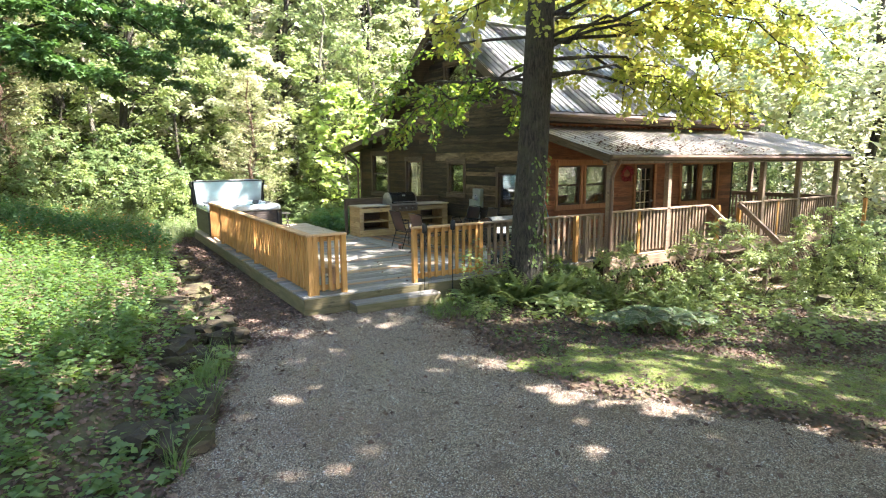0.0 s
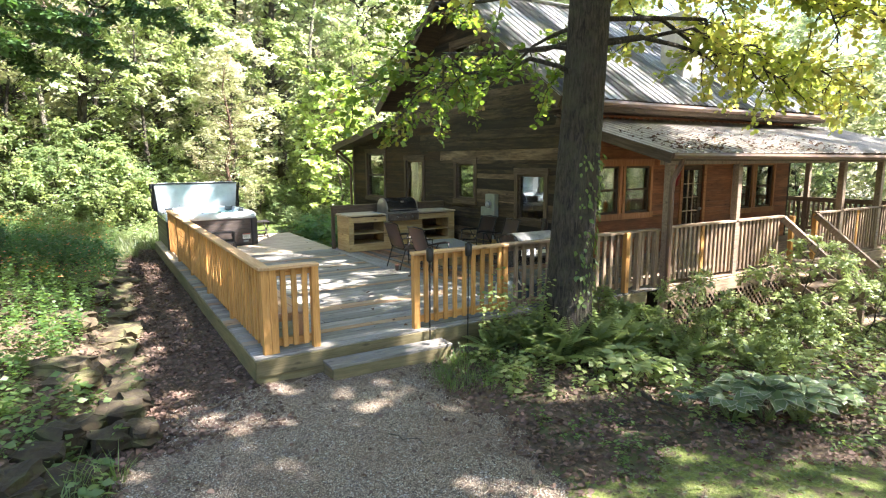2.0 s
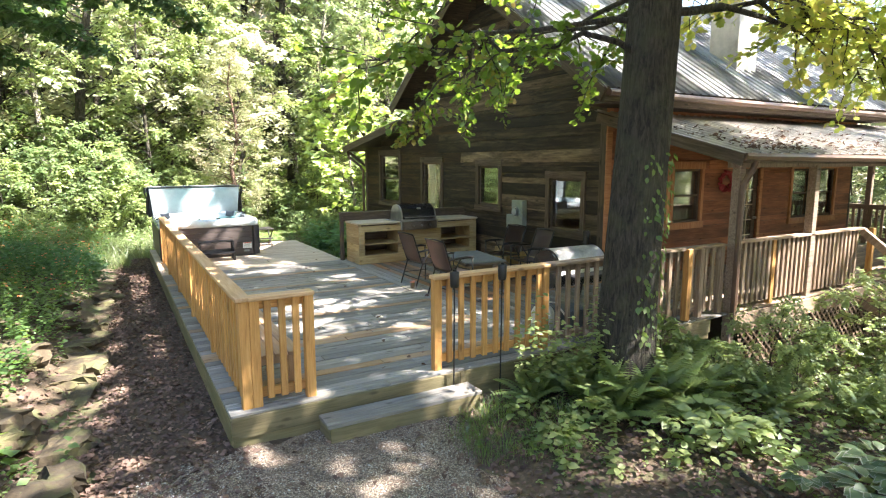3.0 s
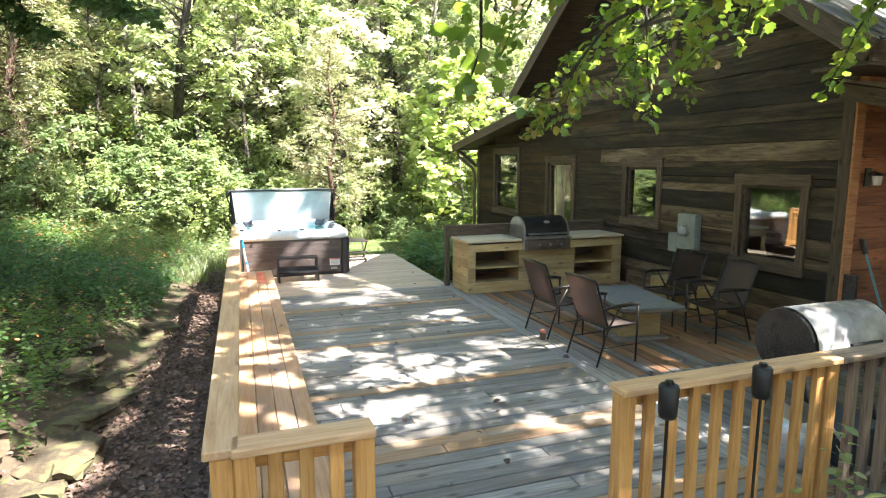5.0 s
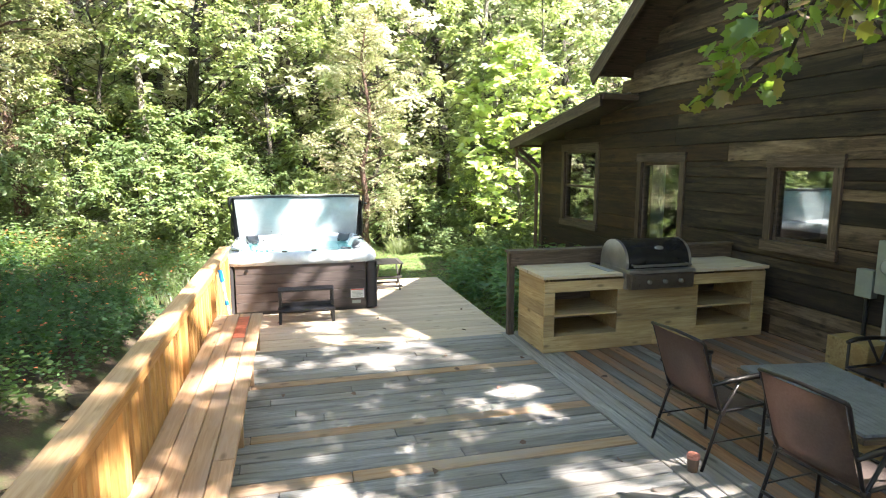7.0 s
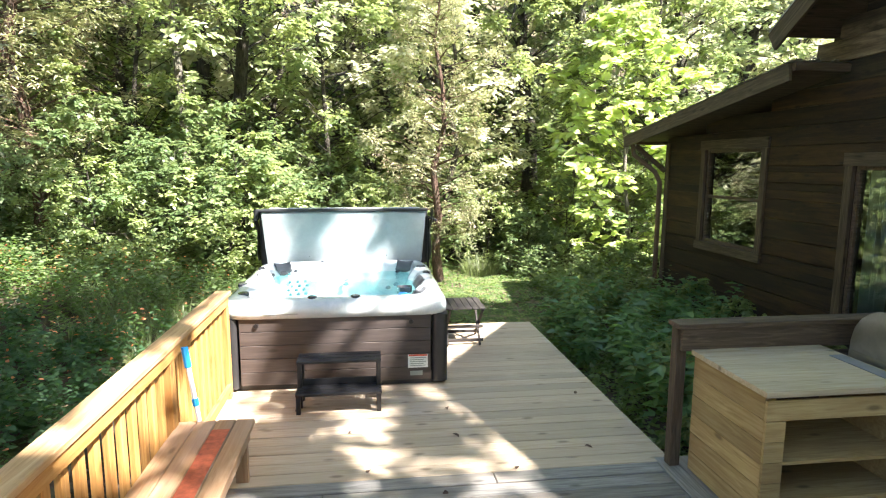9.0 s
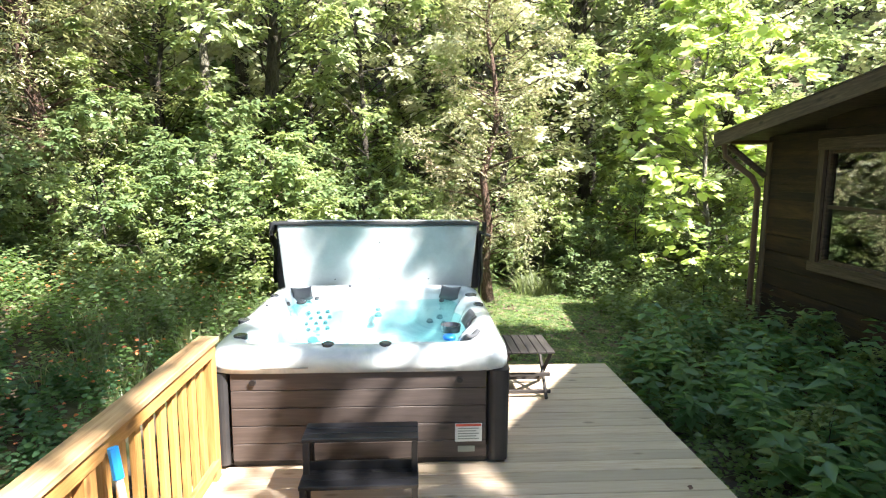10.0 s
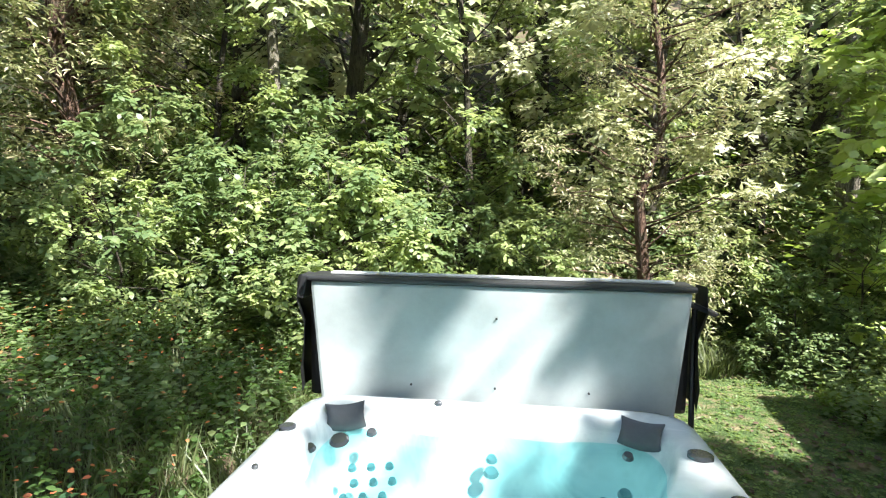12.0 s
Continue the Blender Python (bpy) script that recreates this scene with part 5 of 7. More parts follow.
for j in range(6):
    z0 = D + 0.005 + j * 0.142
    board("side_board", (CX0 + 0.01, CY0 + 0.022, z0 + 0.07), (CX0 + 0.01, CY1, z0 + 0.07), 0.02, 0.139, "counter", kitchen, c=0.002)
part("back_panel", box(CX0 + 0.02, CY1 - 0.02, D, CX1, CY1, CZ - 0.04), "trim_dark", kitchen)
part("end_panel", box(CX1 - 0.02, CY0 + 0.022, D, CX1, CY1 - 0.02, CZ - 0.04), "counter", kitchen)
for a, b in OPEN:
    for z in (0.49, 0.74):
        part("shelf", box(a - 0.08, CY0 + 0.023, z - 0.022, b + 0.08, CY1 - 0.02, z, 0.002), "counter", kitchen)
    for x in (a - 0.08, b + 0.06):
        part("partition", box(x, CY0 + 0.022, D, x + 0.02, CY1 - 0.02, CZ - 0.05), "counter", kitchen)
top_y = CY0 - 0.03
for j in range(5):
    w = (CY1 - top_y) / 5
    for a, b in ((CX0 - 0.03, 7.65), (8.59, CX1 + 0.02)):
        board("top_plank", (a, top_y + w * (j + 0.5), CZ - 0.018), (b, top_y + w * (j + 0.5), CZ - 0.018), w - 0.003, 0.036, "counter_top", kitchen, c=0.002)
board("ledge_board", (6.58, 15.36, 1.285), (9.84, 15.36, 1.285), 0.03, 0.19, "trim_dark", kitchen)
board("ledge_cap", (6.54, 15.4, 1.375), (9.85, 15.4, 1.375), 0.16, 0.035, "trim_grey", kitchen)
upright("ledge_post", 6.6, 15.42, D, 1.355, 0.08, 0.08, "trim_dark", kitchen)

grill_mat = part("grill_mat", box(7.52, 14.66, CZ + 0.001, 7.62, 15.1, CZ + 0.007, 0.002), plain("grey_card", (0.2, 0.21, 0.24), 0.35), None)
tagged(grill_mat, "thin grey mat lying on the counter beside the grill", "mat")
grill = empty("gas_grill", (8.05, 14.7, CZ), "built-in gas grill with black lid and steel front", "grill")
GX0, GX1 = 7.62, 8.5
part("fire_box", box(GX0, 14.40, 1.0, GX1, 14.98, 1.24, 0.012), "steel", grill)
part("control_panel", box(GX0 + 0.02, 14.30, 1.01, GX1 - 0.02, 14.41, 1.19, 0.015), plain("panel_steel", (0.2, 0.17, 0.145), 0.3, 0.85, 0.2), grill, "brushed steel control panel with three knobs")
part("front_lip", box(GX0, 14.31, 1.195, GX1, 14.42, 1.235, 0.01), "steel", grill)
bm = bmesh.new()
prof = []
for k in range(11):
    a = radians(8 + 164 * k / 10)
    prof.append((14.68 - 0.29 * math.cos(a), 1.245 + 0.32 * math.sin(a) ** 0.8))
prof = [(14.40, 1.24)] + prof + [(14.97, 1.24)]
r0 = [bm.verts.new((GX0 + 0.035, *p)) for p in prof]
r1 = [bm.verts.new((GX1 - 0.035, *p)) for p in prof]
for k in range(len(prof) - 1):
    bm.faces.new((r0[k], r0[k + 1], r1[k + 1], r1[k]))
bmesh.ops.recalc_face_normals(bm, faces=bm.faces[:])
lid = part("lid", bm, "dark_steel", grill, "domed black enamel lid", smooth=True)
for xa, xb in ((GX0 + 0.0, GX0 + 0.035), (GX1 - 0.035, GX1)):
    bm = bmesh.new()
    va = [bm.verts.new((xa, *p)) for p in prof]
    vb = [bm.verts.new((xb, *p)) for p in prof]
    bm.faces.new(va)
    bm.faces.new(vb[::-1])
    for k in range(len(prof)):
        bm.faces.new((va[k], va[(k + 1) % len(prof)], vb[(k + 1) % len(prof)], vb[k]))
    bmesh.ops.recalc_face_normals(bm, faces=bm.faces[:])
    part("lid_end", bm, "steel", lid, "bright steel lid end")
part("handle_bar", tube([(GX0 + 0.06, 14.32, 1.285), (GX1 - 0.06, 14.32, 1.285)], 0.016, 8), "steel", lid)
for x in (GX0 + 0.08, GX1 - 0.08):
    part("handle_bracket", tube([(x, 14.32, 1.285), (x, 14.42, 1.29)], 0.011, 6), "steel", lid)
bm = bmesh.new()
bmesh.ops.create_uvsphere(bm, u_segments=14, v_segments=8, radius=1, matrix=pose(8.08, 14.445, 1.475, 38, 0, 0) @ Matrix.Diagonal((0.06, 0.032, 0.012, 1)))
part("badge", bm, "steel", lid, "oval steel badge", smooth=True)
for x in (7.87, 8.08, 8.29):
    part("knob", tube([(x, 14.30, 1.10), (x, 14.27, 1.10), (x, 14.26, 1.10)], [0.026, 0.024, 0.018], 12), "steel", grill)
grill.matrix_basis = Matrix.Translation((0.06, 0.14, 0.005)) @ grill.matrix_basis

# ---- sitting place ----
def woven_sling():
    """Open-weave sling cloth that lets some light through."""
    m, nt, p = base("brown_sling", 0.65)
    v = coords(nt)
    col = ramp(nt, noise_tex(nt, v, 60.0, 5, 0.65), [(0.3, (0.105, 0.078, 0.068)), (0.7, (0.16, 0.122, 0.108))])
    nt.links.new(col, p.inputs["Base Color"])
    bump(nt, p, noise_tex(nt, v, 420.0, 2, 0.5), 0.3, 0.002)
    tr = nt.nodes.new("ShaderNodeBsdfTranslucent")
    tr.inputs["Color"].default_value = (0.22, 0.115, 0.08, 1)
    ms = nt.nodes.new("ShaderNodeMixShader")
    ms.inputs[0].default_value = 0.25
    nt.links.new(p.outputs[0], ms.inputs[1])
    nt.links.new(tr.outputs[0], ms.inputs[2])
    nt.links.new(ms.outputs[0], nt.nodes["Material Output"].inputs["Surface"])
    return m


sling = woven_sling()
tube_mat = plain("bronze_tube", (0.025, 0.02, 0.018), 0.35, 0.4)


def patio_chair():
    th = empty("patio_chair", (0, 0, 0), "folding patio chair with dark tube frame and brown sling", "chair", "chairs round the fire table")
    for s in (-1, 1):
        y = 0.265 * s
        part("back_post", tube([(-0.15, y, 0.95), (-0.13, y, 0.93), (0.03, y, 0.46), (0.06, y, 0.41)], 0.0125, 7), tube_mat, th, smooth=True)
        part("rear_leg", tube([(0.20, y * 1.04, 0.65), (0.05, y * 1.02, 0.42), (-0.09, y * 1.02, 0.0)], 0.0125, 7), tube_mat, th, smooth=True)
        part("front_leg", tube([(0.43, y * 1.05, 0.655), (0.44, y * 1.03, 0.4), (0.43, y * 1.03, 0.0)], 0.0125, 7), tube_mat, th, smooth=True)
        part("seat_rail", tube([(0.04, y * 0.98, 0.42), (0.46, y * 0.98, 0.43)], 0.012, 7), tube_mat, th, smooth=True)
        part("armrest", tube([(-0.045, y * 1.04, 0.635), (0.1, y * 1.07, 0.655), (0.34, y * 1.07, 0.665), (0.45, y * 1.05, 0.65)], [0.013, 0.02, 0.023, 0.017], 8), tube_mat, th, smooth=True)
        part("joint_cap", tube([(0.05, y * 0.97, 0.42), (0.05, y * 1.09, 0.42)], 0.02, 8), tube_mat, th)
        part("side_brace", tube([(-0.04, y * 1.01, 0.2), (0.49, y * 1.01, 0.2)], 0.007, 5), tube_mat, th)
    part("top_bar", tube([(-0.15, -0.265, 0.95), (-0.157, 0, 0.965), (-0.15, 0.265, 0.95)], 0.0125, 7), tube_mat, th, smooth=True)
    for x, z in ((-0.06, 0.16), (0.46, 0.42), (0.04, 0.41)):
        part("cross_bar", tube([(x, -0.26, z), (x, 0.26, z)], 0.0105, 6), tube_mat, th)
    for nm, pts in (("sling_back", [(-0.145, 0.94), (-0.10, 0.80), (-0.045, 0.64), (0.0, 0.52), (0.05, 0.44)]), ("sling_seat", [(0.05, 0.425), (0.16, 0.40), (0.30, 0.405), (0.42, 0.425), (0.49, 0.43)])):
        bm = bmesh.new()
        rows = []
        for x, z in pts:
            rows.append([bm.verts.new((x - 0.018 * (1 - (j / 2 - 1) ** 2) * (nm == "sling_back"), -0.255 + j * 0.1275, z - 0.018 * (1 - (j / 2 - 1) ** 2) * (nm == "sling_seat"))) for j in range(5)])
        for r0, r1 in zip(rows, rows[1:]):
            for j in range(4):
                bm.faces.new((r0[j], r0[j + 1], r1[j + 1], r1[j]))
        bmesh.ops.solidify(bm, geom=bm.faces[:], thickness=0.006)
        part(nm, bm, sling, th, "brown woven sling", smooth=True)
    return th


chair = patio_chair()
chair.matrix_basis = pose(6.76, 12.18, D, 0, 0, 3)
copy_thing(chair, pose(6.76, 11.12, D, 0, 0, 4))
for p, lab in ((pose(8.97, 12.17, D, 0, 0, 184), "folding patio chair backed against the cabin wall"), (pose(8.97, 11.32, D, 0, 0, 177), "folding patio chair near the smoker grill")):
    copy_thing(chair, p)["label"] = lab
fire = empty("fire_table", (7.93, 11.7, D), "low grey slatted fire table on a square pale pedestal", "table")
slat_grey = plain("grey_composite", (0.17, 0.175, 0.185), 0.55, 0, 0.18, 10, 0.1)
for k in range(16):
    part("top_slat", box(7.54 + k * 0.049, 11.07, 0.755, 7.54 + k * 0.049 + 0.046, 12.35, 0.778, 0.003), slat_grey, fire)
part("top_frame", box(7.52, 11.05, 0.715, 8.34, 12.37, 0.752, 0.006), "trim_grey", fire)
part("pedestal", box(7.66, 11.38, 0.34, 8.2, 12.05, 0.715, 0.01), "counter", fire, "square boxed pine pedestal")
part("foot_plate", box(7.58, 11.30, D + 0.002, 8.28, 12.13, 0.335, 0.006), "deck_grey", fire)
fire.matrix_basis = pose(7.84, 11.86, D, 0, 0, -9)
for x, y, w in ((9.6, 13.2, 0.46), (9.58, 12.3, 0.40)):
    block = part("wooden_block", box(x - 0.16, y - w / 2, D, x + 0.16, y + w / 2, 0.66, 0.012), "counter", None)
    tagged(block, "square cut block of yellow timber beside the wall", "wood block", "wooden blocks")
jar = empty("candle_jar", (6.63, 11.93, D), "small red and white candle jar on the deck boards", "candle jar")
part("glass", loft([rrect(0.035, 0.035, 0.034, D, 4, 6.63, 11.93), rrect(0.042, 0.042, 0.041, D + 0.1, 4, 6.63, 11.93)], True, True), plain("jar_clay", (0.12, 0.075, 0.05), 0.35), jar)
part("top", loft([rrect(0.044, 0.044, 0.043, D + 0.1, 4, 6.63, 11.93), rrect(0.044, 0.044, 0.043, D + 0.125, 4, 6.63, 11.93)], True, True), plain("jar_red", (0.42, 0.17, 0.12), 0.5, 0, 0.5, 40.0), jar)

# electricity meter on the wall
meter = empty("electric_meter", (9.9, 13.05, 1.35), "grey electric meter box with round glass meter and conduit", "electric meter")
part("cabinet", box(9.72, 12.82, 1.14, 9.85, 13.2, 1.69, 0.012), "box_grey", meter)
part("meter_ring", tube([(9.72, 13.02, 1.44), (9.685, 13.02, 1.44)], 0.1, 18), "steel", meter)
part("meter_dome", tube([(9.685, 13.02, 1.44), (9.64, 13.02, 1.44), (9.625, 13.02, 1.44)], [0.082, 0.078, 0.05], 18), plain("meter_glass", (0.32, 0.34, 0.34), 0.15), meter, smooth=True)
part("conduit", tube([(9.8, 13.1, 1.14), (9.8, 13.1, 0.32)], 0.03, 10), plain("grey_pvc", (0.36, 0.37, 0.36), 0.5), meter)
part("conduit", tube([(9.8, 12.96, 1.14), (9.8, 12.96, 0.32)], 0.025, 10), plain("grey_pipe", (0.30, 0.31, 0.31), 0.5), meter)
switch = empty("switch_box", (9.9, 13.42, 1.2), "small grey electrical switch box on the siding", "electrical box")
part("case", box(9.76, 13.25, 1.06, 9.85, 13.44, 1.36, 0.01), "box_grey", switch)
part("conduit", tube([(9.82, 13.34, 1.06), (9.82, 13.34, 0.32)], 0.022, 8), "black_plastic", switch)

# barrel smoker behind the railing
smoker = empty("barrel_smoker", (7.7, 9.2, D), "black barrel smoker grill with a sheet-metal lid", "smoker")
SX0, SX1, SY, SZ, SR = 7.36, 8.3, 9.2, 1.0, 0.28
part("barrel", tube([(SX0, SY, SZ), (SX1, SY, SZ)], SR, 24), "dark_steel", smoker, smooth=False)
bm = bmesh.new()
ra, rb = [], []
for k in range(13):
    a = radians(-10 + 150 * k / 12)
    p = (SY - (SR + 0.012) * math.cos(a), SZ + (SR + 0.012) * math.sin(a))
    ra.append(bm.verts.new((SX0 + 0.04, *p)))
    rb.append(bm.verts.new((SX1 - 0.04, *p)))
for k in range(12):
    bm.faces.new((ra[k], ra[k + 1], rb[k + 1], rb[k]))
bmesh.ops.solidify(bm, geom=bm.faces[:], thickness=0.008)
part("lid", bm, plain("sheet_metal", (0.66, 0.65, 0.64), 0.45, 0.45, 0.4, 5.0), smoker, "dull silver sheet-metal lid streaked with soot", smooth=True)
part("chimney", tube([(SX1 - 0.1, SY + 0.08, SZ + 0.24), (SX1 - 0.1, SY + 0.08, SZ + 0.5)], 0.055, 12), "dark_steel", smoker)
for x in (SX0 + 0.1, SX1 - 0.1):
    for y in (SY - 0.24, SY + 0.24):
        part("leg", tube([(x, y * 0.5 + SY * 0.5, SZ - 0.25), (x, y, D)], 0.018, 8), "black", smoker)
part("lid_handle", tube([(SX0 + 0.3, SY - 0.36, SZ + 0.05), (SX1 - 0.3, SY - 0.36, SZ + 0.05)], 0.014, 8), "black", smoker)
part("front_shelf", box(SX0 + 0.05, SY - 0.55, SZ - 0.06, SX1 - 0.05, SY - 0.32, SZ - 0.03, 0.004), "black", smoker)

# garden torches
for x, y, top in ((5.09, 7.93, 1.39), (5.69, 7.93, 1.41)):
    torch = empty("garden_torch", (x, y, 0), "black garden torch on a slim iron stake", "garden torch", "garden torches")
    part("stake", tube([(x, y, -0.05), (x + 0.01, y, top - 0.1)], 0.009, 6), "black", torch)
    part("canister", tube([(x + 0.01, y, top - 0.16), (x + 0.01, y, top - 0.14), (x + 0.01, y, top), (x + 0.01, y, top + 0.01)], [0.04, 0.046, 0.05, 0.042], 20), "black", torch, smooth=True)
    part("wick_cap", tube([(x + 0.01, y, top + 0.01), (x + 0.01, y, top + 0.03)], 0.02, 8), "black", torch)

# stones
def stone(x, y, z, sx, sy, sz, seed, rz, label="flat brown sandstone in the dry-laid edging", group="edging stones", material="stone"):
    bm = bmesh.new()
    bmesh.ops.create_cube(bm, size=1)
    bmesh.ops.subdivide_edges(bm, edges=bm.edges[:], cuts=3, use_grid_fill=True)
    for v in bm.verts:
        p = v.co.copy()
        q = p.normalized() * 0.62
        p = p.lerp(q, 0.26)
        n = noise.noise_vector(p * 2.3 + Vector((seed * 3.1, seed, 0)))
        p += n * 0.24 + noise.noise_vector(p * 6.0 + Vector((seed, 0, 4))) * 0.05
        v.co = Vector((p.x * sx, p.y * sy, p.z * sz))
    me_ob = part("edging_stone", bm, material, None, smooth=False)
    me_ob.matrix_basis = pose(x, y, z, 6 * math.sin(seed * 3), 7 * math.cos(seed * 5), rz)
    return tagged(me_ob, label, "stone", group)


random.seed(11)
y = 8.1
k = 0
while y < 15.5:
    long = random.uniform(0.22, 0.62)
    x = float(np.interp(y, [8, 9.6, 10.9, 12.4, 14.1, 16], [1.6, 1.64, 1.68, 1.73, 1.9, 1.95])) + random.uniform(-0.12, 0.06)
    if random.random() < 0.8:
        stone(x, y + long / 2, float(gz(x, y)) + random.uniform(-0.02, 0.06), random.uniform(0.24, 0.5), long * random.uniform(0.9, 1.15), random.uniform(0.12, 0.26), k * 0.7, random.uniform(-30, 30))
    y += long
    k += 1
for k in range(11):
    y = random.uniform(4.2, 8.0)
    x = 0.42 + (y - 4.0) * 0.29 + random.uniform(-0.42, 0.1)
    s = random.uniform(0.2, 0.42)
    stone(x, y, float(gz(x, y)) + random.uniform(0.02, 0.1), s * 1.3, s * 0.9, s * 0.62, k + 20.7, random.uniform(0, 180), "dark mossy rock tumbled beside the gravel", material="mossy_rock")
for k in range(9):
    y = random.uniform(8.4, 15.2)
    x = 1.38 + 0.03 * max(0, y - 10) - random.random() ** 1.5 * 0.75
    s = random.uniform(0.2, 0.5)
    stone(x, y, float(gz(x, y)) + 0.03, s * 1.3, s * 0.95, s * 0.5, k + 33.1, random.uniform(0, 180), "tan sandstone rock lying in dead leaves on the bank")
for k, (x, y, s) in enumerate(((1.49, 7.68, 0.38), (1.2, 7.5, 0.34), (1.66, 7.2, 0.28), (1.0, 7.2, 0.33), (1.4, 7.2, 0.3), (0.75, 6.5, 0.32), (1.62, 7.95, 0.3))):
    stone(x, y, float(gz(x, y)) + 0.12, s, s * 0.8, s * 0.62, k + 50.3, k * 47, "large angular mossy rock at the end of the edging", material="mossy_rock")
stone(13.5, 5.1, float(gz(13.5, 5.1)) + 0.16, 0.42, 0.3, 0.36, 77.7, 20, "square pale cut stone block on the grass", "cut stones")

# gas bottle behind the railing
tank = empty("gas_bottle", (6.85, 8.62, D), "small silver gas bottle with a pale rubber hose", "gas bottle")
part("tank_body", tube([(6.85, 8.62, z) for z in (D + 0.02, D + 0.05, D + 0.1, D + 0.28, D + 0.34, D + 0.37)], [0.11, 0.135, 0.15, 0.15, 0.12, 0.06], 20), plain("silver_paint", (0.55, 0.56, 0.57), 0.3, 0.5, 0.2), tank, smooth=True)
part("foot_ring", tube([(6.85, 8.62, D), (6.85, 8.62, D + 0.03)], 0.11, 16), "steel", tank)
part("collar", loft([rrect(0.08, 0.08, 0.079, D + 0.36, 6, 6.85, 8.62), rrect(0.08, 0.08, 0.079, D + 0.47, 6, 6.85, 8.62)], False), "steel", tank)
part("valve", tube([(6.85, 8.62, D + 0.36), (6.85, 8.62, D + 0.45)], 0.022, 8), plain("valve_brass", (0.45, 0.33, 0.12), 0.35, 0.8), tank)
part("hose", tube([(6.87, 8.62, D + 0.42), (7.0, 8.55, D + 0.4), (7.12, 8.45, D + 0.2), (7.1, 8.42, D + 0.06), (7.2, 8.5, D + 0.015)], 0.012, 6), plain("pale_hose", (0.5, 0.46, 0.4), 0.6), tank)
crate = empty("storage_crate", (7.3, 8.6, D), "dark blue-grey plastic crate behind the railing", "crate")
part("crate_side", box(7.12, 8.45, D + 0.003, 7.5, 8.8, D + 0.26, 0.012), plain("crate_plastic", (0.035, 0.045, 0.06), 0.5, 0, 0.2), crate)
part("crate_rim", box(7.1, 8.43, D + 0.262, 7.52, 8.82, D + 0.285, 0.006), plain("crate_rim", (0.05, 0.06, 0.075), 0.5), crate)

# fallen wood in the garden bed
def fallen_branch(a, b, r, label):
    a, b = Vector(a), Vector(b)
    pts = [a.lerp(b, k / 7) + Vector((math.sin(k * 2.1) * 0.03, math.cos(k * 1.7) * 0.03, 0)) for k in range(8)]
    pts = [Vector((p.x, p.y, float(gz(p.x, p.y)) + 0.035 + r)) for p in pts]
    th = part("fallen_branch", tube(pts, [r * (1 - 0.09 * k) for k in range(8)], 7), "bark", None)
    tagged(th, label, "branch", "fallen branches")


for a, b, r in (((6.55, 6.0, 0), (6.02, 4.75, 0), 0.028), ((6.3, 5.3, 0), (6.6, 4.5, 0), 0.014), ((5.6, 5.2, 0), (6.1, 4.6, 0), 0.011), ((7.3, 4.1, 0), (8.0, 3.6, 0), 0.014), ((2.9, 4.2, 0), (3.4, 3.9, 0), 0.008), ((3.6, 6.1, 0), (3.9, 5.7, 0), 0.008), ((1.3, 6.0, 0), (0.8, 5.6, 0), 0.012)):
    fallen_branch(a, b, r, "thin fallen branch lying among dead leaves")

# ---- trees ----


def limb_points(p0, p1, n=6, droop=0.0, wob=0.12):
    p0, p1 = np.array(p0, float), np.array(p1, float)
    t = np.linspace(0, 1, n)[:, None]
    pts = p0 + (p1 - p0) * t
    L = np.linalg.norm(p1 - p0)
    pts[1:-1] += rng.normal(size=(n - 2, 3)) * wob * L * 0.25
    pts[:, 2] += droop * L * (4 * t[:, 0] * (1 - t[:, 0]))
    return pts


def wood_mesh(name, limbs, material):
    """Trunk and limbs as tubes: list of (points, radii, sides)."""
    bm = bmesh.new()
    for pts, rad, sides in limbs:
        add_tube(bm, pts, rad, sides)
    me = bpy.data.meshes.new(name)
    bm.to_mesh(me)
    bm.free()
    smooth_faces(me)
    me.materials.append(M[material])
    return me


def clump_leaves(name, centres, radii, per, size, shape, material, flat=0.55, up=0.9, spread=0.3):
    """Leaves set along the fine twigs of many clumps, so that outlines stay ragged."""
    on = 9
    twigs = max(4, int(per) // on)
    c = np.repeat(np.asarray(centres, float), twigs, 0)
    r = np.repeat(np.asarray(radii, float), twigs)
    d = unit(rng.normal(size=(len(c), 3)) + np.array([0, 0, 0.2]))
    reach = r * rng.uniform(0.55, 1.2, len(c))
    squash = np.array([1, 1, 0.35 + 0.65 * flat])
    u = (np.tile(np.arange(on), len(c)) + rng.random(len(c) * on)) / on
    c, d, reach = np.repeat(c, on, 0), np.repeat(d, on, 0), np.repeat(reach, on)
    at = c + d * squash * (reach * (0.12 + 0.88 * u ** 0.75))[:, None]
    at[:, 2] -= 0.14 * reach * u * u
    at += rng.normal(size=at.shape) * (0.035 * reach)[:, None]
    hand = np.where(np.tile(np.arange(on), len(at) // on) % 2, 1.0, -1.0)[:, None]
    aside = unit(np.cross(d, np.array([0, 0, 1.0])) + 1e-6)
    along = unit(d * np.array([0.7, 0.7, 0.3]) + aside * hand * 0.8 + rng.normal(size=at.shape) * 0.35 + np.array([0, 0, -0.3]))
    face = unit(np.array([0, 0, up]) + d * 0.35 + rng.normal(size=at.shape) * spread)
    return leaves(name, at, along, face, rng.uniform(size[0], size[1], len(at)), shape, material)


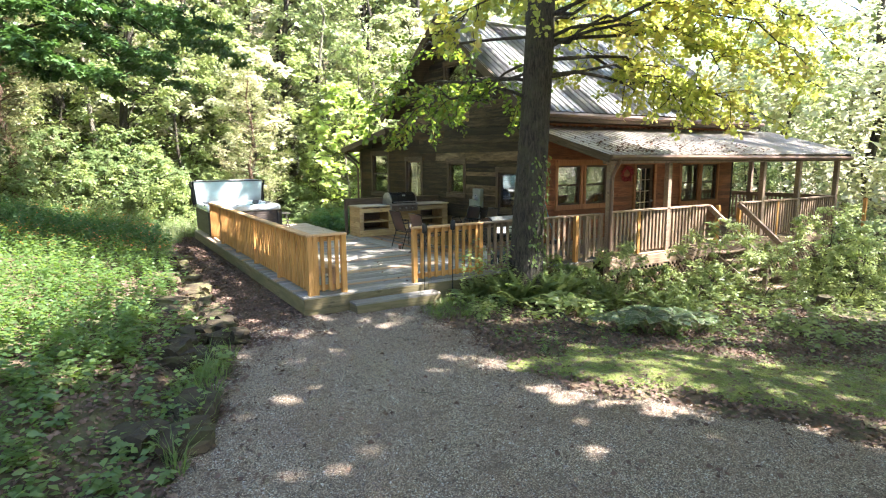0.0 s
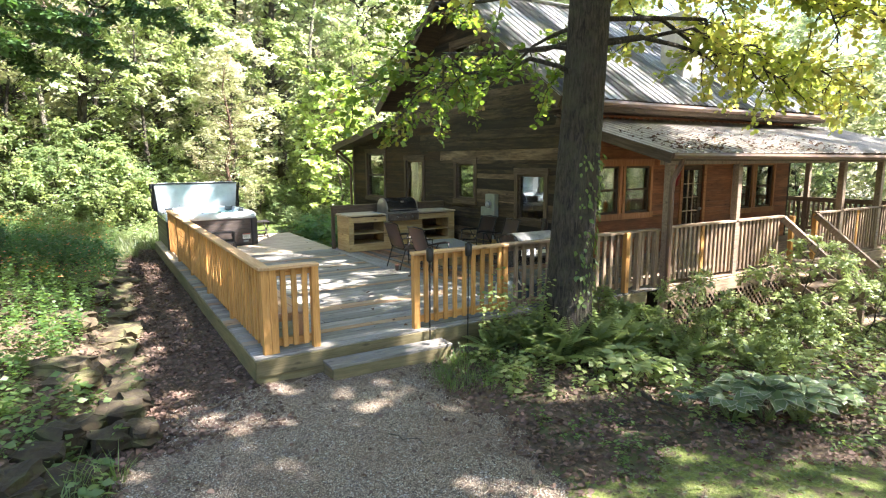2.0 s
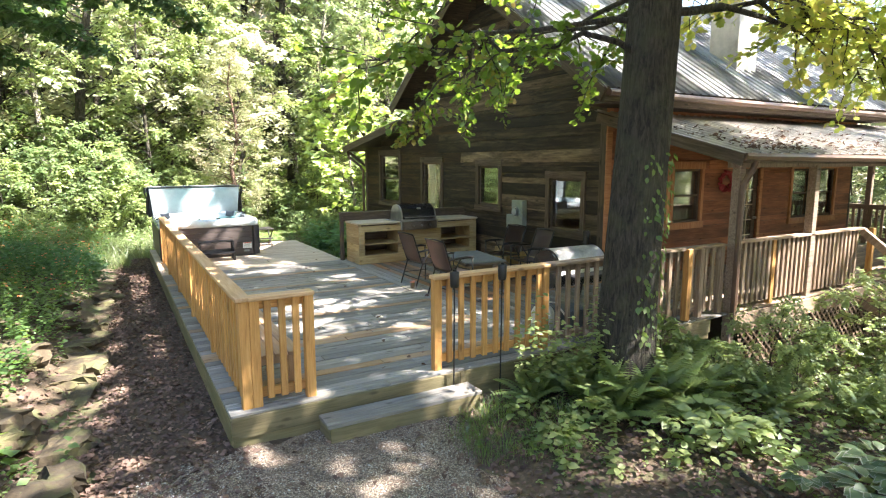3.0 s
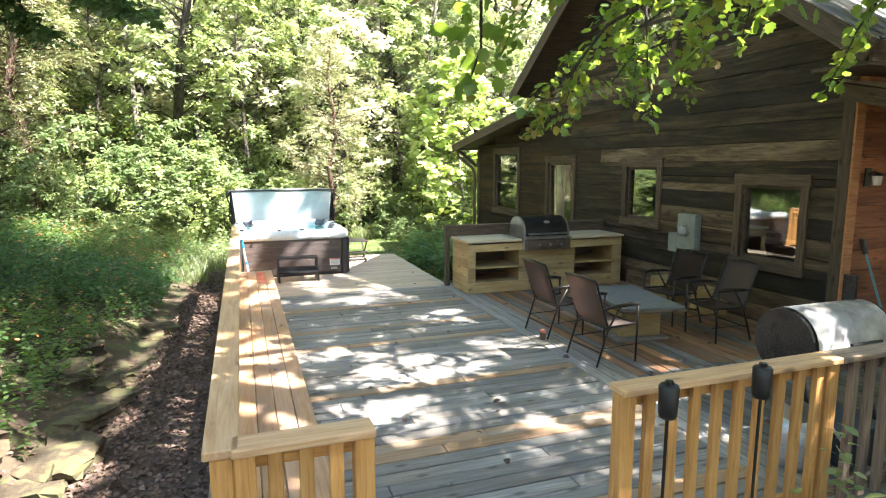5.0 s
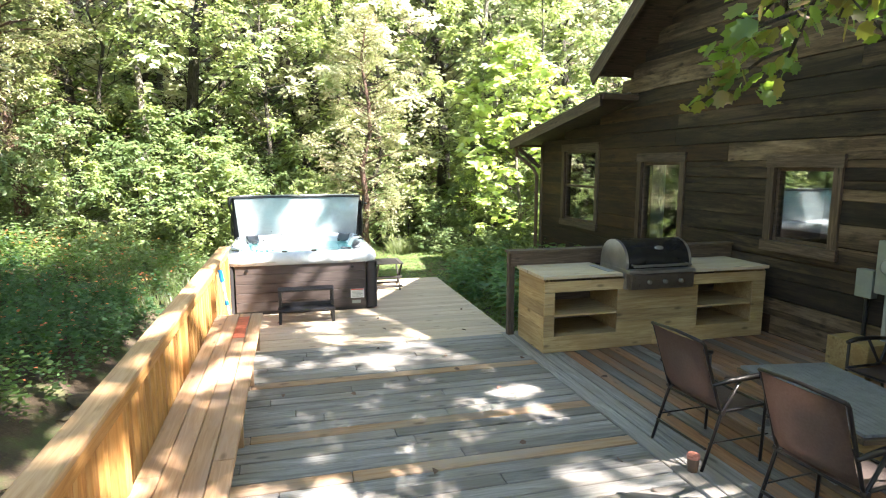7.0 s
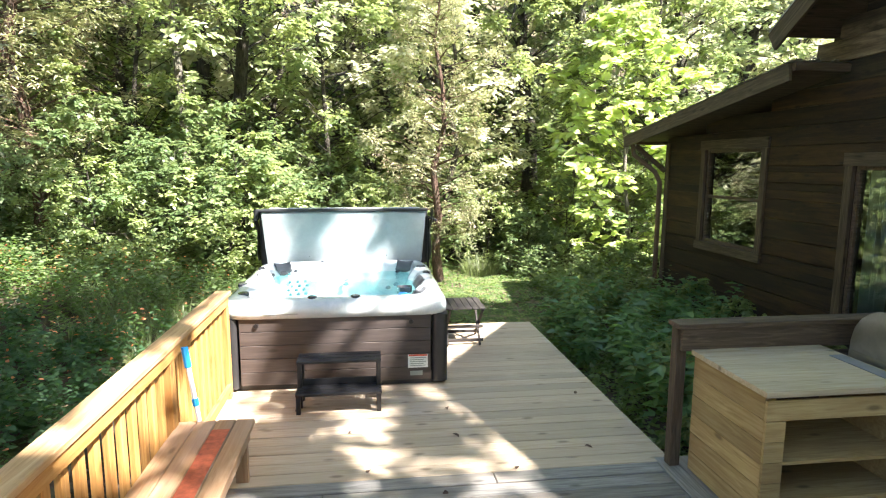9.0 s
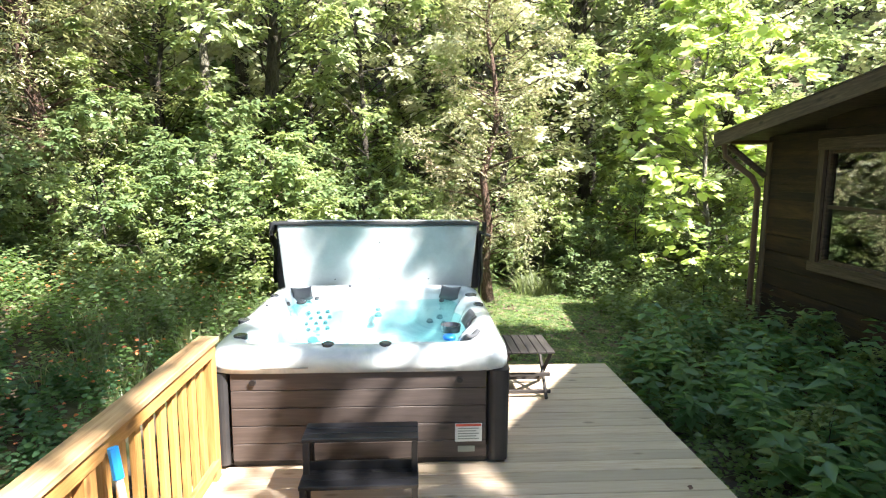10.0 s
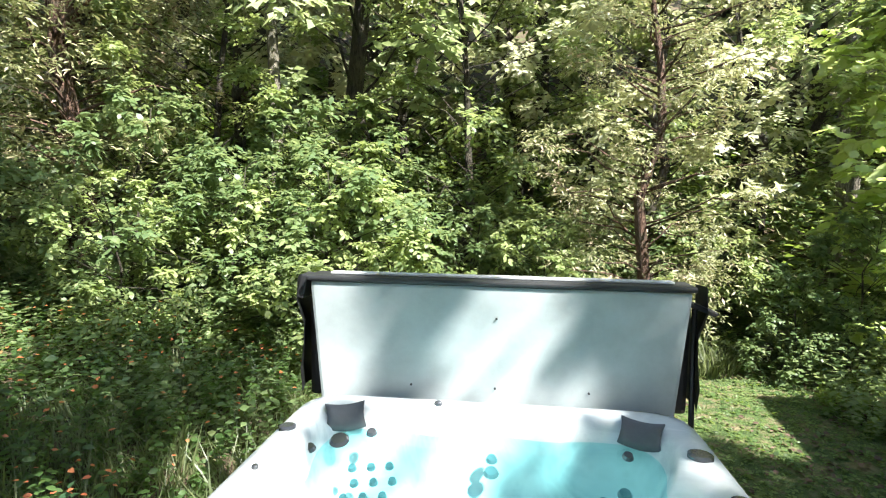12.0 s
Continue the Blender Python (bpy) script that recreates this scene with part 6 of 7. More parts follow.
def forest_tree(h, crown_lo, radius, clumps, per, leaf, shape, material, bark, label, r0=0.16, flat=0.5, lean=0.3, droop=0.0, name="forest_tree", cone=False, clump=(0.22, 0.36)):
    th = empty(name, (0, 0, 0), label, "tree", "trees of the wood")
    top = np.array([rng.normal() * lean, rng.normal() * lean, h * 0.94])
    trunk = limb_points((0, 0, -0.4), top, 8, 0, 0.05)
    limbs = [(trunk, list(np.linspace(r0, r0 * 0.2, 8) + np.array([r0 * 0.3] + [0] * 7)), 9)]
    cs, rs = [], []
    for k in range(clumps):
        t = (k + rng.random()) / clumps
        z = crown_lo + (h - crown_lo) * t
        prof = (1 - t) ** 0.8 if cone else math.sin(math.pi * min(1, 0.12 + 0.85 * t)) ** 0.6
        a = k * 2.4 + rng.normal() * 0.4
        rr = radius * prof * rng.uniform(0.2 if droop else 0.45, 1.0)
        base_z = max(crown_lo * 0.8, z - 0.5 * rr)
        root = np.array([np.interp(base_z, trunk[:, 2], trunk[:, 0]), np.interp(base_z, trunk[:, 2], trunk[:, 1]), base_z])
        c = root + np.array([math.cos(a) * rr, math.sin(a) * rr, (z - base_z) - droop * rr])
        cs.append(c)
        rs.append(rng.uniform(*clump) * radius * (0.5 + 0.6 * prof))
        limbs.append((limb_points(root, c, 4, 0.06, 0.2), list(np.linspace(r0 * 0.17, 0.008, 4)), 3))
    part("trunk", wood_mesh("trunk", limbs[:1], bark), bark, th)
    part("limb_work", wood_mesh("limb_work", limbs[1:], bark), bark, th)["kind"] = "stuff"
    part("crown", clump_leaves("crown", cs, rs, per, leaf, shape, material, flat), material, th)
    return th


def plant(first, spots):
    """Sets a first tree and its copies at (x, y, scale[, z])."""
    for k, s in enumerate(spots):
        x, y, sc = s[:3]
        z = float(gz(x, y)) if len(s) < 4 else s[3]
        ob = first if k == 0 else copy_thing(first, pose(0, 0, 0))
        ob.matrix_basis = pose(x, y, z, 0, 0, (k * 137.5 + x * 31) % 360) @ Matrix.Diagonal((sc, sc, sc * (0.92 + 0.16 * ((k * 0.618) % 1)), 1))


# the oak beside the deck
oak = empty("oak_tree", (6.9, 7.15, -0.1), "tall oak with dark ridged bark and yellowing lobed leaves", "tree")
trunk = [(6.88, 7.28, -0.35), (6.90, 7.28, 0.1), (6.94, 7.28, 1.25), (7.06, 7.28, 3.0), (7.15, 7.28, 4.6), (7.22, 7.28, 6.5), (7.3, 7.3, 9.0), (7.4, 7.4, 12.5)]
limbs = [(trunk, [0.46, 0.34, 0.295, 0.272, 0.262, 0.21, 0.15, 0.05], 16)]


def sweep(z0, x, y, z, aside, lift=0.55):
    """A limb of the oak: it leaves the trunk at z0, bows aside and upwards, and ends at x, y, z."""
    u = np.linspace(0, 1, 7)[:, None]
    root, tip = np.array([7.06 + 0.03 * z0 - 0.07, 7.2, z0]), np.array([x, y, z])
    way = (tip - root)[:2] / np.linalg.norm((tip - root)[:2])
    return root + (tip - root) * u + 4 * u * (1 - u) * np.array([-way[1] * aside, way[0] * aside, lift])


# where limbs leave the trunk, where they end, and how they bow
OVER_DECK = [
    (3.9, 6.25, 11, 2.95, 0.47, 0.49), (3.5, 4.2, 8.2, 3.45, -0.19, 0.32), (4.1, 6.9, 11.9, 3.4, -0.29, 0.47),
    (4.5, 6, 11.4, 4.1, 0.16, 0.54), (4.8, 8.6, 9.7, 3.7, -0.28, 0.21), (4.3, 7.8, 12.4, 3.5, -0.31, 0.24),
]
OVER_YARD = [
    (4.3, 11.6, 7.3, 3.5, -0.31, 0.45), (4, 10.6, 6.4, 3.4, -0.21, 0.48), (4.6, 11.2, 4.7, 4.3, -0.17, 0.73), (4.9, 11.8, 8, 4.5, 0.23, 0.66),
    (5, 12.6, 5, 4.7, -0.55, 0.63), (4.4, 10, 5.6, 4.1, -0.3, 0.58), (5.2, 13.8, 6, 4.8, -0.18, 0.78), (4.7, 9.6, 8.3, 4.7, 0.36, 0.53),
    (4.6, 10.6, 6, 4.5, 0.14, 0.51), (5.1, 12.2, 7.2, 5.2, -0.25, 0.55), (5.3, 10.6, 8.2, 5.4, 0.37, 0.61), (5, 9.4, 5, 5, -0.11, 0.56),
    (5.4, 5.4, 7.4, 4.6, 0.96, 0.45), (4, 11.8, 6, 3.4, -0.21, 0.28), (4.3, 12.4, 6.7, 3.55, 0.1, 0.36), (4.6, 12.8, 5.2, 3.9, -0.5, 0.35),
]
# Upper limbs; the long ones are unseen, added to shade tub, bank and drive.
UPPER = [
    (5.6, 8.8, 10.6, 7.4, -0.14), (8, 7.6, 14.8, 10.6, 0.49), (7.8, 6.5, 14, 10.2, 0.69), (8.8, 5.2, 12.8, 10.6, 0.56), (6.6, 6.8, 2.8, 8.2, 0.04),
    (9, 7.2, 8.3, 11.5, 0), (6.4, 9.4, 0.2, 8.8, 0.4), (7, 11.2, 0.6, 9, 0.48), (6.8, 8.4, 0, 8.6, 0.22), (9.5, 8.6, 8.8, 11.6, 0),
    (8.2, 11.8, 16, 10.8, -0.38), (8.4, 12, 12.4, 10, -0.27), (7.6, 10.7, 16.2, 10.1, 0.04), (8.6, 9.6, 16.4, 10.4, 0.15), (7, 5, 3, 9, -0.24),
]
LOW = [sweep(*limb) for limb in OVER_DECK + OVER_YARD]
HIGH = [sweep(*limb) for limb in UPPER]
OUTER = [sweep(8.6, 4.3, 13.6, 10.7, 0.84), sweep(8.3, 5.9, 13.6, 10.7, 0.33)]


def along_limb(pts, n):
    pts = np.array(pts, float)
    seg = np.linalg.norm(np.diff(pts, axis=0), axis=1)
    s = np.concatenate([[0], np.cumsum(seg)])
    t = np.linspace(0, s[-1], n)
    return np.stack([np.interp(t, s, pts[:, k]) for k in range(3)], -1), s[-1]


twig_at, twig_dir, twig_near = [], [], []
for which, pts in enumerate(LOW):
    smoothp, L = along_limb(pts, 9)
    smoothp[1:-1] += rng.normal(size=(7, 3)) * 0.09
    limbs.append((smoothp, list(np.linspace(0.036, 0.008, 9)), 7))
    many = 13 if which < len(OVER_DECK) else 22
    for k in range(many):
        t = 0.3 + 0.7 * (k + rng.random()) / many
        p = smoothp[min(8, int(t * 8))] + (smoothp[min(8, int(t * 8) + 1)] - smoothp[min(8, int(t * 8))]) * (t * 8 % 1)
        d = unit(smoothp[-1] - smoothp[0]) * 0.6 + rng.normal(size=3) * np.array([0.6, 0.6, 0.28]) + np.array([0, 0, -0.16])
        e = p + unit(d) * rng.uniform(0.4, 0.95)
        limbs.append((limb_points(p, e, 4, 0.05, 0.15), list(np.linspace(0.011, 0.004, 4)), 4))
        for u in np.linspace(0.25, 1.0, 9):
            twig_at.append(p + (e - p) * u)
            twig_dir.append(unit(d))
            twig_near.append(which < len(OVER_DECK))
cs, rs = [], []
high_rng = np.random.default_rng(77)
for pts in HIGH:
    smoothp, L = along_limb(pts, 7)
    limbs.append((smoothp, list(np.linspace(0.055, 0.015, 7)), 7))
    over_bank = L > 6.5 and pts[-1][0] < 8 and pts[-1][1] > 9
    for k in range(34 if over_bank else 20 if pts[-1][1] < 1 or (pts[-1][1] < 3.2 and pts[-1][0] < 7.5) else 5 if L > 7 else 9):
        t = min(1, 0.35 + 0.7 * high_rng.random())
        p = smoothp[0] + (smoothp[-1] - smoothp[0]) * t
        c = p + high_rng.normal(size=3) * np.array([0.75, 0.75, 0.45])
        if L > 7:
            p = smoothp[min(6, int(t * 6))]
            c = p + high_rng.normal(size=3) * np.array([0.28, 0.28, 0.12]) * (2.6 if over_bank else 1)
        cs.append(c)
        rs.append(high_rng.uniform(0.45, 0.85) * (1.0 if over_bank else 0.62 if L > 7 else 1))
        limbs.append((limb_points(p, c, 3, 0.05, 0.1), [0.02, 0.014, 0.006], 4))
part("trunk", wood_mesh("trunk", limbs[:1], "bark"), "bark", oak, "dark ridged trunk")
part("limb_work", wood_mesh("limb_work", limbs[1:], "bark"), "bark", oak)["kind"] = "stuff"
twig_at, twig_dir = np.array(twig_at), np.array(twig_dir)
n = 4
at = np.repeat(twig_at, n, 0) + rng.normal(size=(len(twig_at) * n, 3)) * 0.05
dr = np.repeat(twig_dir, n, 0) + rng.normal(size=(len(twig_at) * n, 3)) * 0.7 + np.array([0, 0, -0.12])
fc = np.array([0, 0, 1.0]) + rng.normal(size=dr.shape) * 0.45
near = np.repeat(np.array(twig_near), n)
for leaf_name, keep, mat, tone in (("low_leaves", near, "oak_green", "green lobed leaves, some turned brown"), ("yellow_leaves", ~near, "maple", "yellowing lobed leaves")):
    part(leaf_name, leaves(leaf_name, at[keep], dr[keep], fc[keep], rng.uniform(0.07, 0.13, keep.sum()), LOBED, mat), mat, oak, tone)
part("crown", clump_leaves("crown", cs, rs, 55, (0.14, 0.24), BROAD, "maple", 0.6), "maple", oak)
# outer limbs out of view, added to shade the bank
seeded = rng.bit_generator.state
outer_limbs, cs, rs = [], [], []
for pts in OUTER:
    smoothp, L = along_limb(pts, 7)
    outer_limbs.append((smoothp, list(np.linspace(0.09, 0.02, 7)), 7))
    for k in range(36):
        p = smoothp[min(6, int((0.4 + 0.6 * rng.random()) * 7))]
        c = p + rng.normal(size=3) * np.array([0.75, 0.75, 0.3])
        cs.append(c)
        rs.append(rng.uniform(0.45, 0.85))
        outer_limbs.append((limb_points(p, c, 3, 0.05, 0.1), [0.02, 0.014, 0.006], 4))
part("limb_work", wood_mesh("limb_work", outer_limbs, "bark"), "bark", oak)["kind"] = "stuff"
part("crown", clump_leaves("crown", cs, rs, 55, (0.14, 0.24), BROAD, "maple", 0.6), "maple", oak)
rng.bit_generator.state = seeded
def shade_limb(tree, root, x0, x1, y0, y1, z, count, material, cover=1.0, seed=3):
    """Adds an unseen high limb whose leaves shade a stretch of the plan below."""
    seeded = rng.bit_generator.state
    own = np.random.default_rng(seed)
    mid = np.array([(x0 + x1) / 2, (y0 + y1) / 2, z])
    work, cs, rs = [(limb_points(root, mid, 7, 0.05, 0.06), list(np.linspace(0.11, 0.03, 7)), 7)], [], []
    for k in range(count):
        c = np.array([own.uniform(x0, x1), own.uniform(y0, y1), z + own.normal() * 0.5])
        cs.append(c)
        rs.append(own.uniform(0.5, 0.95) * cover)
        work.append((limb_points(mid + (c - mid) * 0.25, c, 4, 0.04, 0.12), [0.03, 0.022, 0.014, 0.006], 4))
    part("limb_work", wood_mesh("limb_work", work, "bark"), "bark", tree)["kind"] = "stuff"
    part("crown", clump_leaves("crown", cs, rs, 72, (0.18, 0.3), OVAL, material, 0.5), material, tree)
    rng.bit_generator.state = seeded


# Unseen oak limbs, placed to shade deck, tub, drive, garden and lawn.
shade_limb(oak, (7.3, 7.3, 8.2), 9.2, 12.3, 7.6, 11.2, 9.3, 22, "maple", 1.0, 3)
shade_limb(oak, (7.3, 7.3, 8.6), 8.9, 11.2, 11.4, 13.2, 9.4, 9, "maple", 0.6, 7)
shade_limb(oak, (7.3, 7.3, 9.0), 8.8, 10.4, 15.0, 16.4, 9.8, 3, "maple", 0.55, 8)
shade_limb(oak, (7.3, 7.3, 8.4), 12.6, 14.8, 4.8, 7.0, 9.3, 15, "maple", 0.9, 9)
shade_limb(oak, (7.3, 7.3, 8.2), 9.5, 11.0, 4.2, 5.8, 9.2, 7, "maple", 0.8, 11)
shade_limb(oak, (7.3, 7.3, 7.8), 10.8, 13.2, -2.2, 2.4, 9.1, 19, "maple", 0.95, 13)
shade_limb(oak, (7.25, 7.25, 7.7), 5.4, 7.0, -0.4, 3.2, 9.0, 14, "maple", 0.95, 15)
shade_limb(oak, (7.3, 7.3, 8.4), 12.1, 13.0, 7.2, 8.2, 9.3, 4, "maple", 0.7, 14)
shade_limb(oak, (7.3, 7.3, 9.2), 11.2, 13.7, 15.2, 17.4, 9.8, 16, "maple", 0.9, 10)
shade_limb(oak, (7.25, 7.25, 7.6), 6.7, 11.2, -2.2, 3.6, 9.1, 34, "maple", 1.0, 4)
# ivy on the oak
an = rng.uniform(-2.2, 0.6, 260)
zz = rng.uniform(0.6, 2.6, 260)
cx = np.interp(zz, [0.1, 1.2, 2.6], [6.9, 6.94, 7.03])
at = np.stack([cx + np.cos(an) * 0.32, 7.28 + np.sin(an) * 0.32, zz], -1)
ivy = new("ivy", leaves("ivy", at, np.stack([np.cos(an) * 0.5, np.sin(an) * 0.5, -np.ones(260)], -1) + rng.normal(size=at.shape) * 0.3, np.stack([np.cos(an), np.sin(an), 0.5 * np.ones(260)], -1) + rng.normal(size=at.shape) * 0.3,
                        rng.uniform(0.04, 0.09, 260), BROAD, "weed"))
tagged(ivy, "green ivy climbing the oak trunk", "ivy", kind="stuff")

tall = forest_tree(15, 4.0, 3.2, 46, 90, (0.17, 0.28), DIAMOND, "forest", "bark", "tall broadleaf forest tree in green leaf", 0.2, 0.36, clump=(0.14, 0.34))
plant(tall, [(1.66, 26.3, 1.0), (-4.5, 27.5, 1.1), (4.2, 29.5, 1.15), (9.5, 30, 1.1), (13.5, 28, 1.0), (-9, 24, 1.1), (18, 31, 1.2), (24, 28, 1.2), (29, 22, 1.2), (-13, 30, 1.2), (7, 36, 1.2), (-2, 36, 1.25), (14, 38, 1.3), (22, 38, 1.3),
             (31, 33, 1.3), (-9, 15, 1.1), (-11, 7, 1.15), (-7, -4, 1.1), (32, 12, 1.2), (30, 2, 1.15),
             (40, 22, 1.3), (42, 8, 1.3)])
mid = forest_tree(8.5, 1.0, 2.6, 50, 290, (0.075, 0.15), DIAMOND, "understorey", "bark", "bushy understorey tree with dense green leaves", 0.1, 0.34, clump=(0.12, 0.34))
plant(mid, [(-0.6, 25.5, 0.9), (3.3, 26.2, 0.95), (8.2, 27.5, 1.0), (11.5, 25.8, 0.9), (-4.2, 23.8, 0.9), (-6.5, 19.5, 0.9), (5.6, 28.2, 1.0)])
far_mid = forest_tree(8.5, 1.2, 2.6, 44, 88, (0.15, 0.26), DIAMOND, "forest", "bark", "bushy understorey tree deep in the wood", 0.1)
plant(far_mid, [(15, 25.2, 1.0), (20.5, 25, 1.1), (24.5, 19, 1.0), (26, 13, 1.0), (25, 6, 0.95), (-7, 11, 0.95), (-12, 25, 1.1), (-7.5, 30, 1.2), (0, 32, 1.3), (6, 32.5, 1.2), (12, 33, 1.3), (18, 34.5, 1.3), (24, -2, 1.0), (22.5, 1.5, 0.7), (30, 8, 1.1), (34, 14, 1.2), (37, 9, 1.3), (33, 20, 1.2), (29, 16, 1.1), (40, 15, 1.4)])
pale = forest_tree(9.5, 2.0, 3.0, 44, 155, (0.13, 0.23), DIAMOND, "forest_pale", "bark", "broad tree with pale cream foliage", 0.13, 0.4, clump=(0.12, 0.34))
plant(pale, [(6.4, 26.2, 0.85), (1.8, 29, 1.1), (-3.0, 31, 1.15), (10.5, 35, 1.3), (16.5, 29.5, 1.1), (22, 31.5, 1.2), (-8, 35, 1.3), (28, 27, 1.2)])
cedar = forest_tree(10, 1.8, 2.4, 84, 220, (0.065, 0.15), (DIAMOND[0] * np.array([1, 0.46, 1]), DIAMOND[1]), "needle", "bark_red", "red cedar with shaggy reddish bark and drooping sprays", 0.17, 0.45, 0.2, 0.25, "red_cedar")
plant(cedar, [(-2.1, 24.2, 1.0), (5.9, 23.9, 0.62), (-3.6, 25.4, 1.05), (-5.5, 21.5, 1.0)])
canopy = forest_tree(18, 8.5, 5.0, 70, 100, (0.32, 0.55), DIAMOND, "forest", "bark", "tall forest tree with a closed dark crown", 0.26, 0.45, clump=(0.16, 0.32))
plant(canopy, [(-7, 35, 1.0), (-1, 35.5, 1.0), (5, 36, 1.05), (11, 36, 1.0), (17, 36, 1.05), (23, 36, 1.05), (2, 41, 1.1), (9, 39, 1.1), (-6, 39, 1.1), (-14, 27, 1.0), (16, 41, 1.15), (30, 30, 1.1), (-14, 35, 1.1)])
birch = forest_tree(13, 6.5, 2.2, 26, 90, (0.16, 0.26), DIAMOND, "forest", "bark_pale", "slim pale-barked tree in the wood", 0.13, name="pale_tree")
plant(birch, [(0.4, 25.6, 1.0), (10.3, 28.5, 1.05), (11.6, 29.5, 0.95), (7.1, 33, 1.1)])
syc = forest_tree(6.6, 0.4, 2.1, 74, 58, (0.15, 0.29), LOBED, "sycamore", "bark_pale", "young sycamore with large bright yellow-green leaves", 0.07, 0.7, name="young_sycamore", clump=(0.16, 0.3))
plant(syc, [(10.4, 24.5, 1.0)])
# a beech whose long level sprays hang over the bank
beech = empty("beech_tree", (-3.6, 14.0, float(gz(-3.6, 14.0))), "beech with long level sprays of dark green leaves", "tree")
root = float(gz(-3.6, 14.0))
limbs = [(limb_points((-3.6, 14.0, root - 0.3), (-3.3, 14.2, 13.0), 8, 0, 0.04), list(np.linspace(0.24, 0.06, 8)), 10)]
cs, rs = [], []
for tip in ((3.7, 15.3, 5.1), (2.1, 14.0, 4.3), (1.6, 12.4, 4.7), (2.9, 16.2, 5.5), (0.6, 12.3, 4.3), (0.9, 14.6, 4.1), (-0.6, 11.6, 4.5), (-1.4, 12.6, 4.1), (3.0, 14.1, 5.7), (1.6, 16.2, 5.0), (-2.2, 10.8, 4.8), (-0.4, 15.6, 4.6), (2.3, 13.0, 5.4), (0.2, 10.8, 5.2), (-4.5, 10.2, 5.0), (-5.5, 17.0, 6.0), (-3.0, 18.0, 6.5), (-1.5, 17.2, 6.2)):
    tip = np.array(tip)
    start = np.array((-3.45, 14.1, tip[2] + 0.9 + rng.random()))
    line = limb_points(start, tip, 8, 0.03, 0.1)
    limbs.append((line, list(np.linspace(0.05, 0.006, 8)), 5))
    for k in range(30):
        t = 0.3 + 0.7 * (k + rng.random()) / 30
        p = line[min(6, int(t * 7))] * (1 - t * 7 % 1) + line[min(7, int(t * 7) + 1)] * (t * 7 % 1)
        side = np.array((tip[1] - start[1], start[0] - tip[0], 0))
        e = p + unit(side * (1 if k % 2 else -1) * 0.8 + (tip - start) * 0.6) * rng.uniform(0.25, 0.9) * (1.15 - 0.6 * t) + np.array((0, 0, rng.normal() * 0.06 - 0.05))
        limbs.append((limb_points(p, e, 3, 0.0, 0.05), [0.008, 0.006, 0.003], 3))
        for u in (0.35, 0.7, 1.0):
            cs.append(p + (e - p) * u)
            rs.append(rng.uniform(0.16, 0.28))
part("trunk", wood_mesh("trunk", limbs[:1], "bark"), "bark", beech)
part("limb_work", wood_mesh("limb_work", limbs[1:], "bark"), "bark", beech)["kind"] = "stuff"
part("crown", clump_leaves("crown", cs, rs, 16, (0.07, 0.13), DIAMOND, "bright", 0.28, spread=0.2), "bright", beech)
# Unseen beech limbs, placed to shade the weeds on the bank.
shade_limb(beech, (-3.35, 14.15, 9.6), 0.4, 4.4, 15.2, 19.4, 10.2, 46, "bright", 1.0, 5)
shade_limb(beech, (-3.35, 14.15, 8.8), 1.8, 7.5, 11.4, 15.6, 9.9, 46, "bright", 1.0, 6)
shade_limb(beech, (-3.35, 14.15, 9.0), 5.6, 7.7, 15.3, 17.6, 9.7, 16, "bright", 1.0, 12)
# unseen trees towards the sun, set out to shade drive, garden and tub
screen = forest_tree(13, 4.5, 3.6, 50, 72, (0.27, 0.45), DIAMOND, "forest", "bark", "unseen tall tree shading the drive from the sun side", 0.2)
plant(screen, [(9.0, -5.8, 1.0), (16.5, -3.5, 1.0), (7.2, -5.5, 1.0), (13.5, -7.0, 1.05), (3.0, -9.5, 1.05), (19.0, -3.0, 1.1), (-3, -12, 1.1), (22, -8, 1.1), (14, -13, 1.2), (7.0, -2.2, 1.0), (6.6, -3.4, 0.85), (6.0, -0.9, 1.05)])
sparse = forest_tree(13, 4.5, 3.4, 44, 75, (0.1, 0.2), DIAMOND, "forest", "bark", "unseen open-crowned tree shading garden and tub", 0.17)
plant(sparse, [(22.5, 4.4, 2.4), (13.4, 0.0, 0.95), (14.8, 1.4, 0.9), (12.2, 0.8, 0.85), (13.2, 2.3, 0.75), (25, -1, 1.6)])

# shrubs
bush = forest_tree(2.4, 0.15, 1.5, 38, 160, (0.055, 0.115), OVAL, "shrub", "bark", "wild shrub thick with small green leaves", 0.03, 0.6, 0.25, name="shrub", clump=(0.1, 0.34))
plant(bush, [(0.4, 23.2, 1.1), (2.0, 24.0, 1.15), (3.5, 24.6, 1.0), (-1.2, 23.6, 1.2), (-2.8, 22.6, 1.1), (5.2, 25.3, 1.0), (7.9, 24.4, 0.6), (0.8, 25.2, 1.4), (8.9, 25.0, 0.9)])
far_bush = forest_tree(2.3, 0.25, 1.25, 34, 75, (0.065, 0.125), DIAMOND, "shrub", "bark", "wild shrub with green leaves in the wood", 0.03, 0.8, 0.15, name="shrub")
plant(far_bush, [(6.8, 26.3, 1.1), (10.8, 23.8, 0.8), (-4.0, 21, 1.0), (11.5, 26.5, 1.2), (-3.6, 18.5, 0.8), (2.9, 26.0, 1.3), (13.3, 24.5, 1.2), (-5.5, 16.5, 1.0), (-5.0, 12.0, 0.9), (-4.8, 8.0, 0.9),
                 (17.2, 6.0, 1.0), (19.5, 4.5, 1.1), (21.5, 7.5, 1.2), (22, 12, 1.3), (18.6, 3.0, 0.9)])
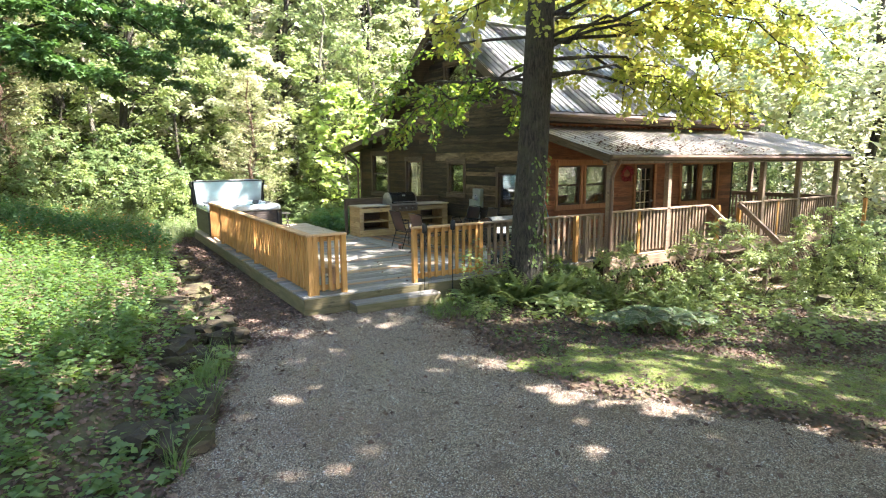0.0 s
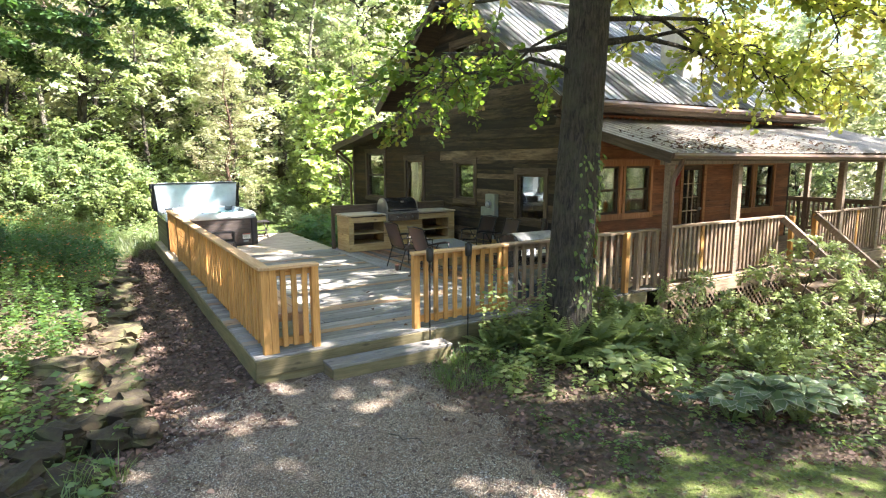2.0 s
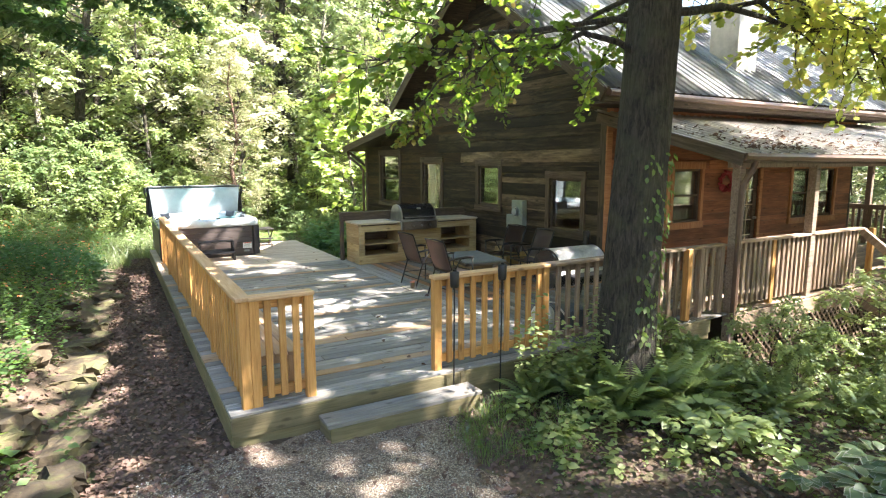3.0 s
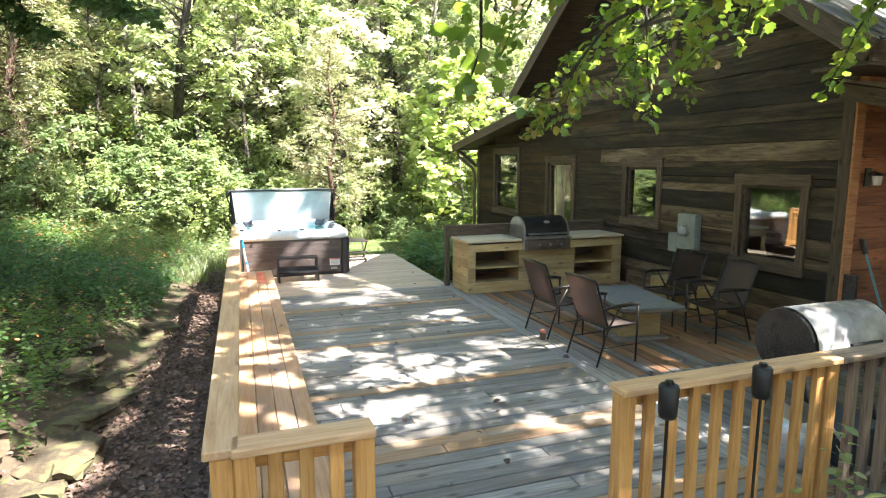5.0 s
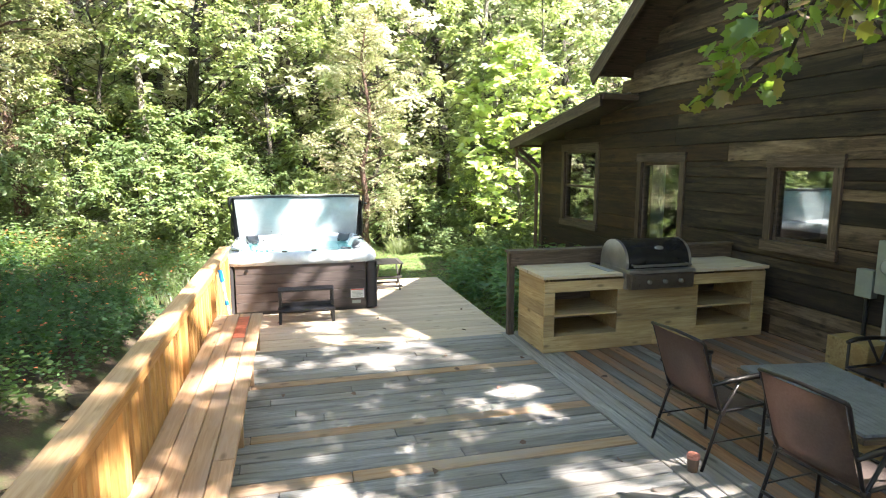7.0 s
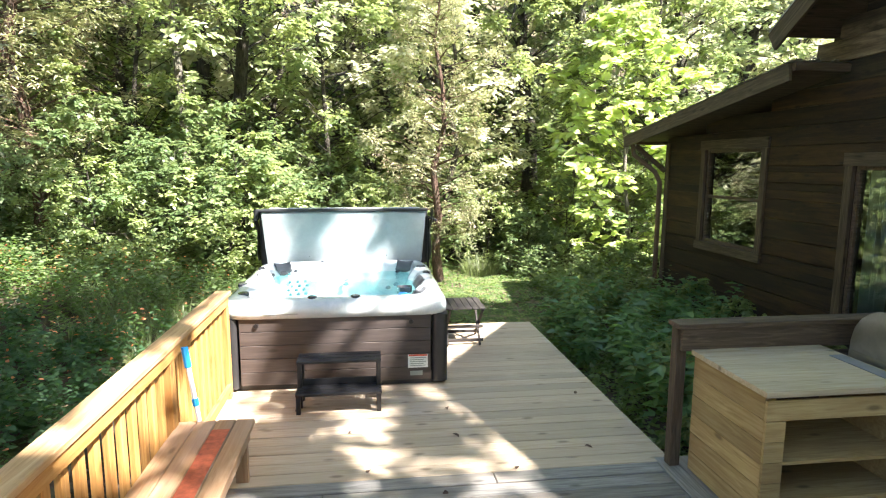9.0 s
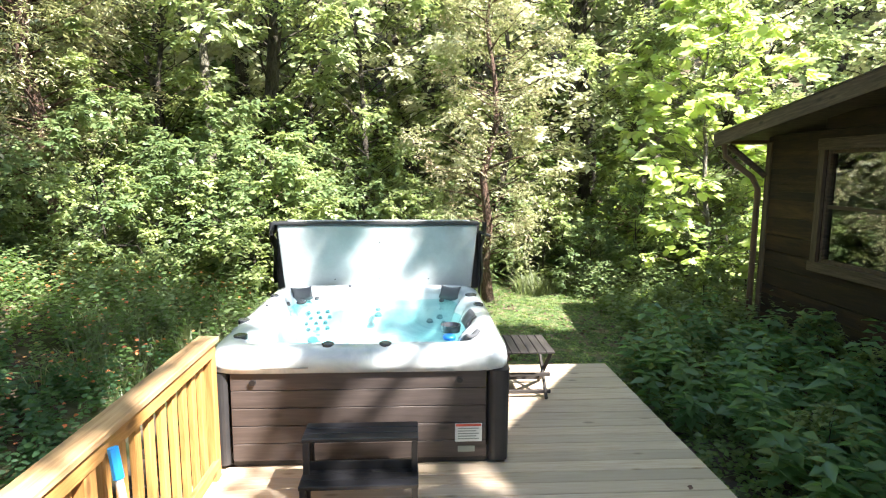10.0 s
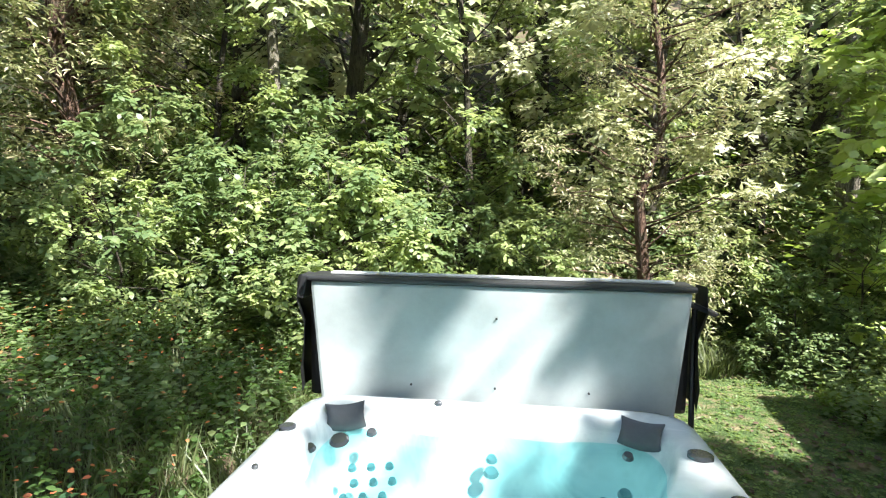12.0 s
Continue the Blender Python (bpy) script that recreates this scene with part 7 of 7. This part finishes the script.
pale_bush = forest_tree(2.3, 0.15, 1.4, 38, 150, (0.05, 0.105), OVAL, "sunny_shrub", "bark", "sunlit pale green shrub", 0.03, 0.6, 0.25, name="shrub", clump=(0.1, 0.32))
plant(pale_bush, [(1.4, 23.4, 1.15), (4.6, 24.6, 0.9), (-0.4, 22.9, 0.9), (7.3, 25.6, 0.8), (2.7, 23.6, 0.8), (11.8, 6.9, 0.8), (16.2, 6.6, 1.0), (13.0, 6.2, 0.6), (8.8, 6.9, 0.48), (15.6, 5.6, 0.7)])
low_bush = forest_tree(1.1, 0.05, 0.8, 22, 120, (0.045, 0.11), DIAMOND, "garden", "bark", "low leafy garden shrub below the railing", 0.014, 0.7, 0.15, name="garden_shrub", clump=(0.1, 0.34))
plant(low_bush, [(8.0, 6.9, 0.7), (8.9, 6.5, 0.6), (10.4, 6.0, 0.6), (11.3, 6.4, 0.7), (7.6, 7.4, 0.75), (10.5, 7.0, 0.7), (9.2, 5.7, 0.5), (16.6, 6.6, 1.0),
                 (8.6, 16.4, 0.8), (8.9, 18.2, 0.75), (7.4, 19.6, 0.7), (9.3, 19.7, 0.7), (7.6, 17.2, 0.65), (8.2, 21.2, 0.8), (9.3, 22.4, 0.9), (7.2, 15.75, 0.55)])

# ---- weeds, grass and fallen leaves ----


def weeds(name, x, y, h, per, size, shape, material, label, category, tumble=0.35, low=0.15):
    """Small upright plants: leaves up a stem at each spot."""
    n = len(x)
    z = gz(x, y)
    k = np.tile(np.arange(per), n)
    X, Y, Z, H = (np.repeat(v, per) for v in (x, y, z, h))
    a = k * 2.4 + np.repeat(rng.uniform(0, 6.28, n), per)
    f = low + (1 - low) * (k + 0.5) / per
    tilt = np.repeat(rng.normal(size=(n, 2)) * 0.22, per, 0)
    at = np.stack([X + tilt[:, 0] * H * f, Y + tilt[:, 1] * H * f, Z + H * f], -1)
    out = np.stack([np.cos(a), np.sin(a), 0.15 - 0.4 * rng.random(len(a))], -1)
    face = np.array([0, 0, 1.0]) + rng.normal(size=at.shape) * tumble
    me = leaves(name, at, out, face, rng.uniform(size[0], size[1], len(a)), shape, material)
    return tagged(new(name, me), label, category, kind="stuff")


def spots(n, x0, x1, y0, y1, ok):
    x, y = rng.uniform(x0, x1, n), rng.uniform(y0, y1, n)
    k = ok(x, y)
    return x[k], y[k]


def bank_edge(y):
    return np.interp(y, [-8, 3, 4.2, 5.3, 7.1, 9.9, 12, 15, 20, 26], [-4.5, -0.8, -0.2, 0.15, 0.8, 1.42, 1.68, 1.85, 1.95, 2.3])


x, y = spots(12300, -6.8, 2.2, 1, 25, lambda x, y: (x > -4.9 + 0.9 * wave(x, y, 0.6, 1.7) - 1.6 * rng.random(len(x)) ** 2) & (bank_edge(y) - x > 0.05 + (y < 9) * (0.1 + 0.5 * rng.random(len(x)) * np.clip((9 - y) / 2, 0, 1)) + ((y > 8) & (y < 15.5)) * 0.35 * rng.random(len(x)) ** 0.6) & (wave(x, y, 0.8, 0.3) > -0.75))
# The stretch by the tub takes the darker jewelweed colour, shade included.
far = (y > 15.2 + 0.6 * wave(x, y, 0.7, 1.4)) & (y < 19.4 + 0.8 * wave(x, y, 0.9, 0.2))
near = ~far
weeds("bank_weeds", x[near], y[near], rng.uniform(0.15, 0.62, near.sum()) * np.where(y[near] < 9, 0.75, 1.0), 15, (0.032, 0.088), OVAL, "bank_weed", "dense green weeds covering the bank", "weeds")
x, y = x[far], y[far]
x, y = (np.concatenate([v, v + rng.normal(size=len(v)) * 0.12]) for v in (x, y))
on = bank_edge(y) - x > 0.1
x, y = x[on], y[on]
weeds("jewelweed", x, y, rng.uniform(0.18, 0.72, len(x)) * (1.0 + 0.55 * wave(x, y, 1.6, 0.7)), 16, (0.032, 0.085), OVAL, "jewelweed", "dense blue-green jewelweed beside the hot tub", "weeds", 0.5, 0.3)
x, y = spots(1900, -4, 2.0, 12.5, 23, lambda x, y: bank_edge(y) - x > 0.2)
weeds("orange_flowers", x, y, rng.uniform(0.5, 0.95, len(x)), 1, (0.035, 0.06), BROAD, "flower", "small orange jewelweed flowers among the weeds", "wild flowers")
x, y = spots(2600, 6.6, 9.8, 15.3, 25, lambda x, y: x > np.where(y < 19.5, 6.72, 8.0 + 0.4 * wave(x, y, 0.8, 0.5)))
weeds("dark_weeds", x, y, rng.uniform(0.05, 0.28, len(x)), 9, (0.035, 0.09), DIAMOND, "weed", "leafy green weeds between deck and cabin", "weeds", 0.8)
x, y = spots(150, 6.85, 9.2, 15.4, 20.6, lambda x, y: x > np.where(y < 19.5, 6.85, 7.5))
weeds("tall_weeds", x, y, rng.uniform(0.35, 0.95, len(x)), 22, (0.11, 0.21), (DIAMOND[0] * np.array([1, 0.72, 1.6]), DIAMOND[1]), "tall_weed", "tall stalks of pointed weed leaves beside the pale deck", "weeds", 0.3, 0.4)
x, y = spots(30, 5.75, 6.75, 7.15, 7.72, lambda x, y: x > 0)
weeds("pokeweed", x, y, rng.uniform(0.6, 1.3, len(x)), 20, (0.05, 0.1), OVAL, "garden", "leafy weed stalks growing against the deck edge", "weeds", 0.4, 0.3)
x, y = spots(6500, 3.0, 8.2, 19.4, 26, lambda x, y: wave(x, y, 0.5, 2.2) > -0.6)
weeds("lawn_clover", x, y, rng.uniform(0.03, 0.09, len(x)), 5, (0.025, 0.06), DIAMOND, "weed", "clover and creeping weeds in the lawn", "weeds")
x, y = spots(5200, 4.4, 16, -1.2, 5, lambda x, y: (moss_in(x, y) > -0.1) & (wave(x, y, 0.4, 1.2) > -0.35))
weeds("verge_clover", x, y, rng.uniform(0.03, 0.08, len(x)), 5, (0.025, 0.055), DIAMOND, "grass", "moss and creeping weeds on the verge", "weeds")
x, y = spots(1650, 5.2, 19, 3.0, 7.5, lambda x, y: (moss_in(x, y) < -0.1) & (drive_in(x, y) < -0.35) & (wave(x, y, 0.6, 1.1) > -0.15) & (x + y > 11.0 + 1.2 * rng.random(len(x))))
weeds("garden_weeds", x, y, rng.uniform(0.08, 0.4, len(x)), 9, (0.05, 0.12), BROAD, "garden", "mixed green ground plants in the garden bed", "plants")
x, y = spots(1500, 4.8, 9.5, 2.8, 7.4, lambda x, y: (moss_in(x, y) < 0.0) & (drive_in(x, y) < -0.1) & (wave(x, y, 0.35, 0.4) > 0.0))
weeds("ground_ivy", x, y, rng.uniform(0.03, 0.12, len(x)), 7, (0.02, 0.05), OVAL, "weed", "small green creepers among dead leaves", "weeds", 0.6)
x, y = spots(5200, -5, 13, 20.5, 27, lambda x, y: ~((x > 3.1) & (x < 7.6) & (y < 26)))
weeds("wood_edge_weeds", x, y, rng.uniform(0.2, 0.8, len(x)), 9, (0.05, 0.12), DIAMOND, "shrub", "sunlit weeds along the edge of the wood", "weeds")

x, y = spots(5000, -16, 26, -9, 30, lambda x, y: (x < -6.8) | (y > 26.5) | ((x > 19) & (y < 24)))
weeds("wood_floor_plants", x, y, rng.uniform(0.15, 0.6, len(x)), 7, (0.1, 0.22), DIAMOND, "weed", "scattered green plants on the floor of the wood", "weeds")

x, y = spots(6500, -12, 22, 25.5, 40, lambda x, y: x > -12)
weeds("hillside_plants", x, y, rng.uniform(0.3, 1.5, len(x)), 9, (0.14, 0.3), DIAMOND, "weed", "thick green plants on the wooded slope", "weeds")


# the wooded hillside far behind, its pale leaves standing in for sunlit haze
def far_wood(name, x0, x1, y0, y1, n, size, per, label):
    cx, cy = rng.uniform(x0, x1, n), rng.uniform(y0, y1, n)
    cs = np.stack([cx, cy, gz(cx, cy) + rng.uniform(0.6, 9.0, n)], -1)
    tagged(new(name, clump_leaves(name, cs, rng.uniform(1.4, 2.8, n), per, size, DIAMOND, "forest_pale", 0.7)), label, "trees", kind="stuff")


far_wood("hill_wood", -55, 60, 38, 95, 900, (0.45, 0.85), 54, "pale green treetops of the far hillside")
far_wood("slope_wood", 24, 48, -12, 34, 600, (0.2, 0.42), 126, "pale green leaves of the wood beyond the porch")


def grass(name, x, y, h, label, per=9, material="grass", shape=BLADE):
    n = len(x)
    X, Y, H = (np.repeat(v, per) for v in (x, y, h))
    a = rng.uniform(0, 6.28, len(X))
    X, Y = X + np.cos(a) * 0.05, Y + np.sin(a) * 0.05
    at = np.stack([X, Y, gz(X, Y) - 0.01], -1)
    out = np.stack([np.cos(a) * 0.45, np.sin(a) * 0.45, np.ones(len(a))], -1) + rng.normal(size=at.shape) * 0.15
    face = np.stack([-np.cos(a), -np.sin(a), 0.4 * np.ones(len(a))], -1)
    me = leaves(name, at, out, face, H * rng.uniform(0.6, 1.2, len(a)), shape, material)
    return tagged(new(name, me), label, "grass", kind="stuff")


x, y = spots(420, 4.6, 6.3, 6.0, 7.8, lambda x, y: ((x - 5.3) ** 2 / 0.6 + (y - 7.1) ** 2 / 0.35) < 1)
grass("grass_tuft", x, y, rng.uniform(0.1, 0.24, len(x)), "dark green grass tuft below the deck", 12, "weed")
x, y = spots(1500, 0.2, 3.2, 16, 24, lambda x, y: ((x < 2.4) & (y > 18.7) & (x > 0.8)) | (y > 20))
grass("tall_grass", x, y, rng.uniform(0.25, 0.55, len(x)), "tall sunlit grass beside the hot tub")
x, y = spots(160, 6.4, 7.4, 24.2, 25.1, lambda x, y: (x - 6.9) ** 2 + (y - 24.6) ** 2 < 0.12)
grass("pale_tuft", x, y, rng.uniform(0.3, 0.6, len(x)), "pale dry grass tuft on the lawn")
x, y = spots(3000, 3.0, 9, 19.4, 27.5, lambda x, y: x > 3)
grass("lawn_grass", x, y, rng.uniform(0.04, 0.1, len(x)), "short lawn grass behind the deck", 8, "weed", TURF)
x, y = spots(5200, 4.2, 20, -1.5, 5, lambda x, y: moss_in(x, y) > 0.05)
grass("verge_grass", x, y, rng.uniform(0.03, 0.09, len(x)), "short grass growing through moss", 8, "weed", TURF)
x, y = spots(900, -2.5, 1.6, 1.0, 8.5, lambda x, y: (drive_in(x, y) < -0.05) & (wave(x, y, 0.5, 2.0) > -0.3))
weeds("edge_weeds", x, y, rng.uniform(0.08, 0.35, len(x)), 10, (0.05, 0.12), DIAMOND, "weed", "dark weeds among the edging stones", "weeds")
x, y = spots(260, 0.3, 1.5, 3.6, 6.6, lambda x, y: np.abs(x - (0.42 + (y - 4) * 0.33)) < 0.16)
grass("edge_grass", x, y, rng.uniform(0.18, 0.4, len(x)), "grass clumps between the edging stones", 10, "weed")


def big_leaf_plant(spots_at, label, material, margin):
    th = empty("hosta", (0, 0, 0), label, "hosta", "hostas in the garden bed")
    n = 44
    k = np.arange(n)
    a = k * 2.4 + 0.3 * np.sin(k * 5.0)
    ring = 0.12 + 0.2 * np.sqrt(k / n)
    out = np.stack([np.cos(a), np.sin(a), 0.7 - 2.2 * ring], -1)
    at = np.stack([np.cos(a) * ring * 0.6, np.sin(a) * ring * 0.6, 0.1 + 0.28 * (1 - ring)], -1)
    face = np.stack([-np.cos(a) * 0.3, -np.sin(a) * 0.5, np.ones(n)], -1) + rng.normal(size=(n, 3)) * 0.3
    blade_len = rng.uniform(0.11, 0.2, n)
    oval = (OVAL[0] * np.array([1, 1.1, 1.5]), OVAL[1])
    part("leaves", leaves("leaves", at, out, face, blade_len, oval, material), material, th)
    if margin:
        part("leaf_margin", leaves("leaf_margin", at - np.array([0, 0, 0.006]), out, face, blade_len * 1.05, (OVAL[0] * np.array([1, 1.22, 1.5]), OVAL[1]), "hosta_edge"), "hosta_edge", th, "creamy white leaf edges")
    part("stem_work", leaves("stem_work", at * np.array([0.2, 0.2, 0.05]), at, np.stack([-np.sin(a), np.cos(a), 0 * a], -1), np.full(n, 0.3), BLADE, material), material, th)["kind"] = "stuff"
    plant(th, spots_at)


big_leaf_plant([(6.65, 5.92, 0.95), (6.8, 6.2, 0.9), (6.5, 6.3, 0.7), (6.95, 5.85, 0.75)], "clump of broad bright green leaves in the garden bed", "sunny_shrub", False)
big_leaf_plant([(6.75, 4.75, 0.9), (7.1, 4.6, 1.05), (7.4, 4.42, 1.0), (7.68, 4.6, 0.95), (6.62, 5.15, 0.55), (8.15, 4.45, 0.9), (7.35, 4.95, 0.9)], "hosta clump with creamy leaf edges in the garden bed", "hosta", True)


def fern(spots_at):
    th = empty("fern", (0, 0, 0), "green fern with arching fronds at the foot of the oak", "fern", "ferns below the railing")
    at, out, face, size = [], [], [], []
    for k in range(13):
        a = k * 2.4
        tilt = 0.5 + 0.35 * (k % 3)
        for j in range(16):
            t = (j + 1) / 16
            r, z = 0.62 * t * tilt, 0.6 * t * (1.25 - 0.75 * t * tilt)
            w = 0.13 * math.sin(math.pi * min(1, 0.15 + 0.85 * t)) + 0.015
            for s in (-1, 1):
                at.append((math.cos(a) * r, math.sin(a) * r, z))
                out.append((-math.sin(a) * s + 0.35 * math.cos(a), math.cos(a) * s + 0.35 * math.sin(a), -0.15))
                face.append((-math.cos(a) * 0.2, -math.sin(a) * 0.2, 1))
                size.append(w)
    part("fronds", leaves("fronds", np.array(at), np.array(out), np.array(face, float), np.array(size), DIAMOND, "garden"), "garden", th)["kind"] = "stuff"
    plant(th, spots_at)


fern([(6.5, 7.45, 1.0), (6.2, 7.65, 0.8), (7.3, 6.75, 1.0), (6.35, 6.8, 0.85), (7.7, 6.95, 1.1), (5.85, 7.55, 0.7), (8.3, 6.4, 0.9), (7.0, 6.55, 0.8), (8.0, 7.3, 1.0), (9.0, 5.9, 0.9), (9.8, 5.9, 0.9), (6.9, 7.6, 0.9), (6.72, 6.98, 1.3), (7.0, 6.85, 1.35), (6.35, 7.2, 1.0), (7.35, 7.0, 1.3)])


# loose stones of the drive
x, y = spots(15000, 0.2, 6.0, 1.2, 7.9, lambda x, y: drive_in(x, y) > 0.02)
knob = np.array([(1, 0, 0), (0, 1, 0), (-1, 0, 0), (0, -1, 0), (0.15, 0.1, 0.7), (0, 0, -0.5)]) * 0.5
faces = np.array([(0, 1, 4), (1, 2, 4), (2, 3, 4), (3, 0, 4)])
turn, wide, grow = rng.uniform(0, 6.28, len(x)), rng.uniform(0.6, 1.0, len(x)), 0.008 + 0.02 * rng.random(len(x)) ** 2
px, py = knob[None, :, 0] * grow[:, None], knob[None, :, 1] * (grow * wide)[:, None]
v = np.stack([x[:, None] + px * np.cos(turn)[:, None] - py * np.sin(turn)[:, None], y[:, None] + px * np.sin(turn)[:, None] + py * np.cos(turn)[:, None],
              (gz(x, y) + 0.046)[:, None] + knob[None, :, 2] * grow[:, None]], -1)
f = (faces[None] + (np.arange(len(x)) * 6)[:, None, None]).ravel()
stones_me = raw_mesh("loose_gravel", v.reshape(-1, 3), f, 3, "pebble")
tagged(new("loose_gravel", stones_me), "loose grey and brown crushed stones on the drive", "gravel", kind="stuff")


def litter(name, x, y, z, label, size=(0.05, 0.11)):
    n = len(x)
    at = np.stack([x, y, z], -1)
    face = np.array([0, 0, 1.0]) + rng.normal(size=(n, 3)) * 0.4
    a = rng.uniform(0, 6.28, n)
    me = leaves(name, at, np.stack([np.cos(a), np.sin(a), rng.normal(size=n) * 0.2], -1), face, rng.uniform(*size, n), (BROAD[0] * np.array([1, 1, 1.6]), BROAD[1]), "litter")
    return tagged(new(name, me), label, "fallen leaves", kind="stuff")


x, y = spots(11500, 1.6, 3.0, 6.8, 20, lambda x, y: dirt_in(x, y) > -0.05)
litter("path_leaves", x, y, gz(x, y) + 0.045, "brown fallen leaves thick on the dirt path", (0.028, 0.068))
x, y = spots(11000, -2, 9, -2, 7.9, lambda x, y: (drive_in(x, y) > 0) & (rng.random(len(x)) < np.where(drive_in(x, y) < 0.7, 0.8, 0.2)))
litter("drive_leaves", x, y, gz(x, y) + 0.06, "scattered brown leaves on the gravel", (0.022, 0.07))
x, y = spots(30000, 4.4, 13, 1.0, 7.8, lambda x, y: (drive_in(x, y) < 0.15) & (rng.random(len(x)) < np.where(moss_in(x, y) < 0.15, 1.0, 0.3)))
litter("garden_leaves", x, y, gz(x, y) + 0.012 + 0.03 * rng.random(len(x)), "brown leaf litter in the garden bed", (0.025, 0.075))
x, y = spots(8500, -2.5, 1.8, 1.5, 13.5, lambda x, y: (drive_in(x, y) < 0.1) & (bank_edge(y) - x < 2.2))
litter("bank_leaves", x, y, gz(x, y) + 0.03, "brown leaf litter at the foot of the bank", (0.035, 0.09))
x, y = spots(9000, -1.6, 1.9, 2.0, 8.6, lambda x, y: (drive_in(x, y) < 0.12) & (bank_edge(y) - x < 0.7))
litter("edge_leaves", x, y, gz(x, y) + 0.012 + 0.03 * rng.random(len(x)), "brown leaf litter between weeds and gravel", (0.025, 0.065))
x, y = spots(1100, -1.6, 1.7, 2.2, 8.4, lambda x, y: (drive_in(x, y) < -0.05) & (bank_edge(y) - x < 0.3) & (wave(x, y, 0.35, 0.6) > 0.1))
weeds("strip_weeds", x, y, rng.uniform(0.04, 0.2, len(x)), 8, (0.025, 0.06), OVAL, "weed", "small weeds in the soil beside the gravel", "weeds", 0.6)
x, y = spots(85, 3.1, 9.2, 8.3, 17, lambda x, y: (x > 3.6))
litter("deck_leaves", x, y, np.full(len(x), D + 0.012), "a few curled brown leaves on the deck", (0.05, 0.09))
x, y = spots(3600, 3.2, 8.2, 19.5, 27, lambda x, y: wave(x, y, 0.7, 0.3) > 0.1)
litter("lawn_leaves", x, y, gz(x, y) + 0.05, "brown leaves on the lawn", (0.03, 0.08))
x, y = spots(1500, 9.7, 16, 7.8, 9.5, lambda x, y: rng.random(len(x)) < np.exp(-(y - 7.8) * 1.1) * np.exp(-(x - 9.7) * 0.22))
litter("roof_leaves", x, y, 2.65 + (y - 7.76) * 0.2708 + 0.02, "drift of brown leaves on the porch roof", (0.05, 0.1))
